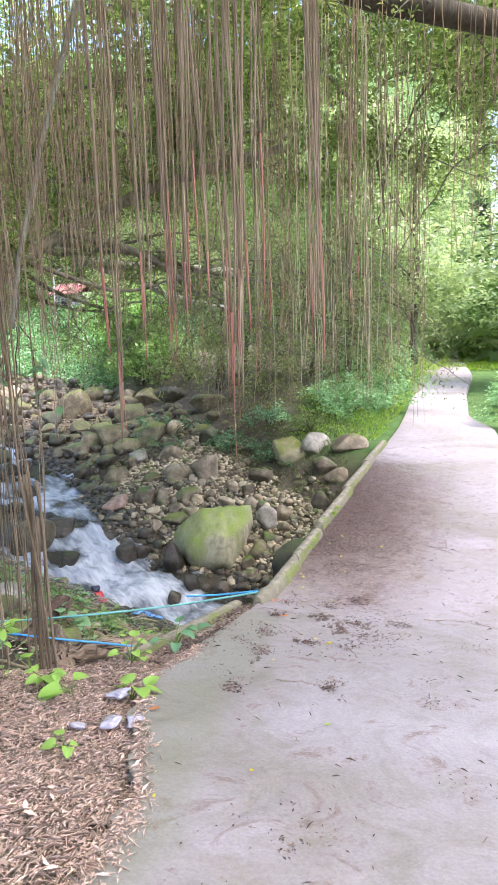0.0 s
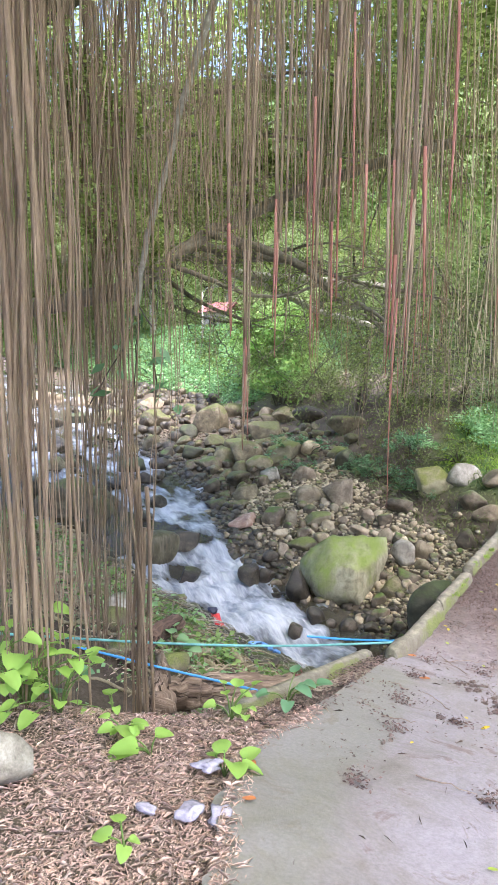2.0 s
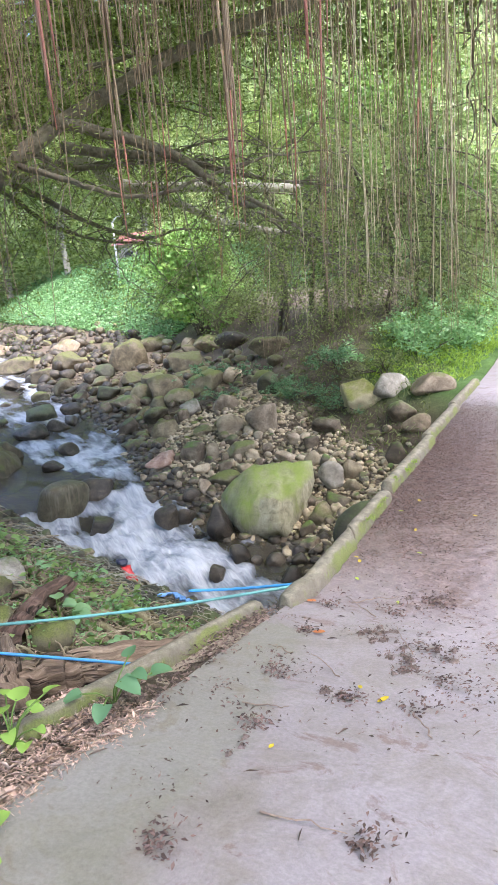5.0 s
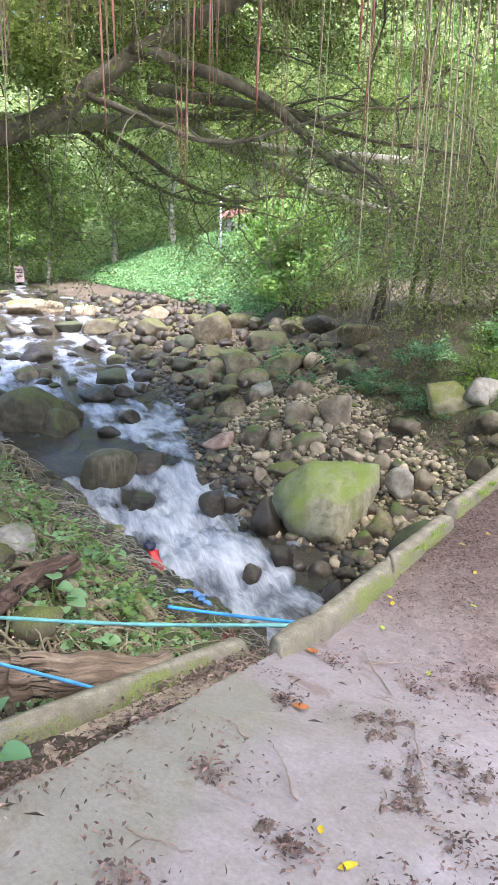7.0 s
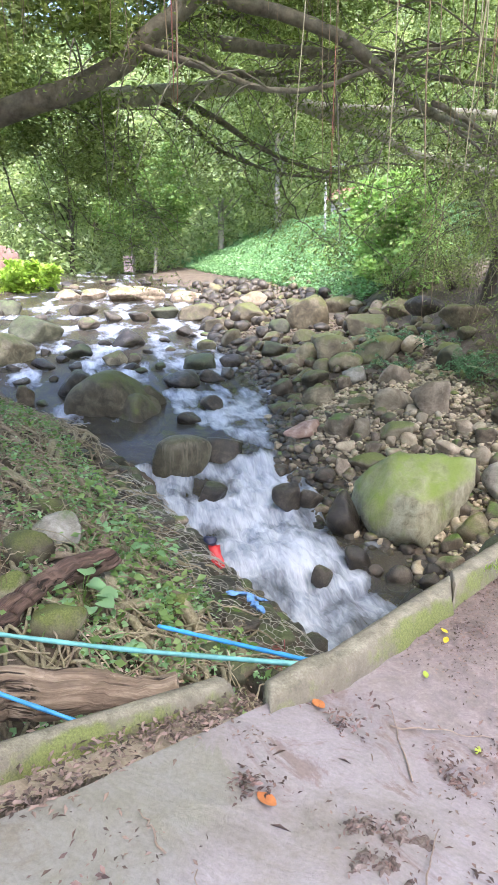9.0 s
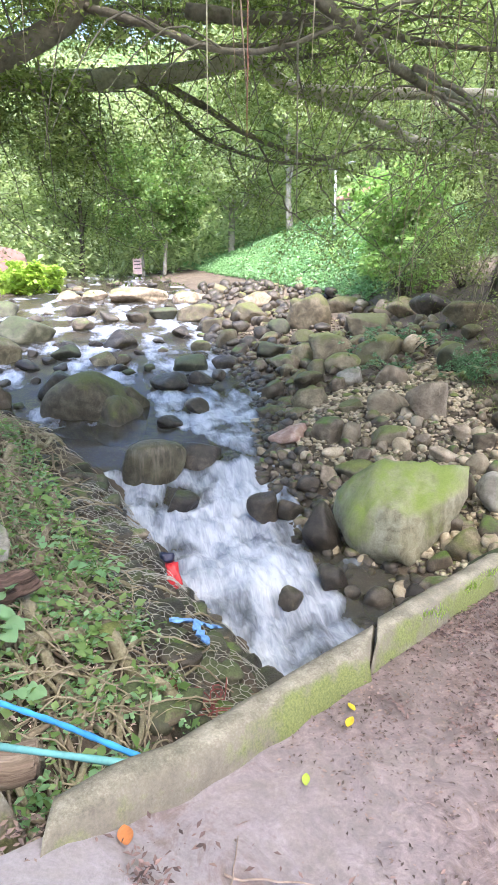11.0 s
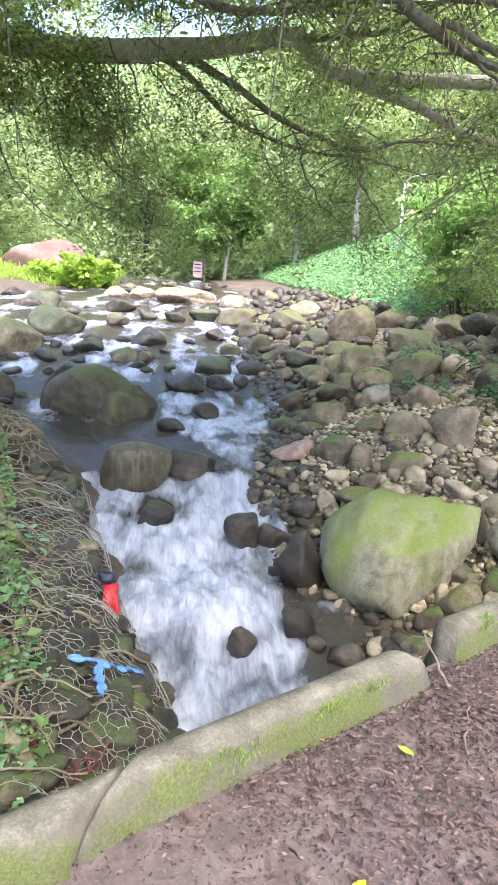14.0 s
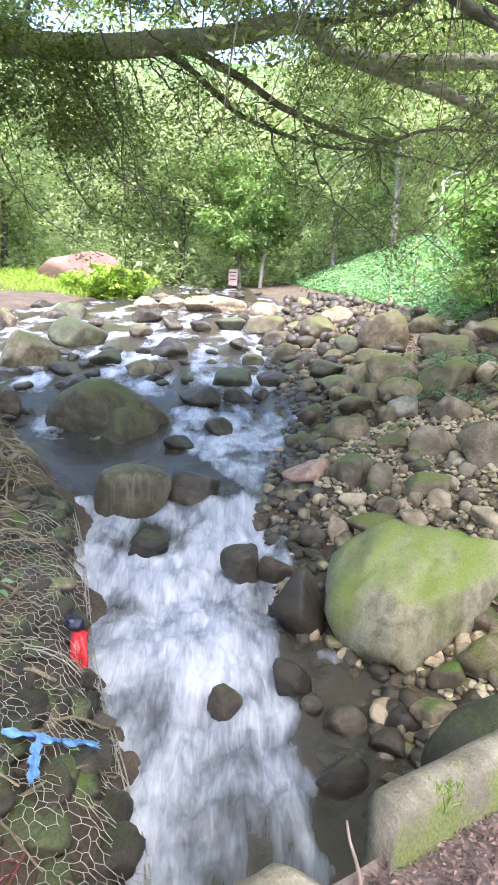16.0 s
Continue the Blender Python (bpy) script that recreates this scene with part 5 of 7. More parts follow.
def log_thing(name, pts, r0, r1, material, label, seed, knots=True):
    rng = np.random.RandomState(seed)
    P = wobble(curve_points(pts, 40), 0.05, rng)
    sides = 18
    V, F = tube(P, np.linspace(r0, r1, 40), sides)
    ang = np.arange(len(V)) % sides * 2 * np.pi / sides
    i = np.arange(len(V)) // sides
    k = 1 + 0.16 * np.sin(ang * 2 + i * 0.16 + seed) - 0.2 * abs(np.sin(ang * 2.5 + i * 0.05)) ** 6 + 0.08 * np.sin(ang * 3 + i * 0.12 + seed) + 0.09 * np.sin(ang * 7 - i * 0.2) + 0.1 * np.sin(i * 0.55 + seed) * (i < 14)
    C = np.repeat(P, sides, 0)
    V = C + (V - C) * k[:, None]
    me = mesh_of(name, V, F)
    run = np.zeros((len(V), 3), np.float32)
    run[:, 0] = i * np.linalg.norm(P[-1] - P[0]) / 39
    run[:, 1], run[:, 2] = np.cos(ang) * r0, np.sin(ang) * r0
    me.attributes.new("grain", "FLOAT_VECTOR", "POINT").data.foreach_set("vector", run.ravel())
    return tagged(part(name, me, material), label, "log")


log_thing("log", [(-4.2, 5.25, -1.96), (-3.95, 5.65, -2.02), (-3.7, 6.1, -2.12), (-3.45, 6.6, -2.22)], 0.16, 0.1, M_DEADWOOD, "twisted weathered driftwood log lying behind the low kerb", 3)
log_thing("stump", [(-4.1, 5.2, -2.1), (-4.14, 5.24, -1.84), (-4.17, 5.28, -1.56)], 0.17, 0.03, M_DEADWOOD, "broken pale driftwood stump end", 5)
log_thing("log", [(-5.45, 6.25, -2.5), (-5.62, 6.9, -2.42), (-5.81, 7.6, -2.45)], 0.12, 0.11, M_LOG, "dark reddish rotten log on the rooty bank", 7)


def bank_roots():
    rng = np.random.RandomState(12)
    th = thing("surface_roots", "tangled moss-tinged surface roots over the stream bank", "roots")
    mats = (barky("mossy_root", (0.13, 0.11, 0.06), (0.42, 0.37, 0.24), (12, 12, 12)), barky("brown_root", (0.11, 0.085, 0.055), (0.36, 0.285, 0.2), (12, 12, 12)))
    for k in range(420):
        s = rng.uniform(-2.0, 10.5)
        u = rng.uniform(0.35, 3.2)
        if s < 4.8 and u < 1.15:
            u += 1.0
        T = float(edge_left(s)) - u
        x, y = from_stream(s, T)
        if y < 5.0 or x > -3.2:
            continue
        a = rng.normal(-0.35, 0.5) + (math.pi if rng.rand() < 0.5 else 0)
        L = rng.uniform(0.7, 2.2)
        n = 18
        pts = []
        for i in range(n):
            a += rng.normal(0, 0.13)
            x, y = x + math.cos(a) * L / n, y + math.sin(a) * L / n
            if along(x, y) > 12 or across(x, y) > edge_left(along(x, y)) + 0.05 or x > -2.75:
                break
            pts.append((x, y, gl(x, y) + 0.07 + 0.05 * math.sin(i * 0.8 + k)))
        if len(pts) < 8:
            continue
        r = rng.uniform(0.006, 0.03) if rng.rand() < 0.85 or pts[0][1] < 7.6 else rng.uniform(0.04, 0.075)
        part("root", mesh_of("root", *tube(curve_points(pts, 16), np.linspace(r, r * 0.5, 16), 7)), mats[k % 2], th)


bank_roots()


def litter(name, label, count, place, size, material, lift, seed, thick=0.5):
    """Dry leaves and twigs lying flat in a heap."""
    rng = np.random.RandomState(seed)
    P = place(rng, count)
    Z = np.where((P[:, 0] > np.interp(P[:, 1], ROAD_Y, ROAD_LEFT)), road_level(P[:, 1]) + 0.004, np.where((P[:, 0] > -2.6) & (P[:, 1] > 3.97) & (P[:, 1] < 6.2), road_level(P[:, 1]) - 0.04, ground_level(P[:, 0], P[:, 1])))
    C = np.column_stack((P, Z + lift * rng.uniform(0, 1, len(P))))
    me = leaf_mesh(name, C, rng.uniform(size[0], size[1], len(C)), rng, 0.12, 0, thick, 0.3)
    return tagged(part(name, me, material), label, "leaf litter", kind="stuff")


def spread(x0, x1, y0, y1):
    return lambda rng, n: np.column_stack((rng.uniform(x0, x1, n), rng.uniform(y0, y1, n)))


def verge(rng, n):
    y = rng.uniform(-0.5, 4.4, n)
    l = np.interp(y, ROAD_Y, ROAD_LEFT)
    x = l + 0.04 + 0.1 * rng.rand(n) ** 3 + 0.05 * waves(y, 0 * y, 0.6, 91) - abs(rng.normal(0, 1, n)) * 1.0
    return np.column_stack((x, y))


def trough(rng, n):
    c = rng.uniform((-2.36, 3.9), (-2.14, 6.05), (9, 2))
    k = rng.randint(0, 9, n)
    return c[k] + rng.normal(0, 1, (n, 2)) * (0.06, 0.16)


litter("leaf_litter", "deep drift of dry pinkish-brown leaves and bark beside the road", 74000, verge, (0.008, 0.03), M_MULCH, 0.014, 3, 0.3)
litter("twig_litter", "thin dry twigs and needles in the leaf drift", 17000, verge, (0.02, 0.09), M_LITTER, 0.022, 4, 0.035)
litter("bark_litter", "curled flakes of dry bark in the leaf drift", 420, verge, (0.03, 0.09), M_MULCH, 0.03, 14, 0.3)
litter("trough_litter", "dark brown leaf crumbs gathered between the road and the low kerb", 2000, trough, (0.008, 0.04), M_GRIT, 0.03, 5, 0.4)


def deck_crumbs(rng, n):
    y = 6.8 + 8.2 * rng.beta(1.7, 2.0, n)
    x = np.interp(y, ROAD_Y, ROAD_LEFT) + abs(rng.normal(0, 0.6, n)) * np.interp(y, (7, 10, 15), (1.1, 1, 0.6)) + 0.02
    return np.column_stack((x, y))


litter("deck_litter", "purple-brown leaf crumbs trodden over the bridge deck", 34000, deck_crumbs, (0.005, 0.02), M_GRIT, 0.008, 6, 0.5)


def deck_leaves(rng, n):
    y = 7.2 + 7.0 * rng.beta(1.6, 1.9, n)
    x = np.interp(y, ROAD_Y, ROAD_LEFT) + 0.02 + abs(rng.normal(0, 0.75, n))
    keep = waves(x, y, 0.8, 88) > np.interp(y, (7.2, 8.6), (0.5, -0.7))
    return np.column_stack((x, y))[keep]


litter("deck_leaves", "reddish-brown broken leaves trodden over the bridge deck", 26000, deck_leaves, (0.006, 0.03), M_DECKLEAF, 0.012, 16, 0.4)


def clots(rng, n):
    c = rng.uniform((-2.1, 1.5), (1.0, 12.0), (60, 2))
    k = rng.randint(0, 60, n)
    return c[k] + rng.normal(0, 1, (n, 2)) * rng.uniform(0.03, 0.16, (60, 1))[k]


litter("road_crumbs", "small dark clots of rotted leaf scattered over the concrete", 2400, clots, (0.006, 0.026), M_GRIT, 0.006, 7, 0.4)
litter("road_twigs", "thin twigs scattered over the concrete road", 260, lambda rng, n: np.column_stack((rng.uniform(-2.0, 1.2, n), rng.uniform(1, 12, n))), (0.02, 0.07), M_GRIT, 0.006, 8, 0.06)


def fallen_leaf(x, y, size, colour, turn, label, curl=0.25):
    V, F = [], []
    n = 7
    for i in range(n):
        u = i / (n - 1)
        wd = size * 0.24 * math.sin(math.pi * min(1, u * 0.92 + 0.06)) ** 0.8
        for k in (-1, 0, 1):
            V.append((k * wd, (u - 0.5) * size, 0.006 + abs(k) * wd * curl + size * 0.12 * (u - 0.5) ** 2))
    F = [[i * 3 + k, i * 3 + k + 1, i * 3 + k + 4, i * 3 + k + 3] for i in range(n - 1) for k in range(2)]
    on_road = x > np.interp(y, ROAD_Y, ROAD_LEFT)
    ob = part("fallen_leaf", mesh_of("fallen_leaf", V, F), colour)
    ob.matrix_basis = pose(x, y, float(road_level(y)) + 0.008 if on_road else gl(x, y) + 0.05, -13 if y < 6.6 and on_road else 0, 0, turn)
    tagged(ob, label, "leaf", "fallen leaves")


M_YELLOW, M_ORANGE, M_LIME = plain("yellow_leaf", (0.62, 0.46, 0.03), 0.5), plain("orange_leaf", (0.55, 0.2, 0.07), 0.6), plain("lime_leaf", (0.36, 0.44, 0.06), 0.5)
for x, y, sz, m, tn, lb in ((-2.03, 7.2, 0.09, M_YELLOW, 20, "yellow leaf fallen on the bridge deck"), (-2.08, 7.27, 0.07, M_YELLOW, 70, "yellow leaf fallen on the bridge deck"), (-1.95, 6.88, 0.08, M_LIME, 40, "lime-green leaf fallen on the deck"),
                            (-1.8, 5.69, 0.14, M_ORANGE, 80, "orange-brown dry leaf on the concrete"), (-1.32, 5.03, 0.07, M_YELLOW, 30, "yellow leaf on the concrete"), (-1.18, 4.95, 0.09, M_YELLOW, 130, "yellow leaf on the concrete"),
                            (-1.95, 3.36, 0.15, M_ORANGE, 50, "curled orange dry leaf at the road's edge"), (-1.77, 3.06, 0.1, M_ORANGE, 100, "orange dry leaf at the road's edge"), (-2.1, 6.3, 0.14, M_ORANGE, 65, "pale orange dry leaf by the kerb"),
                            (-1.75, 8.0, 0.09, M_YELLOW, 10, "yellow leaf fallen on the bridge deck"), (-1.6, 7.5, 0.07, M_LIME, 75, "lime-green leaf fallen on the deck"), (-1.55, 6.6, 0.07, M_LIME, 15, "lime-green leaf fallen on the deck"),
                            (-2.0, 8.45, 0.08, M_LIME, 100, "pale leaf by the broken kerb"), (-1.9, 8.8, 0.1, M_YELLOW, 30, "yellow leaf among the deck litter"), (-1.3, 8.5, 0.08, M_YELLOW, 60, "yellow leaf among the deck litter"), (-1.45, 4.3, 0.06, M_YELLOW, 0, "small yellow leaf on the concrete"),
                            (-1.0, 2.6, 0.05, M_YELLOW, 50, "small yellow leaf on the concrete"), (-0.8, 3.3, 0.06, M_LIME, 90, "small lime-green leaf on the concrete"), (-1.3, 2.2, 0.05, M_YELLOW, 20, "small yellow leaf on the concrete")):
    fallen_leaf(x, y, sz * 0.68, m, tn, lb)


def broad_plant(x, y, leaves, size, high, material, label, seed, z=None):
    """A low plant of heart-shaped leaves on thin stalks."""
    rng = np.random.RandomState(seed)
    base = np.array((x, y, gl(x, y) if z is None else z))
    th = thing("broadleaf_plant", label, "plant", base)
    stem = plain("green_stalk", (0.12, 0.2, 0.04), 0.6) if "green_stalk" not in bpy.data.materials else bpy.data.materials["green_stalk"]
    for k in range(leaves):
        a, rad = rng.uniform(0, 6.28), rng.uniform(0.25, 1.0) * high
        tip = np.array((math.cos(a) * rad, math.sin(a) * rad, high * rng.uniform(0.45, 1.0)))
        P = curve_points([(0, 0, 0), tip * (0.35, 0.35, 0.7), tip], 6)
        part("stalk", mesh_of("stalk", *tube(P, 0.004, 5)), stem, th)
        sz = size * 0.74 * rng.uniform(0.6, 1.15)
        V, n = [], 9
        for i in range(n):
            u = i / (n - 1)
            wd = sz * 0.46 * (math.sin(math.pi * u ** 0.6) ** 0.5 if 0 < u < 1 else 0.0) + (0.02 * sz if u == 0 else 0)
            for j in (-1, -0.5, 0, 0.5, 1):
                V.append((j * wd, (u - 0.12) * sz, abs(j) * wd * 0.3 - sz * 0.4 * u * u))
        F = [[i * 5 + j, i * 5 + j + 1, i * 5 + j + 6, i * 5 + j + 5] for i in range(n - 1) for j in range(4)]
        ob = part("leaf", mesh_of("leaf", V, F), material, th)
        ob.matrix_basis = Matrix.Translation(tip) @ pose(0, 0, 0, rng.uniform(-5, 30), rng.uniform(-20, 20), math.degrees(a) - 90 + rng.uniform(-40, 40))
    return th


M_TARO = leafy("lime_broad_leaf", (0.2, 0.36, 0.06), (0.3, 0.5, 0.1), (0.42, 0.62, 0.17), 0.35)
M_DEEP = leafy("blue_green_leaf", (0.07, 0.16, 0.08), (0.13, 0.28, 0.14), (0.22, 0.4, 0.22), 0.3)
for x, y, n, sz, h, m, sd in ((-2.04, 3.26, 5, 0.17, 0.13, M_TARO, 1), (-2.4, 3.85, 10, 0.11, 0.2, M_TARO, 2), (-2.41, 3.15, 4, 0.21, 0.14, M_TARO, 3), (-2.64, 3.2, 7, 0.1, 0.13, M_TARO, 4), (-2.75, 3.75, 14, 0.08, 0.12, M_TARO, 5),
                              (-3.0, 3.5, 5, 0.12, 0.2, M_TARO, 6), (-2.3, 4.35, 6, 0.14, 0.24, M_DEEP, 7), (-1.98, 2.5, 4, 0.1, 0.1, M_TARO, 8), (-3.3, 3.12, 26, 0.17, 0.42, M_TARO, 9), (-3.12, 3.2, 18, 0.14, 0.3, M_TARO, 21), (-3.45, 3.0, 16, 0.16, 0.5, M_TARO, 22), (-3.5, 3.2, 9, 0.15, 0.45, M_DEEP, 10)):
    broad_plant(x, y, n, sz, h, m, "low plant with bright lime heart-shaped leaves in the leaf litter" if m is M_TARO else "bluish green broad-leaved plant by the low kerb", sd)
for x, y, n, sz, h, sd in ((-5.5, 7.1, 9, 0.24, 0.35, 11), (-5.1, 7.6, 7, 0.14, 0.25, 12), (-6.3, 8.5, 10, 0.16, 0.28, 13), (-6.1, 8.2, 9, 0.13, 0.3, 14), (-7.2, 8.9, 8, 0.16, 0.3, 15), (-7.9, 8.6, 8, 0.17, 0.3, 16), (-4.8, 6.9, 7, 0.15, 0.25, 17), (-5.9, 7.6, 7, 0.12, 0.2, 18), (-7.0, 8.2, 8, 0.14, 0.26, 19)):
    broad_plant(x, y, int(n * 1.6), sz, h, M_VINE if sd % 2 else M_BRIGHT, "green broad-leaved weed growing through the roots", sd)


M_DEADSTEM = barky("dry_stem", (0.2, 0.16, 0.1), (0.5, 0.43, 0.3), (12, 12, 12))


def ivy(rng, n):
    s = rng.uniform(-2.2, 8.5, n)
    T = edge_left(s) - 1.0 - abs(rng.normal(0, 1.0, n))
    x, y = from_stream(s, T)
    k = (y > 4.9) & (x < -2.8) & (waves(x, y, 0.9, 77) > -0.1)
    return np.column_stack((x, y))[k]


rng = np.random.RandomState(20)
P = ivy(rng, 13000)
tagged(part("ivy", leaf_mesh("ivy", np.column_stack((P, ground_level(P[:, 0], P[:, 1]) + rng.uniform(0.02, 0.16, len(P)))), rng.uniform(0.03, 0.085, len(P)), rng, 0.35, 0, 0.75), M_VINE), "small-leaved green creeper over the bank", "creeper", kind="stuff")
P = ivy(rng, 9000)
tagged(part("bank_litter", leaf_mesh("bank_litter", np.column_stack((P, ground_level(P[:, 0], P[:, 1]) + rng.uniform(0.01, 0.05, len(P)))), rng.uniform(0.03, 0.12, len(P)), rng, 0.2, 0, 0.3), M_LITTER), "brown leaf litter between the roots", "leaf litter", kind="stuff")

rng = np.random.RandomState(23)
stems = Soup()
for k in range(900):
    s_ = rng.uniform(-2.0, 9.5)
    u_ = (1.05 if -1 < s_ < 5 else 0.45) + abs(rng.normal(0, 1.1))
    x_, y_ = from_stream(s_, float(edge_left(s_)) - u_)
    if y_ < 4.9 or x_ > -2.9:
        continue
    a_, L_ = rng.uniform(0, 6.28), rng.uniform(0.2, 0.8)
    z_ = gl(x_, y_) + 0.03
    p_ = np.array((x_, y_, z_))
    q_ = p_ + (math.cos(a_) * L_, math.sin(a_) * L_, 0)
    q_[2] = gl(q_[0], q_[1]) + rng.uniform(0.03, 0.22)
    if across(q_[0], q_[1]) > edge_left(along(q_[0], q_[1])) - 0.1:
        continue
    stems.add(*tube(wobble(curve_points([p_, (p_ + q_) / 2 + (0, 0, 0.08), q_], 8), 0.03, rng), rng.uniform(0.003, 0.009), 4, False))
tagged(part("dry_stems", stems.mesh("dry_stems"), M_DEADSTEM), "pale dry stems and rootlets strewn over the bank", "stems", kind="stuff")
P = ivy(rng, 3400)
tagged(part("bank_weeds", leaf_mesh("bank_weeds", np.column_stack((P, ground_level(P[:, 0], P[:, 1]) + rng.uniform(0.06, 0.26, len(P)))), rng.uniform(0.05, 0.13, len(P)), rng, 0.4, 0, 0.6), M_BRIGHT), "bright green weeds growing through the roots", "weeds", kind="stuff")

# stones that lie on the left bank
for kind, x, y, w, d, h, tn in (("green", -5.2, 6.7, 0.5, 0.42, 0.4, 20), ("green", -5.8, 6.55, 0.4, 0.35, 0.34, 60), ("grey", -6.9, 7.6, 0.62, 0.5, 0.44, 10), ("green_brown", -6.5, 7.05, 0.5, 0.4, 0.4, 30), ("brown", -4.5, 6.75, 0.3, 0.25, 0.22, 0),
                                ("dark_green", -4.6, 7.8, 0.36, 0.3, 0.22, 50), ("green", -5.3, 8.0, 0.36, 0.3, 0.26, 10), ("green_brown", -7.6, 7.9, 0.5, 0.42, 0.35, 70), ("grey", -2.75, 2.45, 0.42, 0.36, 0.36, 15)):
    boulder(kind, x, y, gl(x, y) + h * 0.25, w, d, h, tn)


def crumpled(x, y, size, seed):
    V, F = stone(seed, 3, 14, 14, 0.16)
    m = bpy.data.materials["clear_litter"] if "clear_litter" in bpy.data.materials else plain("clear_litter", (0.42, 0.39, 0.46), 0.2, 0.3, 40)
    ob = part("plastic_bag", mesh_of("plastic_bag", V * (size, size * 0.7, size * 0.35), F), m)
    ob.matrix_basis = pose(x, y, gl(x, y) + size * 0.15 + 0.03, 0, 0, seed * 40)
    tagged(ob, "crumpled translucent plastic bag in the leaf litter", "litter", "plastic litter")


for x, y, sz, sd in ((-2.1, 3.2, 0.17, 1), (-1.9, 2.8, 0.15, 2), (-1.8, 2.88, 0.15, 3), (-2.05, 2.72, 0.11, 4), (-3.9, 4.6, 0.14, 5)):
    crumpled(x, y, sz, sd)


def red_net():
    th = thing("red_net", "scrap of torn red netting at the foot of the kerb", "net")
    m = plain("red_netting", (0.2, 0.05, 0.045), 0.6, 0.4, 20)
    rng = np.random.RandomState(9)
    for k in range(16):
        x, y = -4.2 + rng.normal(0, 0.16), 8.15 + rng.normal(0, 0.12)
        P = [(x + rng.normal(0, 0.07), y + rng.normal(0, 0.07), gl(x, y) + rng.uniform(0.05, 0.16)) for _ in range(5)]
        part("net_strand", mesh_of("net_strand", *tube(curve_points(P, 14), 0.006, 5)), m, th)


red_net()


def grass_tuft(x, y, z, count, high, seed, label="small tuft of yellow-green grass growing on the kerb"):
    rng = np.random.RandomState(seed)
    soup = Soup()
    for _ in range(count):
        a, lean = rng.uniform(0, 6.28), rng.uniform(0.1, 0.5) * high
        p = np.array((rng.normal(0, 0.02), rng.normal(0, 0.035), 0))
        h = high * rng.uniform(0.5, 1)
        soup.add(*tube(curve_points([p, p + (math.cos(a) * lean * 0.3, math.sin(a) * lean * 0.3, h * 0.6), p + (math.cos(a) * lean, math.sin(a) * lean, h)], 5), (0.0022, 0.002, 0.0017, 0.0012, 0.0004), 3, False))
    ob = part("grass_tuft", soup.mesh("grass_tuft"), M_GRASS)
    ob.location = (x, y, z)
    tagged(ob, label, "grass", "grass tufts", "stuff")


for x, y, n, h, sd in ((-2.26, 9.2, 60, 0.09, 1), (-2.2, 9.55, 50, 0.08, 2), (-2.2, 8.5, 70, 0.06, 3), (-2.19, 8.3, 50, 0.05, 4), (-2.17, 7.95, 50, 0.05, 5), (-2.2, 9.9, 50, 0.08, 6)):
    grass_tuft(x, y, float(road_level(y)) + 0.1, n, h * 0.5, sd)


def dead_twig(pts, r, seed):
    rng = np.random.RandomState(seed)
    P = wobble(curve_points(pts, 14), 0.015, rng)
    ob = part("twig", mesh_of("twig", *tube(P, np.linspace(r, r * 0.4, 14), 6)), M_TWIG)
    tagged(ob, "thin dry twig lying on the concrete", "twig", "fallen twigs")


d = float(road_level(9))
dead_twig([(-2.14, 8.83, d + 0.02), (-2.22, 8.86, d + 0.05), (-2.33, 8.92, d + 0.09)], 0.008, 1)
for k, (x, y, a, L) in enumerate(((-1.98, 8.75, 0.5, 0.25), (-1.9, 8.6, 2.2, 0.3), (-2.05, 8.95, 1.4, 0.2), (-1.2, 5.6, 2.0, 0.5), (-1.45, 5.1, 2.4, 0.35), (-1.75, 4.6, 0.3, 0.22), (-0.9, 4.7, 2.2, 0.25), (-1.85, 6.45, 0.7, 0.4), (-1.6, 6.2, 2.3, 0.5), (-0.55, 6.3, 0.2, 0.4), (-1.3, 3.9, 0.1, 0.3), (-0.4, 8.5, 2.6, 0.6), (-1.7, 7.6, 1.2, 0.2), (-1.8, 5.3, 2.9, 0.18))):
    q = lambda u: (x + math.cos(a) * L * u, y + math.sin(a) * L * u, float(road_level(y + math.sin(a) * L * u)) + 0.012)
    dead_twig([q(0), q(0.5), q(1)], 0.004, k + 2)


def leaf_clot(x, y, w, d, seed):
    """A trodden heap of rotted leaf on the concrete."""
    rng = np.random.RandomState(seed)
    n = int(150 + 9000 * w * d)
    P = rng.normal(0, 1, (n, 2)) * (w * 1.8, d * 1.3) * rng.uniform(0.2, 1.2, (n, 1))
    C = np.column_stack((P, 0.018 * rng.uniform(0, 1, n) * np.exp(-(P[:, 0] / w) ** 2 / 2)))
    ob = part("leaf_clot", leaf_mesh("leaf_clot", C, rng.uniform(0.006, 0.034, n), rng, 0.15, 0, 0.4, 0.25), M_DECKLEAF)
    ob.matrix_basis = pose(x, y, float(road_level(y)) + 0.006, -13 if y < 6.6 else 0, 0, seed * 37)
    tagged(ob, "dark trodden clot of rotted leaves on the concrete", "leaf litter", "leaf clots", "stuff")


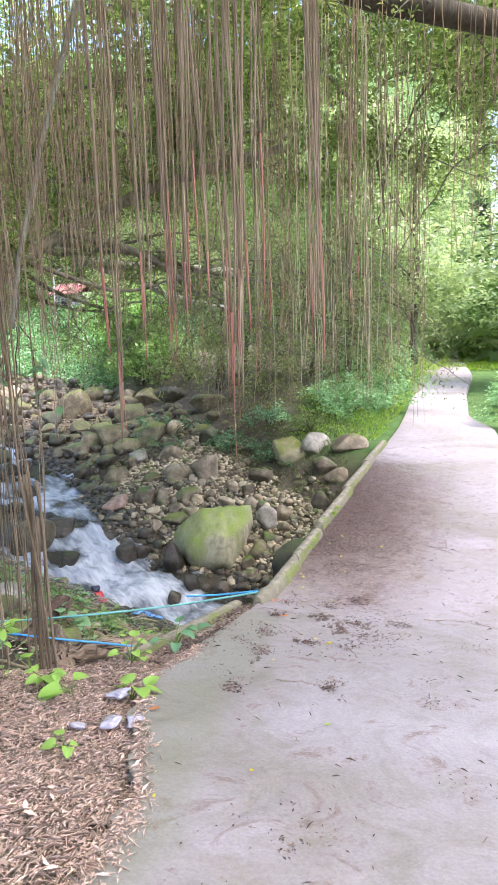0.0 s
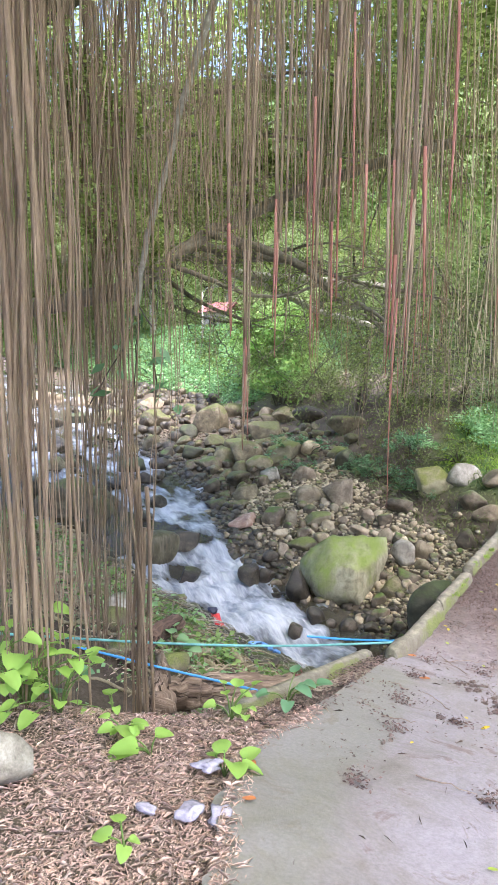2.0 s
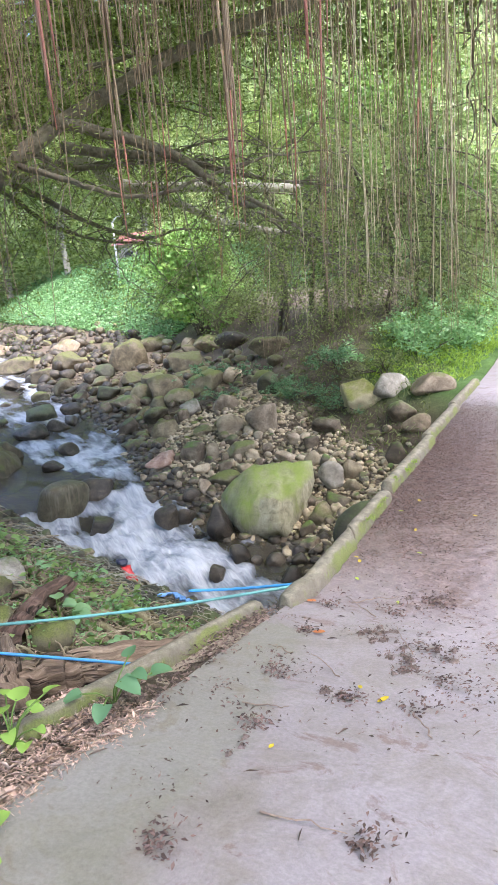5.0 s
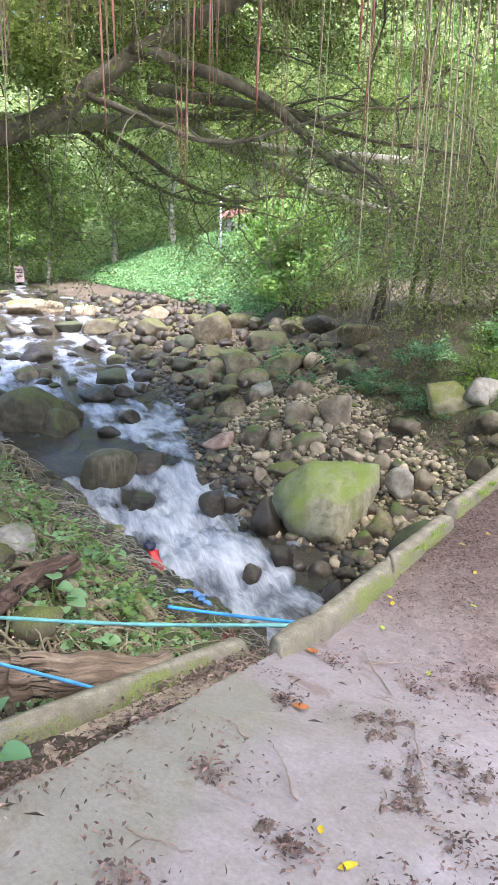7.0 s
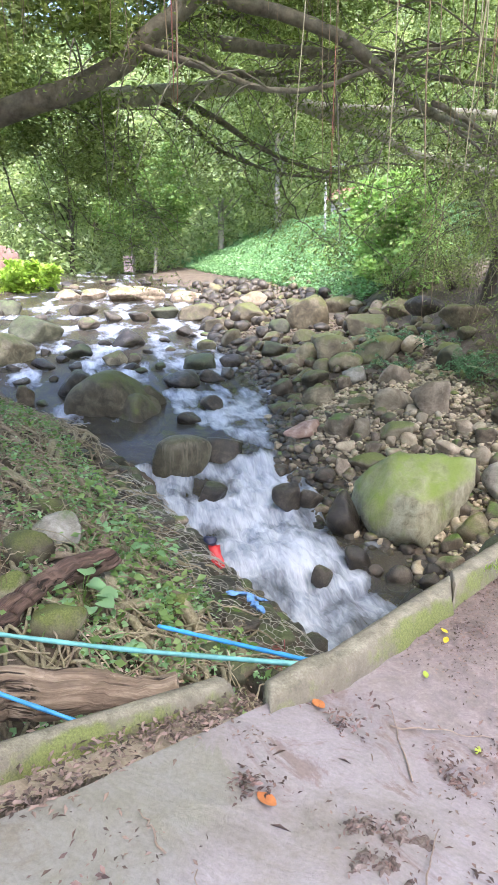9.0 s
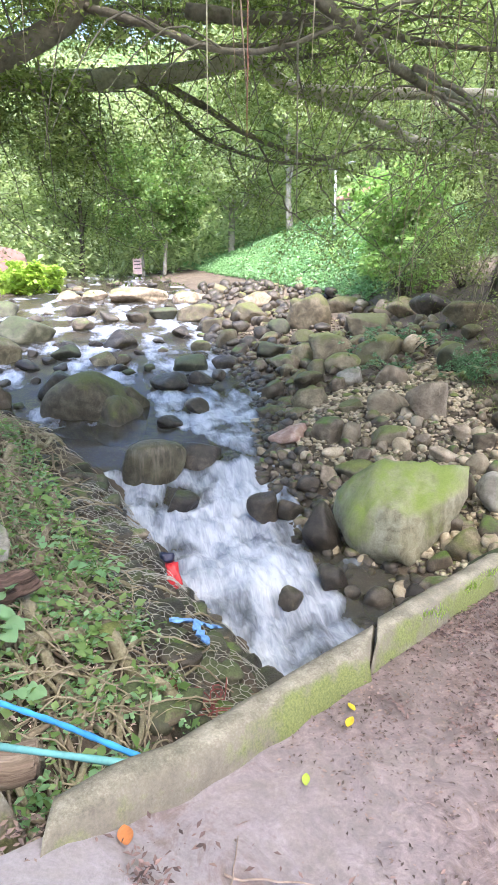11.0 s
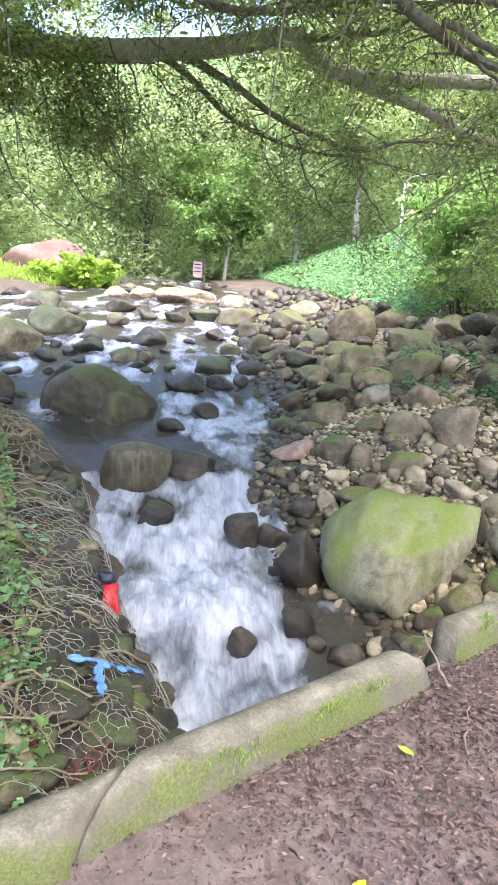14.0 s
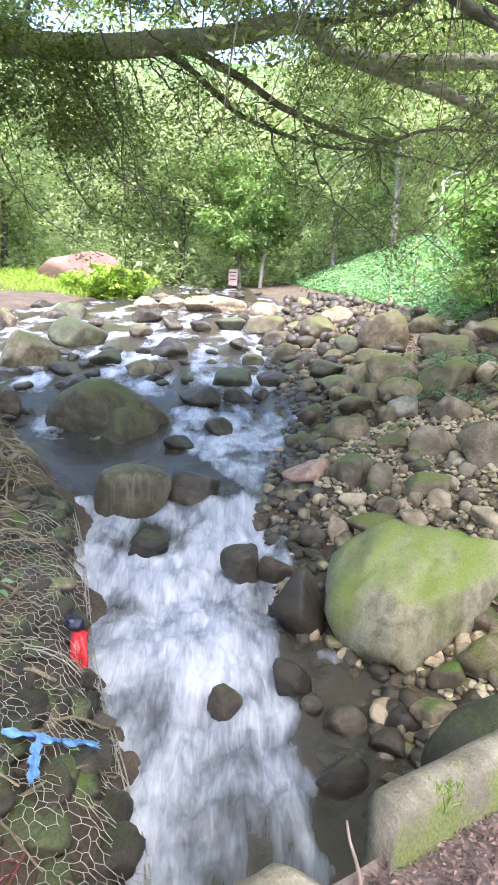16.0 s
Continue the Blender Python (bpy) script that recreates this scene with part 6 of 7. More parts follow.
for k, (x, y, w, d_) in enumerate(((-1.15, 5.75, 0.08, 0.2), (-1.0, 5.3, 0.07, 0.26), (-1.05, 4.95, 0.06, 0.2), (-1.5, 6.35, 0.07, 0.07), (-1.95, 6.25, 0.05, 0.1), (-1.75, 5.0, 0.05, 0.08), (-1.6, 4.45, 0.05, 0.1), (-0.7, 5.9, 0.06, 0.12), (-1.3, 6.7, 0.1, 0.16), (-1.35, 4.9, 0.04, 0.05), (-1.9, 5.7, 0.05, 0.06), (-0.95, 3.9, 0.05, 0.06), (-1.5, 3.6, 0.06, 0.06))):
    leaf_clot(x, y, w, d_, k + 1)


def mud_patch(outline, seed):
    """A thin ragged skin of trodden mud and rotted leaf on the concrete: (x, y, radius) lobes."""
    rng = np.random.RandomState(seed)
    soup, C = Soup(), []
    for x, y, r in outline:
        n, m = 18, 4
        ang = np.arange(n) * 2 * np.pi / n
        rag_ = r * (0.25 + 0.8 * rng.rand(n))
        V = [(x, y, float(road_level(y)) + 0.01)]
        for j in range(1, m + 1):
            f = j / m
            for a, q in zip(ang, rag_):
                px, py = x + 0.75 * q * f * math.cos(a), y + 1.2 * q * f * math.sin(a)
                V.append((px, py, float(road_level(py)) + (0.009 * (1 - f ** 2) + rng.uniform(0, 0.006) if j < m else -0.012)))
        F = [[0, 1 + k, 1 + (k + 1) % n] for k in range(n)]
        F += [[1 + j * n + k, 1 + (j + 1) * n + k, 1 + (j + 1) * n + (k + 1) % n, 1 + j * n + (k + 1) % n] for j in range(m - 1) for k in range(n)]
        soup.add(V, F)
        c = rng.normal(0, 0.6, (int(420 * r), 2)) * (0.75 * r, 1.2 * r) + (x, y)
        C += [(a, b, float(road_level(b)) + rng.uniform(0.006, 0.03)) for a, b in c]
    th = thing("mud_patch", "dark patch of mud and rotted leaves trodden onto the concrete", "mud", group="mud patches")
    tagged(part("mud", soup.mesh("mud"), M_MUD, th), kind="stuff")
    tagged(part("leaf_litter", leaf_mesh("leaf_litter", np.array(C), rng.uniform(0.006, 0.024, len(C)), rng, 0.25, 0, 0.35, 0.3), M_DECKLEAF, th), kind="stuff")


M_MUD = earthy("trodden_mud", (0.1, 0.072, 0.06), (0.19, 0.145, 0.13), (0.3, 0.24, 0.225), 14, 90, 0.9, 1.0, 0.02, vary=0)
rng = np.random.RandomState(15)
for seed, spots in enumerate((((-1.5, 5.9, 9), (-1.36, 5.82, 7), (-1.27, 5.55, 9), (-1.22, 5.36, 8)), ((-1.08, 5.78, 4),), ((-1.48, 6.62, 6), (-1.3, 6.75, 7)), ((-1.46, 4.95, 3), (-1.55, 4.36, 3)))):
    mud_patch([(x + rng.normal(0, 0.06), y + rng.normal(0, 0.07), rng.uniform(0.02, 0.06)) for x, y, n in spots for _ in range(n)], seed + 1)

# ---- trees ----
def limb(soup, pts, r0, r1, n=24, shake=0.0, rng=None, sides=10):
    P = curve_points(pts, n)
    if shake:
        P = wobble(P, shake, rng)
    soup.add(*tube(P, np.linspace(r0, r1, n), sides))
    return P


def twigs(soup, P, count, length, radius, rng, droop=0.4, spread_=1.0):
    """Thin side shoots from a limb, each bending down; returns their tips."""
    tips = []
    for _ in range(count):
        p = P[rng.randint(len(P) // 4, len(P))]
        d = rng.normal(0, 1, 3) * (1, 1, 0.4) * spread_
        d /= np.linalg.norm(d) + 1e-9
        L = length * rng.uniform(0.5, 1.2)
        pts = [p, p + d * L * 0.4 + (0, 0, 0.05 * L), p + d * L * 0.75 - (0, 0, droop * L * 0.4), p + d * L - (0, 0, droop * L)]
        Q = curve_points(pts, 8)
        soup.add(*tube(Q, np.linspace(radius, radius * 0.25, 8), 4, False))
        tips += list(Q[3:])
    return tips


def part_branch(name, tree, pts, r0, r1, material, shake, rng, n=26, sides=12):
    soup = Soup()
    P = limb(soup, pts, r0, r1, n, shake, rng, sides)
    part(name, soup.mesh(name), material, tree)
    return P


def banyan():
    rng = np.random.RandomState(31)
    tree = thing("banyan_tree", "spreading banyan with grey limbs and long hanging aerial roots", "tree")
    trunk = Soup()
    limb(trunk, [(-13.6, 6.4, -2.6), (-13.3, 6.6, -0.5), (-13.2, 6.9, 1.8), (-13.0, 7.2, 3.2)], 0.85, 0.6, 20, 0.1, rng, 18)
    for k in range(9):
        a = k * 0.7
        limb(trunk, [(-13.6 + 1.4 * math.cos(a), 6.4 + 1.4 * math.sin(a), -2.7), (-13.5 + 0.75 * math.cos(a), 6.5 + 0.75 * math.sin(a), -1.9), (-13.3 + 0.5 * math.cos(a), 6.7 + 0.5 * math.sin(a), 0.6)], 0.16, 0.2, 14, 0.05, rng, 8)
    part("trunk", trunk.mesh("trunk"), M_BARK, tree)
    limbs = []
    B = lambda pts, r0, r1, shake=0.05, mat=M_BARK: limbs.append(part_branch("limb", tree, pts, r0, r1, mat, shake, rng))
    # the long grey limb over the stream and its forks
    B([(-13.0, 7.2, 3.1), (-12.6, 9.6, 3.05), (-11.74, 11.65, 3.09), (-11.28, 12.66, 3.24), (-10.86, 13.39, 3.35), (-10.18, 14.33, 3.55), (-9.96, 14.82, 3.18), (-9.44, 15.48, 3.07), (-8.39, 16.49, 3.02), (-6.8, 17.9, 2.9)], 0.21, 0.1, 0.02)
    B([(-11.2, 12.9, 3.2), (-10.75, 13.6, 2.8), (-10.35, 14.3, 2.36), (-9.55, 15.35, 1.95), (-8.95, 15.9, 2.12), (-8.0, 16.8, 2.0)], 0.075, 0.012, 0.02, M_SHADED_BARK)
    B([(-11.4, 12.5, 3.15), (-11.1, 12.9, 2.87), (-10.9, 13.75, 2.31), (-10.36, 14.79, 1.98), (-9.63, 15.68, 1.88), (-8.9, 16.6, 1.6)], 0.06, 0.01, 0.02, M_SHADED_BARK)
    B([(-10.0, 14.7, 3.25), (-9.7, 15.3, 3.0), (-9.0, 16.1, 2.65), (-8.4, 16.8, 2.25), (-7.2, 17.9, 1.9)], 0.11, 0.07, 0.02)
    B([(-10.2, 14.3, 3.5), (-9.0, 14.9, 3.55), (-7.6, 15.2, 3.7), (-6.2, 15.6, 3.4)], 0.06, 0.01, 0.08, M_SHADED_BARK)
    # upper limbs that cross overhead, their shade put into darker bark
    B([(-13.0, 7.2, 3.1), (-10.2, 7.5, 1.85), (-8.1, 8.45, 2.0), (-7.6, 9.1, 2.35), (-7.3, 9.45, 2.65), (-6.7, 9.95, 3.15), (-5.4, 10.8, 3.9), (-3.6, 11.8, 4.5)], 0.16, 0.08, 0.05, M_SHADED_BARK)
    B([(-6.9, 9.7, 3.1), (-5.9, 10.6, 2.75), (-5.3, 11.5, 2.2), (-5.6, 12.84, 2.09), (-6.06, 14.36, 2.24), (-6.5, 16.0, 2.1), (-6.6, 17.4, 1.5)], 0.085, 0.02, 0.08, M_SHADED_BARK)
    B([(-7.3, 9.4, 2.6), (-6.6, 9.66, 2.3), (-6.2, 10.3, 2.12), (-5.7, 10.95, 2.28), (-5.0, 11.7, 2.6), (-4.4, 12.6, 2.7)], 0.045, 0.012, 0.08, M_SHADED_BARK)
    B([(-5.4, 12.2, 2.1), (-5.0, 13.2, 1.7), (-4.9, 14.4, 1.2), (-4.3, 15.6, 0.6)], 0.04, 0.008, 0.06, M_SHADED_BARK)
    B([(-9.6, 11.2, 3.4), (-9.19, 11.6, 3.31), (-8.9, 12.08, 3.07), (-8.3, 12.74, 3.06), (-7.69, 13.27, 3.16), (-6.5, 14.2, 3.1)], 0.09, 0.012, 0.06, M_SHADED_BARK)
    B([(-13.0, 7.2, 3.1), (-9.0, 6.5, 4.6), (-5.6, 6.9, 5.6), (-3.12, 7.64, 5.6), (-2.17, 8.07, 5.35), (-1.2, 8.4, 5.03), (0.6, 8.8, 4.6), (3.0, 9.2, 4.2)], 0.26, 0.1, 0.03, M_DARKBARK)
    B([(-13.0, 7.2, 3.2), (-9.5, 4.6, 4.4), (-6.0, 3.6, 5.0), (-2.5, 3.4, 4.9), (0.5, 3.0, 5.2)], 0.28, 0.1, 0.08, M_DARKBARK)
    B([(-13.0, 7.2, 3.2), (-11.5, 9.5, 5.0), (-9.0, 11.8, 6.2), (-6.0, 14.0, 6.4)], 0.3, 0.1, 0.1, M_DARKBARK)
    B([(-8.3, 11.4, 3.2), (-7.4, 12.0, 3.0), (-6.3, 12.6, 2.75), (-5.5, 13.0, 2.5), (-4.0, 13.6, 2.2)], 0.1, 0.012, 0.06, M_SHADED_BARK)
    shoots = Soup()
    tips = []
    for k, P in enumerate(limbs):
        tips += twigs(shoots, P, 24, 1.5, 0.013, rng, 0.5)
    # long thin drooping boughs before the far bank
    for a, b, c in (((-11.3, 11.0, 3.0), (-11.0, 11.6, 1.6), (-10.2, 12.2, 0.5)), ((-12.4, 10.8, 3.0), (-13.0, 11.8, 1.3), (-12.2, 12.8, 0.45)), ((-12.0, 11.2, 3.1), (-12.6, 12.3, 1.6), (-11.6, 13.6, 1.0)),
                    ((-10.2, 14.4, 2.2), (-10.0, 15.0, 1.2), (-9.2, 15.7, 0.2)), ((-10.6, 13.9, 2.3), (-10.9, 14.6, 1.5), (-10.3, 15.3, 1.1)), ((-9.6, 15.5, 1.9), (-9.6, 16.0, 1.1), (-8.8, 16.8, 0.1)), ((-13.4, 10.4, 2.6), (-14.2, 11.2, 1.2), (-13.6, 12.4, 0.2)),
                    ((-8.6, 16.2, 2.6), (-8.0, 16.8, 1.2), (-7.4, 17.3, -0.2)), ((-7.6, 16.9, 2.4), (-7.2, 17.4, 1.0), (-6.4, 17.8, -0.6)), ((-7.9, 17.2, 2.0), (-7.3, 17.9, 0.9), (-7.0, 18.4, -0.5)), ((-5.3, 12.4, 1.9), (-4.8, 13.4, 1.2), (-4.2, 14.4, 0.2)), ((-5.0, 12.2, 1.8), (-4.6, 13.2, 1.5), (-3.4, 14.2, 1.0))):
        P = limb(shoots, [a, b, c], 0.022, 0.006, 20, 0.12, rng, 5)
        tips += twigs(shoots, P, 12, 0.9, 0.007, rng, 0.6)
    for k in range(18):
        a = np.array((rng.uniform(-13.6, -10.6), rng.uniform(9.6, 12.4), rng.uniform(2.9, 3.4)))
        c = a + (rng.normal(0.2, 0.7), rng.uniform(0.4, 1.8), -rng.uniform(1.2, 2.7))
        P = limb(shoots, [a, (a + c) / 2 + (rng.normal(0, 0.2), 0.1, 0.35), c], 0.016, 0.004, 18, 0.12, rng, 5)
        tips += twigs(shoots, P, 10, 0.8, 0.005, rng, 0.6)
    tagged(part("twig_work", shoots.mesh("twig_work"), M_SHADED_BARK, tree), kind="stuff")
    tips = np.array(tips)
    n = 36000
    i = rng.randint(0, len(tips), n // 6)
    C = np.repeat(tips[i], 6, 0) + rng.normal(0, 0.16, (len(i) * 6, 3)) * (1, 1, 0.6)
    part("foliage", leaf_mesh("foliage", C, rng.uniform(0.05, 0.1, len(C)), rng, 0.5, 0.3, 0.42), M_BANYAN, tree, "small glossy dark green leaves")
    # high crown, in boughs with gaps, carried on behind the camera for shade
    cen, rad = [], []
    while len(cen) < 120:
        s, T, z = rng.uniform(-13, 11), rng.uniform(-9, 7), rng.uniform(3.6, 8.5)
        x, y = from_stream(s, T)
        if y < -3 or x > 6:
            continue
        if z > 5.6 and s > 4 or s > 1.5 and rng.rand() < 0.6:
            continue
        if z < 4.2 and (y < 7 or x > -3):
            continue
        cen.append((x, y, z))
        rad.append(rng.uniform(0.5, 1.3, 3) * (1, 1, 0.45))
    for _ in range(18):
        s, T, z = rng.uniform(3, 13), rng.uniform(-6, 6), rng.uniform(3.5, 5.2)
        cen.append((*from_stream(s, T), z))
        rad.append(rng.uniform(0.4, 1.0, 3) * (1, 1, 0.4))
    for _ in range(16):
        cen.append((-12.0 + rng.normal(0, 0.7), 10.2 + rng.normal(0, 0.8), 2.9 + rng.normal(0, 0.6)))
        rad.append(rng.uniform(0.4, 0.8, 3) * (1, 1, 0.6))
    # leaves about the low limb over the near bank
    low = curve_points([(-11.8, 7.8, 2.5), (-9.5, 8.4, 2.1), (-7.9, 8.7, 2.2), (-6.7, 9.9, 3.1), (-5.2, 10.9, 3.9)], 30)
    for _ in range(26):
        c = low[rng.randint(30)] + rng.normal(0, 1, 3) * (0.5, 0.5, 0.3) + (0, 0, 0.75)
        cen.append(c)
        rad.append(rng.uniform(0.3, 0.7, 3) * (1, 1, 0.6))
    for _ in range(34):
        cen.append((rng.uniform(-10, -5.5), rng.uniform(3.5, 6.5), rng.uniform(2.6, 5.6)))
        rad.append(rng.uniform(0.4, 0.9, 3) * (1, 1, 0.6))
    for _ in range(34):
        cen.append((rng.uniform(-13.5, -7.5), rng.uniform(5, 8.3), rng.uniform(2.4, 6.5)))
        rad.append(rng.uniform(0.5, 1.1, 3) * (1, 1, 0.6))
    C = clumps(165000, rng, np.array(cen), np.array(rad), 14)
    part("crown", leaf_mesh("crown", C, rng.uniform(0.06, 0.12, len(C)), rng, 0.5, 0.2, 0.45), M_BANYAN, tree, "dense dark green crown with gaps of sky")
    return tree


BANYAN = banyan()


def shade_crown():
    """Extra storey added over the banyan, mostly out of view, to shade stream and road."""
    rng = np.random.RandomState(36)
    cen, rad = [], []
    for _ in range(150):
        s, T, z = rng.uniform(-17, 3), rng.uniform(-14, 7), rng.uniform(6.0, 10.5)
        cen.append((*from_stream(s, T), z))
        rad.append(rng.uniform(0.9, 2.0, 3) * (1, 1, 0.4))
    C = clumps(36000, rng, np.array(cen), np.array(rad), 10)
    part("unseen_shade_crown", leaf_mesh("unseen_shade_crown", C, rng.uniform(0.16, 0.3, len(C)), rng, 0.45, 0.1, 0.5), M_BANYAN, BANYAN)


def back_crown():
    """The boughs of the banyan that hang far over the bridge and the thicket."""
    rng = np.random.RandomState(38)
    cen, rad = [], []
    for _ in range(26):
        cen.append((rng.uniform(-5.0, 3.5), rng.uniform(12.5, 19), rng.uniform(5.0, 9)))
        rad.append(rng.uniform(0.6, 1.4, 3) * (1, 1, 0.6))
    for _ in range(30):
        cen.append((rng.uniform(-15, -8), rng.uniform(8, 13), rng.uniform(4.6, 9)))
        rad.append(rng.uniform(0.7, 1.4, 3) * (1, 1, 0.6))
    for _ in range(46):
        cen.append((rng.uniform(-7.5, 0.5), rng.uniform(9.5, 15.5), rng.uniform(4.4, 7.6)))
        rad.append(rng.uniform(0.6, 1.2, 3) * (1, 1, 0.55))
    for _ in range(16):
        cen.append((rng.uniform(-3.5, 3.5), rng.uniform(17, 27), rng.uniform(5.5, 9)))
        rad.append(rng.uniform(0.8, 1.6, 3) * (1, 1, 0.5))
    C = clumps(70000, rng, np.array(cen), np.array(rad), 12)
    part("back_crown", leaf_mesh("back_crown", C, rng.uniform(0.09, 0.17, len(C)), rng, 0.5, 0.2, 0.45), M_BANYAN, BANYAN)
    soup = Soup()
    for k in range(26):
        a = np.array((rng.uniform(-7, 2), rng.uniform(10.5, 14), rng.uniform(4.5, 6.5)))
        b = a + (rng.normal(0, 2.2), rng.uniform(1.5, 4), rng.uniform(-2.2, 0.6))
        P = limb(soup, [a, (a + b) / 2 + (0, 0, rng.uniform(0.2, 0.8)), b], 0.035, 0.01, 18, 0.2, rng, 6)
        twigs(soup, P, 10, 1.4, 0.008, rng, 0.6)
    tagged(part("bough_work", soup.mesh("bough_work"), M_SHADED_BARK, BANYAN), kind="stuff")


def over_crown():
    """Leafy boughs of the banyan over the stream and the rubble bank."""
    rng = np.random.RandomState(39)
    cen, rad = [], []
    soup = Soup()
    for k in range(40):
        a = np.array((rng.uniform(-12.5, -7), rng.uniform(8.5, 13.5), rng.uniform(4.2, 5.6)))
        d = np.array((rng.normal(0.35, 0.5), rng.uniform(0.5, 1.0), rng.normal(0.02, 0.12)))
        b = a + d * rng.uniform(2.5, 5.0)
        P = limb(soup, [a, (a + b) / 2 + (0, 0, rng.uniform(0.1, 0.5)), b], 0.045, 0.012, 18, 0.15, rng, 6)
        twigs(soup, P, 8, 1.1, 0.008, rng, 0.5)
        for _ in range(4):
            c = P[rng.randint(4, 18)] + rng.normal(0, 0.3, 3)
            c[2] = max(c[2], 4.2)
            cen.append(c)
            rad.append(rng.uniform(0.5, 1.05, 3) * (1, 1, 0.5))
    far_limb = curve_points([(-12.6, 9.6, 3.05), (-11.28, 12.66, 3.24), (-10.18, 14.33, 3.55), (-8.39, 16.49, 3.02), (-6.8, 17.9, 2.9)], 40)
    for _ in range(46):
        u = rng.uniform(0.6, 3.2)
        cen.append(far_limb[rng.randint(40)] + (-0.85 * u, 0.53 * u, 0.55 + 0.36 * u + abs(rng.normal(0, 0.3))))
        rad.append(rng.uniform(0.4, 0.8, 3) * (1, 1, 0.45))
    C = clumps(62000, rng, np.array(cen), np.array(rad), 12)
    part("over_crown", leaf_mesh("over_crown", C, rng.uniform(0.06, 0.12, len(C)), rng, 0.5, 0.2, 0.42), M_BANYAN, BANYAN)
    tagged(part("bough_work", soup.mesh("bough_work"), M_SHADED_BARK, BANYAN), kind="stuff")


over_crown()
shade_crown()
back_crown()


def aerial_roots():
    rng = np.random.RandomState(44)

    def root(x, y, top, tip, r, red=0.0, bend=0.05):
        n = 22
        z = np.linspace(top, tip, n)
        P = np.column_stack((x + 0 * z, y + 0 * z, z))
        P = P + np.column_stack((bend * np.sin(z * 0.9 + rng.uniform(0, 6)) + 0.3 * bend * np.sin(z * 3.1 + rng.uniform(0, 6)), bend * np.cos(z * 0.8 + rng.uniform(0, 6)), 0 * z))
        R = np.full(n, r) * np.linspace(1.1, 0.75, n)
        R[-2:] *= (0.7, 0.3)
        return P, R

    # single thick roots
    for x, y, tip, r, red in ((-1.12, 2.9, 1.0, 0.012, 0.5), (-1.2, 2.96, 1.15, 0.016, 0.6), (-1.05, 2.98, 1.4, 0.014, 0.8), (-1.16, 3.05, 0.7, 0.007, 0.2), (-1.28, 2.85, 1.5, 0.012, 0.7),
                              (-0.95, 3.6, 1.25, 0.017, 0.9), (-2.25, 5.9, 1.2, 0.02, 0.6), (-2.35, 6.9, 1.25, 0.018, 0.5), (-1.16, 4.5, 1.3, 0.014, 0.9), (-1.75, 5.0, 1.0, 0.01, 0.4), (-2.0, 3.6, 1.2, 0.018, 0.5),
                              (-2.3, 3.7, 1.3, 0.018, 0.6), (-1.9, 4.1, 1.35, 0.015, 0.8), (-2.6, 4.3, 0.6, 0.018, 0.4), (-1.6, 3.2, 1.5, 0.015, 0.8), (-2.8, 5.6, 1.1, 0.014, 0.5), (-3.3, 6.6, 1.0, 0.012, 0.4), (-1.3, 6.5, 1.4, 0.014, 0.4),
                              (-3.7, 8.2, 0.75, 0.009, 0.6), (-2.55, 8.2, 1.15, 0.009, 0.5), (-3.0, 6.4, 1.35, 0.012, 0.5)):
        top = rng.uniform(4.6, 5.4)
        for j in range(rng.randint(3, 6)):
            P, R = root(x + rng.normal(0, 0.02), y + rng.normal(0, 0.02), top, tip + abs(rng.normal(0, 0.3)) * (j > 0), r * rng.uniform(0.3, 0.55), bend=0.03)
            cut = int(22 * (1 - 0.3 * red * (0.4 + 0.6 * rng.rand())))
            ob = part("aerial_root", mesh_of("aerial_root", *tube(P[:cut], R[:cut], 6)), M_ROOT, BANYAN)
            if j < 2:
                part("root_tip", mesh_of("root_tip", *tube(P[cut - 1:], R[cut - 1:] * 1.02, 6)), M_ROOTTIP, ob, "fresh red growing tip")
            else:
                part("root_tip", mesh_of("root_tip", *tube(P[cut - 1:], R[cut - 1:] * 1.02, 6)), M_ROOT, ob)
    pale = barky("pale_aerial_root", (0.36, 0.3, 0.19), (0.66, 0.58, 0.4), (30, 30, 1.5))
    for k in range(46):
        x, y = rng.uniform(-2.3, -0.9), rng.uniform(6.2, 7.9)
        P, R = root(x, y, rng.uniform(3.6, 4.6), rng.uniform(0.4, 1.25) + 0.35 * max(0, y - 7), rng.uniform(0.0022, 0.0048), bend=rng.uniform(0.02, 0.07))
        part("aerial_root", mesh_of("aerial_root", *tube(P, R, 5)), M_ROOT if k % 4 == 0 else pale, BANYAN)
    # columns of roots that have reached the ground
    for cx, cy, k, w in ((-3.95, 4.78, 10, 0.09), (-3.45, 3.2, 60, 0.22), (-4.1, 2.9, 50, 0.35), (-5.7, 6.2, 38, 0.15)):
        for _ in range(k):
            x, y = cx + rng.normal(0, w), cy + rng.normal(0, w)
            P, R = root(x, y, 5.0, gl(x, y) - 0.05, 0.003 + 0.015 * rng.rand() ** 2.5, bend=0.06)
            part("pillar_root", mesh_of("pillar_root", *tube(P, R, 7)), M_PILLAR if k < 50 else M_ROOT, BANYAN)
    for j in range(6):
        x, y = -3.95 + rng.normal(0, 0.03), 4.78 + rng.normal(0, 0.03)
        P, R = root(x, y, rng.uniform(-0.7, 0.3), gl(x, y) - 0.05, rng.uniform(0.008, 0.02), bend=0.05)
        part("pillar_root", mesh_of("pillar_root", *tube(P, R, 8)), M_PILLAR, BANYAN)
    # the fine curtain
    soup = Soup()
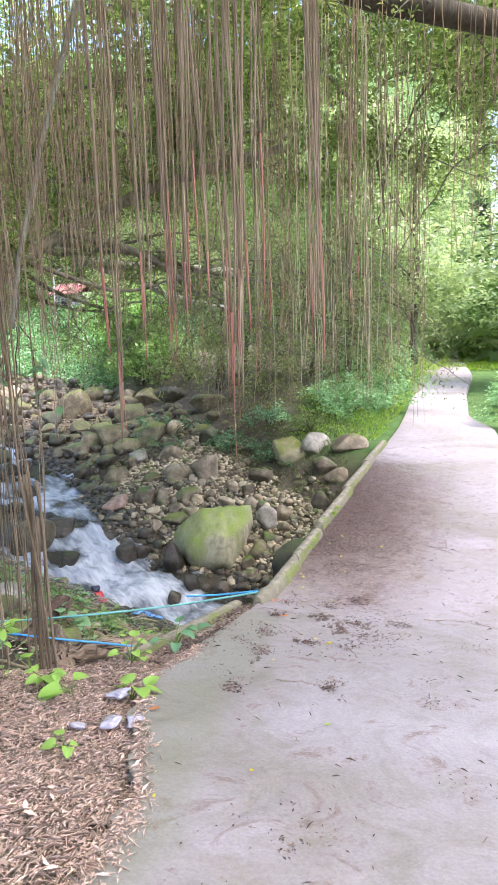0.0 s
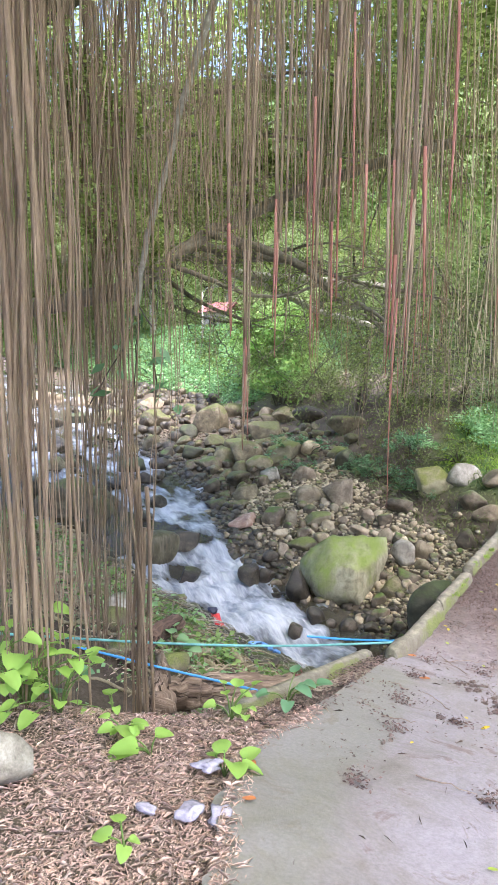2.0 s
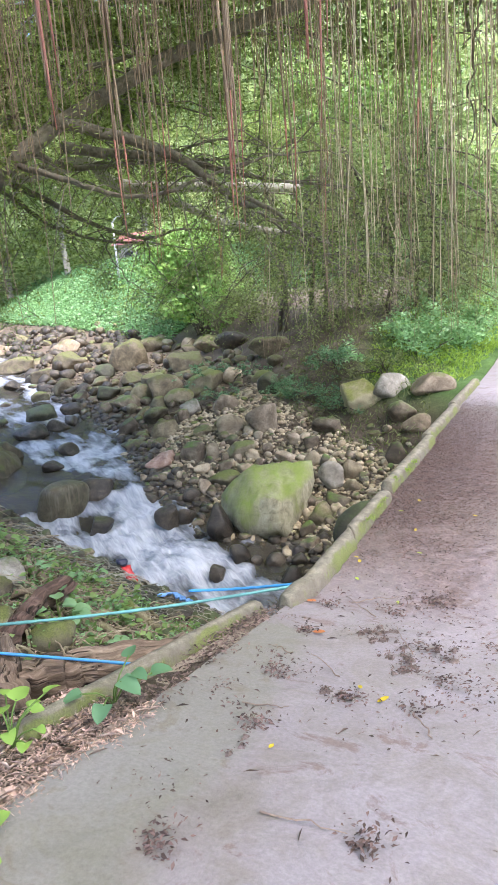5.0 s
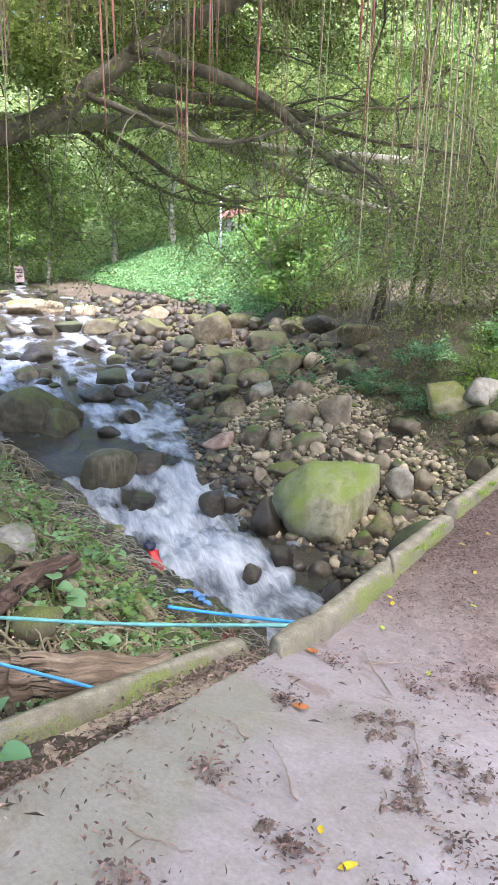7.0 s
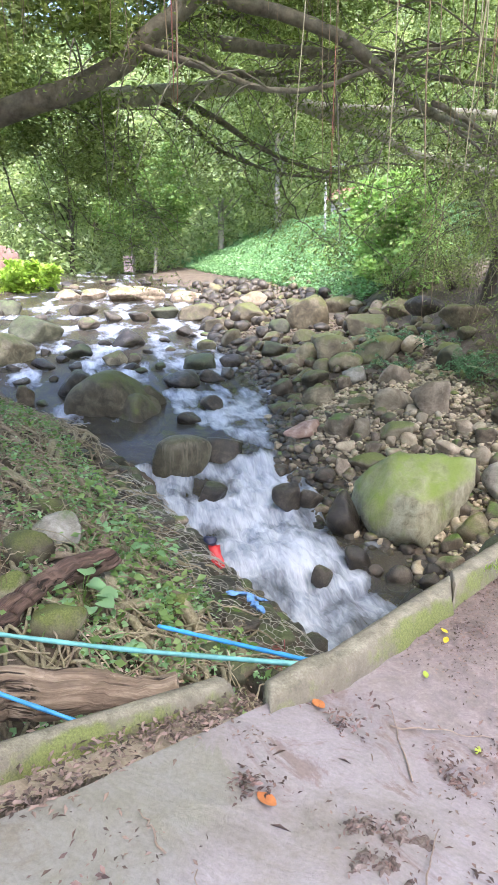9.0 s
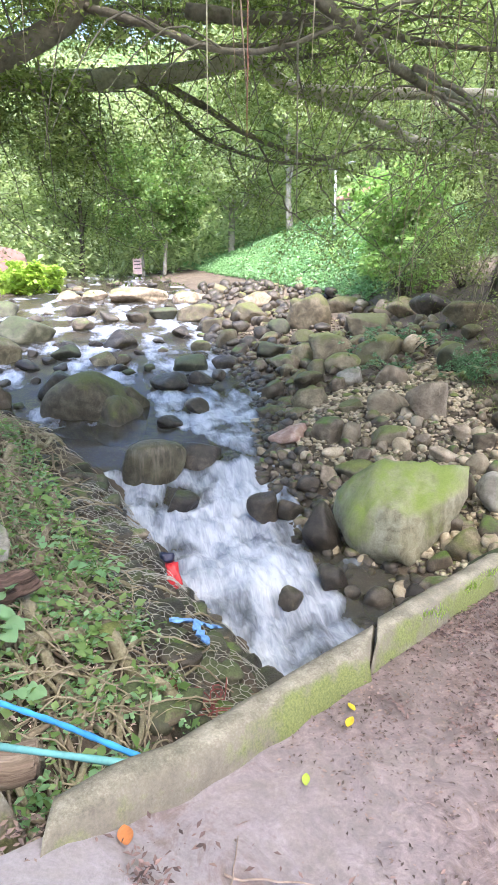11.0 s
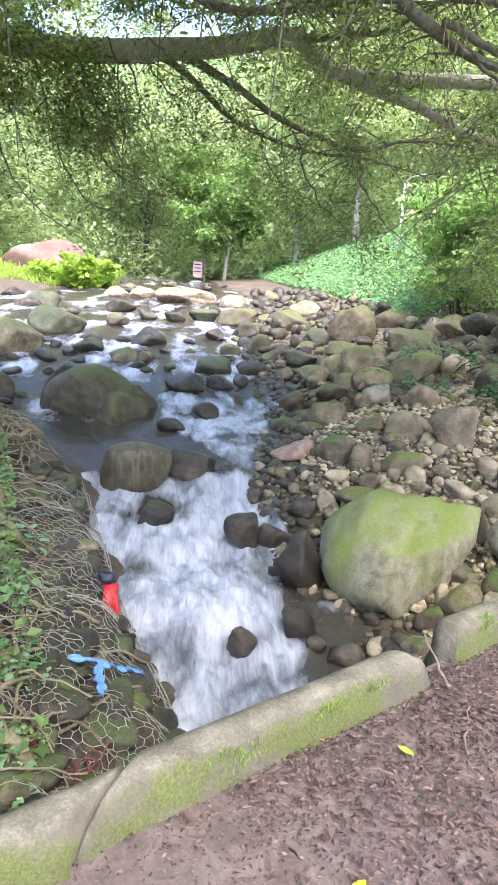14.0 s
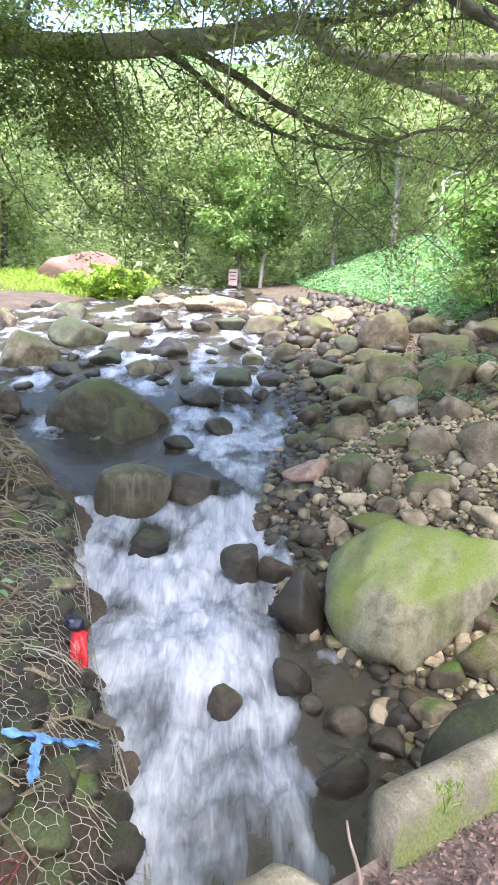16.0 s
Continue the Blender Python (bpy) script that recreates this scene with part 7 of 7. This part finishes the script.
    for k in range(1500):
        u = rng.rand() if k < 1350 else 2
        if u < 0.45:
            x, y = rng.uniform(-7.0, -2.6), rng.uniform(3.2, 9.0)
            tip = rng.uniform(-0.6, 2.6) if x < -3.4 and y < 4.9 else (rng.uniform(0.8, 3.2) if y < 6 else rng.uniform(1.9, 3.4))
        elif u < 0.75:
            x, y = rng.uniform(-5, 0.8), rng.uniform(7.2, 10.5)
            tip = rng.uniform(1.9, 3.8)
            if rng.rand() < 0.45:
                continue
        elif u > 1:
            x, y = rng.uniform(-5.6, -3.1), rng.uniform(3.0, 5.6)
            tip = rng.uniform(0.2, 2.4)
        else:
            x, y = rng.uniform(-5.0, -1.2), rng.uniform(11.0, 15.0)
            if rng.rand() < 0.6:
                continue
            tip = rng.uniform(-0.9, 3.0)
        if x > -2.4 and y < 9.5:
            tip = max(tip, 1.5 + 0.25 * rng.rand())
        if y > 8 and x < -3 and rng.rand() < 0.35:
            continue
        P, R = root(x, y, rng.uniform(4.4, 5.8), tip, rng.uniform(0.0022, 0.006), bend=rng.uniform(0.03, 0.1))
        soup.add(*tube(P[::2], R[::2], 4, False))
    tagged(part("root_curtain", soup.mesh("root_curtain"), M_ROOT, BANYAN), "fine brown hanging aerial roots", kind="stuff")


aerial_roots()


def hanging_sprig():
    """A pale climbing stem among the roots with a spray of dark leaves."""
    rng = np.random.RandomState(3)
    th = thing("climbing_vine", "pale climbing stem with large dark green leaves among the roots", "vine")
    P = wobble(curve_points([(-3.3, 5.4, 4.6), (-3.75, 5.15, 3.2), (-3.95, 5.0, 2.2), (-4.1, 4.95, 1.5)], 24), 0.04, rng)
    part("stem", mesh_of("stem", *tube(P, np.linspace(0.03, 0.022, 24), 8)), M_PALEBARK, th)
    for a, b in (((-4.1, 4.95, 1.6), (-3.85, 4.9, 0.8)), ((-4.1, 4.95, 1.55), (-4.45, 4.75, 0.75)), ((-4.1, 4.95, 1.5), (-4.2, 4.8, 0.4))):
        a, b = np.array(a), np.array(b)
        Q = wobble(curve_points([a, (a + b) / 2 + (0.1, 0, 0.1), b], 12), 0.04, rng)
        part("shoot", mesh_of("shoot", *tube(Q, 0.006, 6)), M_DARKBARK, th)
        C = Q[rng.randint(3, 12, 9)] + rng.normal(0, 0.09, (9, 3))
        tagged(part("leaf_spray", leaf_mesh("leaf_spray", C, rng.uniform(0.13, 0.2, 9), rng, 0.5, 0.6, 0.45, 0.1), M_DEEP if b[2] > 0.7 else M_THICKET, th), kind="stuff")


hanging_sprig()


def tree(x, y, high, wide, trunk_r, leaves, leaf, material, bark, label, seed, lean=0.0, low=0.35, z=None):
    rng = np.random.RandomState(seed)
    z0 = gl(x, y) - 0.2 if z is None else z
    th = thing("tree", label, "tree", (x, y, z0), "trees beyond the stream")
    wood = Soup()
    top = (lean, lean * 0.4, high * 0.8)
    P = limb(wood, [(0, 0, 0), (lean * 0.3, 0.1, high * 0.35), top], trunk_r, trunk_r * 0.35, 16, high * 0.015, rng, 10)
    cen, rad = [], []
    for k in range(16):
        p = P[rng.randint(4, 16)]
        a, L = rng.uniform(0, 6.28), wide * rng.uniform(0.35, 0.95)
        q = np.array((p[0] + math.cos(a) * L, p[1] + math.sin(a) * L, max(high * low, p[2] + rng.uniform(0.0, 0.25) * high)))
        limb(wood, [p, (p + q) / 2 + (0, 0, 0.06 * high), q], trunk_r * 0.32, trunk_r * 0.08, 8, 0.05, rng, 5)
        for f in (0.65, 1.0):
            cen.append(p + (q - p) * f)
            rad.append(np.array((1, 1, 0.6)) * wide * rng.uniform(0.2, 0.38))
    for _ in range(10):
        cen.append(np.array((rng.normal(0, wide * 0.45), rng.normal(0, wide * 0.45), high * rng.uniform(low + 0.1, 0.98))))
        rad.append(np.array((1, 1, 0.65)) * wide * rng.uniform(0.22, 0.36))
    part("trunk", wood.mesh("trunk"), bark, th)
    C = clumps(leaves, rng, np.array(cen), np.array(rad), 10)
    part("crown", leaf_mesh("crown", C, leaf * rng.uniform(0.6, 1.3, len(C)), rng, 0.5, 0.25, 0.5), material, th)
    return th


tree(-38.5, 30.5, 9, 3.6, 0.14, 9000, 0.3, M_BRIGHT, M_PALEBARK, "young pale-trunked tree with bright leaves on the far bank", 1, -2.6)
tree(-37.2, 31.2, 8, 3.0, 0.14, 7000, 0.3, M_BRIGHT, M_PALEBARK, "young pale-trunked tree with bright leaves on the far bank", 2, 2.4)
tree(-44, 29, 12, 6.0, 0.22, 12000, 0.38, M_HAZED_FOREST, M_DARKBARK, "broad leafy tree on the far bank", 3, low=0.15)
tree(-36, 36, 13, 5.0, 0.25, 11000, 0.36, M_HAZED_FOREST, M_PALEBARK, "tall tree with a pale straight trunk above the green bank", 4, low=0.4)
tree(-31, 36.5, 14, 4.5, 0.22, 9000, 0.36, M_HAZED_FOREST, M_PALEBARK, "tall tree with a pale straight trunk above the green bank", 5, low=0.45)
tree(-27, 40, 14, 5.0, 0.25, 9000, 0.38, M_HAZED_FOREST, M_PALEBARK, "tall tree with a pale straight trunk above the green bank", 6, low=0.4)
tree(-52, 36, 15, 7, 0.3, 12000, 0.45, M_HAZED_FOREST, M_DARKBARK, "broad leafy tree on the far bank", 7, low=0.12)
tree(-58, 24, 14, 7, 0.3, 12000, 0.45, M_HAZED_FOREST, M_DARKBARK, "broad leafy tree on the far bank", 8, low=0.12)
tree(-47, 18, 11, 6, 0.25, 12000, 0.38, M_HAZED_FOREST, M_DARKBARK, "broad leafy tree beyond the grass", 9, low=0.15)
tree(-44, 11, 12, 6, 0.25, 10000, 0.38, M_HAZED_FOREST, M_DARKBARK, "broad leafy tree beyond the grass", 10, low=0.15)
tree(-20, 41, 13, 6, 0.25, 9000, 0.38, M_HAZED_FOREST, M_DARKBARK, "leafy tree behind the huts", 11, low=0.3)
tree(-14, 36, 12, 6, 0.25, 11000, 0.36, M_HAZED_FOREST, M_DARKBARK, "leafy tree behind the thicket", 12, low=0.2)
tree(-9, 33, 11, 5, 0.22, 10000, 0.34, M_BRIGHT, M_DARKBARK, "bright leafy tree behind the thicket", 13, low=0.15)
tree(-4, 36, 12, 5, 0.22, 10000, 0.34, M_HAZED_FOREST, M_DARKBARK, "leafy tree beside the road", 14, low=0.2)
tree(3.5, 30, 10, 4.5, 0.22, 9000, 0.32, M_HAZED_FOREST, M_DARKBARK, "leafy tree beside the road", 15, low=0.2)
tree(1.5, 44, 13, 6, 0.25, 9000, 0.4, M_BRIGHT, M_DARKBARK, "bright leafy tree at the road's bend", 16, low=0.12)
tree(-10, 47, 15, 7, 0.3, 10000, 0.42, M_HAZED_FOREST, M_DARKBARK, "leafy tree behind the thicket", 17, low=0.15)
tree(-34, 47, 16, 7, 0.3, 10000, 0.45, M_HAZED_FOREST, M_DARKBARK, "leafy tree on the slope behind", 18, low=0.15)
tree(-62, 44, 17, 8, 0.3, 10000, 0.5, M_HAZED_FOREST, M_DARKBARK, "leafy tree on the slope behind", 19, low=0.1)


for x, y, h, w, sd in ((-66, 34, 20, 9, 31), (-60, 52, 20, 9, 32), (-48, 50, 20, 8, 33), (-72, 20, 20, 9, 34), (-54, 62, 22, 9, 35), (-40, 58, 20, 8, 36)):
    tree(x, y, h, w, 0.3, 9000, 0.55, M_HAZED_FOREST, M_DARKBARK, "tall leafy tree on the slope behind", sd, low=0.12)


def thicket():
    """The tangled tree on the rubble bank whose boughs hang to the ground."""
    rng = np.random.RandomState(70)
    th = thing("thicket_tree", "dense tangled tree with thin boughs drooping to the rubble", "tree")
    wood = Soup()
    cen, rad, tips = [], [], []
    for k in range(9):
        x, y = rng.uniform(-9.2, -4.5), rng.uniform(20.5, 23.5)
        P = limb(wood, [(x, y, gl(x, y) - 0.2), (x + rng.normal(0, 0.3), y + rng.normal(0, 0.3), 1.5), (x + rng.normal(0, 1), y + rng.normal(0, 1), 4.5)], 0.09, 0.04, 14, 0.1, rng, 7)
        for _ in range(8):
            p = P[rng.randint(4, 14)]
            d = np.array((rng.normal(0.2, 0.9), -abs(rng.normal(1.0, 0.6)), 0))
            L = rng.uniform(1.2, 3.0)
            q = p + d * L
            q[2] = max(gl(q[0], q[1]) + 0.3, p[2] - L * rng.uniform(0.4, 1.1))
            Q = limb(wood, [p, (p + q) / 2 + (0, 0, 0.5), q], 0.025, 0.006, 14, 0.12, rng, 5)
            tips += twigs(wood, Q, 9, 0.9, 0.006, rng, 0.7)
    tagged(part("bough_tangle", wood.mesh("bough_tangle"), M_DARKBARK, th), kind="stuff")
    tips = np.array(tips)
    i = rng.randint(0, len(tips), 7000)
    C = np.repeat(tips[i], 5, 0) + rng.normal(0, 0.2, (35000, 3))
    for _ in range(60):
        x, y = rng.uniform(-9.6, -3.6), rng.uniform(19.8, 24)
        cen.append((x, y, gl(x, y) + rng.uniform(0.2, 5.5)))
        rad.append(rng.uniform(0.5, 1.0, 3))
    C = np.vstack((C, clumps(24000, rng, np.array(cen), np.array(rad), 8)))
    # pale bare stems that trail over the rubble at its front
    for _ in range(34):
        x, y = rng.uniform(-9.4, -4.6), rng.uniform(18.6, 20.6)
        z0 = gl(x, y)
        top = np.array((x + rng.normal(0, 0.4), y + rng.uniform(0.3, 1.4), z0 + rng.uniform(1.6, 3.6)))
        end = np.array((x, y, z0 + rng.uniform(0.1, 0.7)))
        Q = wobble(curve_points([top, (top + end) / 2 + (rng.normal(0, 0.35), -0.25, 0.1), end], 14), 0.1, rng)
        part("trailing_stem", mesh_of("trailing_stem", *tube(Q, np.linspace(0.016, 0.005, 14), 5)), M_DEADSTEM, th)
    # bare hollow under the boughs
    lift = C[:, 2] - ground_level(C[:, 0], C[:, 1])
    C = C[(lift > 1.5 + 0.3 * waves(C[:, 0], C[:, 1], 1.2, 71)) | (C[:, 0] > -7.6) | (rng.rand(len(C)) < 0.06)]
    part("foliage", leaf_mesh("foliage", C, rng.uniform(0.06, 0.13, len(C)), rng, 0.6, 0.5, 0.35), M_THICKET, th)


thicket()


def bush(x, y, wide, high, leaves, leaf, material, label, seed, slim=0.5):
    rng = np.random.RandomState(seed)
    z = gl(x, y)
    th = thing("bush", label, "bush", (x, y, z), "bushes")
    cen = np.column_stack((rng.normal(0, wide * 0.36, 26), rng.normal(0, wide * 0.36, 26), rng.uniform(0.12, 0.9, 26) * high))
    wood = Soup()
    for c in cen[:12]:
        limb(wood, [(c[0] * 0.1, c[1] * 0.1, -0.1), c * (0.6, 0.6, 0.6), c], 0.02, 0.006, 8, 0.05, rng, 5)
    tagged(part("stem", wood.mesh("stem"), M_DARKBARK, th), kind="stuff")
    C = clumps(leaves, rng, cen, np.full((26, 3), 0.3 * min(wide, high)), 7)
    C = C[C[:, 2] > 0.02]
    part("leaves", leaf_mesh("leaves", C, leaf * rng.uniform(0.6, 1.3, len(C)), rng, 0.45, 0.25, slim), material, th)


bush(-13.5, 23.9, 2.2, 4.2, 6000, 0.24, M_LIME_BUSH, "bright green large-leaved shrub at the edge of the thicket", 1, 0.6)
bush(-15.6, 26.2, 2.6, 2.4, 3800, 0.2, M_LIME_BUSH, "bright green large-leaved shrub on the bank", 2, 0.6)
bush(-11.0, 23.2, 1.6, 2.4, 2600, 0.12, M_THICKET, "dark shrub at the foot of the thicket", 3)
bush(-5.9, 17.6, 1.3, 0.5, 1600, 0.08, M_DEEP, "low blue-green weeds on the rubble bank", 4)
bush(-6.6, 16.6, 1.3, 0.5, 2200, 0.08, M_DEEP, "feathery blue-green fern on the rubble", 5, 0.25)
bush(-5.6, 16.2, 0.9, 0.4, 1500, 0.07, M_DEEP, "feathery blue-green fern on the rubble", 6, 0.25)
bush(-8.9, 17.0, 0.8, 0.35, 900, 0.07, M_DEEP, "feathery blue-green fern on the rubble", 7, 0.25)
bush(-9.6, 18.5, 1.6, 0.5, 1300, 0.08, M_DEEP, "creeping weeds over mossy boulders", 8, 0.4)
bush(-4.2, 19.0, 2.0, 1.1, 4500, 0.11, M_VINE, "bright green roadside weeds", 9)
bush(-3.7, 21.5, 1.9, 1.3, 4500, 0.11, M_VINE, "bright green roadside weeds", 10)
bush(-4.5, 24.5, 2.4, 1.5, 4000, 0.13, M_VINE, "bright green roadside weeds", 11)
bush(1.6, 19.5, 2.2, 1.2, 4500, 0.12, M_VINE, "bright green roadside weeds", 12)
bush(1.2, 24.0, 2.2, 1.3, 4000, 0.12, M_VINE, "bright green roadside weeds", 13)
bush(-30.6, 18.9, 2.2, 1.3, 3600, 0.26, M_GRASS, "clump of broad bright leaves at the water's edge", 14, 0.7)
bush(-4.6, 17.3, 1.4, 0.5, 1800, 0.08, M_THICKET, "low dry weeds by the end of the bridge", 15, 0.25)


def green_sheet(name, label, material, count, place, size, lift, slim, flat, seed):
    rng = np.random.RandomState(seed)
    x, y = place(rng, count)
    z = ground_level(x, y) + lift * rng.uniform(0.0, 1.0, len(x)) * (0.6 + 0.4 * waves(x, y, 1.7, seed))
    me = leaf_mesh(name, np.column_stack((x, y, z)), rng.uniform(size[0], size[1], len(x)), rng, flat, 0, slim)
    tagged(part(name, me, material), label, "vegetation", kind="stuff")


def vine_place(rng, n):
    s = rng.uniform(17, 52, n)
    T = bank_foot(s) + 0.1 + rng.uniform(0, 1, n) ** 1.2 * 11
    return from_stream(s, T)


def meadow_place(rng, n):
    s = rng.uniform(26, 56, n)
    T = edge_left(s) - 0.1 - rng.uniform(0, 1, n) ** 1.2 * 22
    return from_stream(s, T)


green_sheet("vine_cover", "thick bright green creeper covering the far bank", M_VINE, 130000, vine_place, (0.08, 0.17), 0.45, 0.7, 0.45, 1)
green_sheet("meadow_grass", "sunlit yellow-green grass beyond the stream", M_GRASS, 42000, meadow_place, (0.2, 0.5), 0.5, 0.12, 1.6, 2)
green_sheet("roadside_grass", "bright green grass beside the far road", M_GRASS, 16000, lambda rng, n: (np.where(rng.rand(n) < 0.6, rng.uniform(-5.2, -2.7, n), rng.uniform(0.6, 4, n)), rng.uniform(16.6, 40, n)), (0.08, 0.22), 0.25, 0.14, 1.6, 3)
green_sheet("bend_grass", "bright green grass at the bend of the far road", M_GRASS, 9000, lambda rng, n: (rng.uniform(-3.0, 6, n), rng.uniform(38, 50, n)), (0.15, 0.35), 0.4, 0.14, 1.6, 4)


def dry_place(rng, n):
    s = rng.uniform(1.5, 16, n)
    T = bank_foot(s) + rng.uniform(-0.3, 3.2, n)
    x, y = from_stream(s, T)
    k = (x < -3.2) & ((x > -7.2) | (rng.rand(n) < 0.12))
    return x[k], y[k]


green_sheet("bank_weeds", "thin dry grass and weeds under the thicket", M_THICKET, 15000, dry_place, (0.05, 0.16), 0.3, 0.16, 1.2, 5)


def hill_place(rng, n):
    s = 55 + 70 * rng.uniform(0, 1, n) ** 1.3
    T = rng.uniform(-55, 75, n)
    return from_stream(s, T)


def side_place(rng, n):
    s = rng.uniform(-20, 60, n)
    T = bank_foot(s) + 24 + rng.uniform(0, 1, n) ** 1.2 * 60
    return from_stream(s, T)


def fringe_place(rng, n):
    s = rng.uniform(40, 56, n)
    T = rng.uniform(-30, 30, n)
    return from_stream(s, T)


# far leaves take the haze-paled forest green
green_sheet("forest_fringe", "leafy undergrowth along the forest's edge", M_HAZED_FOREST, 30000, fringe_place, (0.25, 0.6), 5.0, 0.55, 0.6, 8)
green_sheet("hill_forest", "green forest covering the hillside, haze painted into its pale leaves", M_HAZED_FOREST, 42000, hill_place, (0.7, 1.7), 9, 0.6, 0.6, 6)
green_sheet("slope_forest", "green forest covering the valley side, haze painted into its pale leaves", M_HAZED_FOREST, 42000, side_place, (0.6, 1.5), 8, 0.6, 0.6, 7)


# ---- far things ----
def hut():
    th = thing("hut", "small wooden hut with a rusty red metal roof", "hut", (-25.5, 37, 2.5))
    wallm, roofm = plain("pale_hut_wall", (0.42, 0.38, 0.34), 0.8, 0.3, 6), plain("red_metal_roof", (0.5, 0.2, 0.2), 0.5, 0.3, 3)
    V = [(x, y, z) for x in (-0.9, 0.9) for y in (-0.9, 0.9) for z in (-1.5, 1.2)]
    part("wall", mesh_of("wall", V, [[0, 1, 3, 2], [4, 6, 7, 5], [0, 4, 5, 1], [2, 3, 7, 6], [1, 5, 7, 3]], False), wallm, th)
    V = [(-1.15, -1.2, 1.1), (1.15, -1.2, 1.1), (1.15, 0, 1.75), (-1.15, 0, 1.75), (1.15, 1.2, 1.1), (-1.15, 1.2, 1.1)]
    V2 = V + [(x, y, z - 0.06) for x, y, z in V]
    part("roof", mesh_of("roof", V2, [[0, 1, 2, 3], [3, 2, 4, 5], [6, 9, 8, 7], [9, 11, 10, 8], [0, 6, 7, 1], [5, 4, 10, 11]], False), roofm, th)
    V = [(-0.4, -0.93, -0.3), (0.2, -0.93, -0.3), (0.2, -0.93, 0.6), (-0.4, -0.93, 0.6), (-0.4, -0.85, -0.3), (0.2, -0.85, -0.3), (0.2, -0.85, 0.6), (-0.4, -0.85, 0.6)]
    part("window", mesh_of("window", V, [[0, 1, 2, 3], [4, 7, 6, 5], [0, 4, 5, 1], [3, 2, 6, 7], [0, 3, 7, 4], [1, 5, 6, 2]], False), plain("dark_opening", (0.05, 0.045, 0.04), 0.6), th)


hut()


def lamp_post():
    th = thing("street_lamp", "slim grey street lamp post above the green bank", "street lamp", (-23.1, 31.6, 1.0))
    grey = plain("grey_steel", (0.5, 0.5, 0.5), 0.4, 0.1, 5, 0.3)
    part("pole", mesh_of("pole", *tube([(0, 0, -1), (0, 0, 1.5), (0, 0, 3.4)], (0.07, 0.06, 0.05), 10)), grey, th)
    part("arm", mesh_of("arm", *tube(curve_points([(0, 0, 3.35), (0.25, 0.05, 3.6), (0.75, 0.1, 3.68)], 10), 0.035, 8)), grey, th)
    V, F = stone(5, 2, 4, 4, 0.0)
    part("lamp_head", mesh_of("lamp_head", V * (0.5, 0.18, 0.1) + (0.9, 0.1, 3.68), F), grey, th)


lamp_post()


def far_wall():
    V, F = stone(77, 4, 8, 12, 0.02)
    ob = part("clay_mound", mesh_of("clay_mound", V * (4.6, 2.2, 2.6), F), earthy("pink_clay", (0.12, 0.068, 0.052), (0.18, 0.108, 0.088), (0.25, 0.165, 0.138), 1.0, 12, 0.9, vary=0))
    ob.matrix_basis = pose(-37.8, 19.9, -0.1, 0, 0, 72)
    tagged(ob, "bare pink clay mound at the edge of the grass", "mound")
    mb = plain("sign_board", (0.6, 0.42, 0.4), 0.6, 0.1, 8)
    th = thing("sign", "small faded pink notice board tied to a tree", "sign", (-38.3, 29.9, 0.05))
    V = [(x, y, z) for x in (-0.28, 0.28) for y in (-0.02, 0.02) for z in (-0.5, 0.5)]
    part("board", mesh_of("board", V, [[0, 1, 3, 2], [4, 6, 7, 5], [0, 4, 5, 1], [2, 3, 7, 6], [1, 5, 7, 3], [0, 2, 6, 4]], False), mb, th)
    for k in range(3):
        V = [(x, -0.026, z) for x in (-0.2, 0.2) for z in (0.28 - k * 0.22, 0.34 - k * 0.22)]
        part("text_bar", mesh_of("text_bar", V, [[0, 2, 3, 1]], False), bpy.data.materials["dark_opening"], th)
    th.rotation_euler = (0, 0, radians(58))


far_wall()
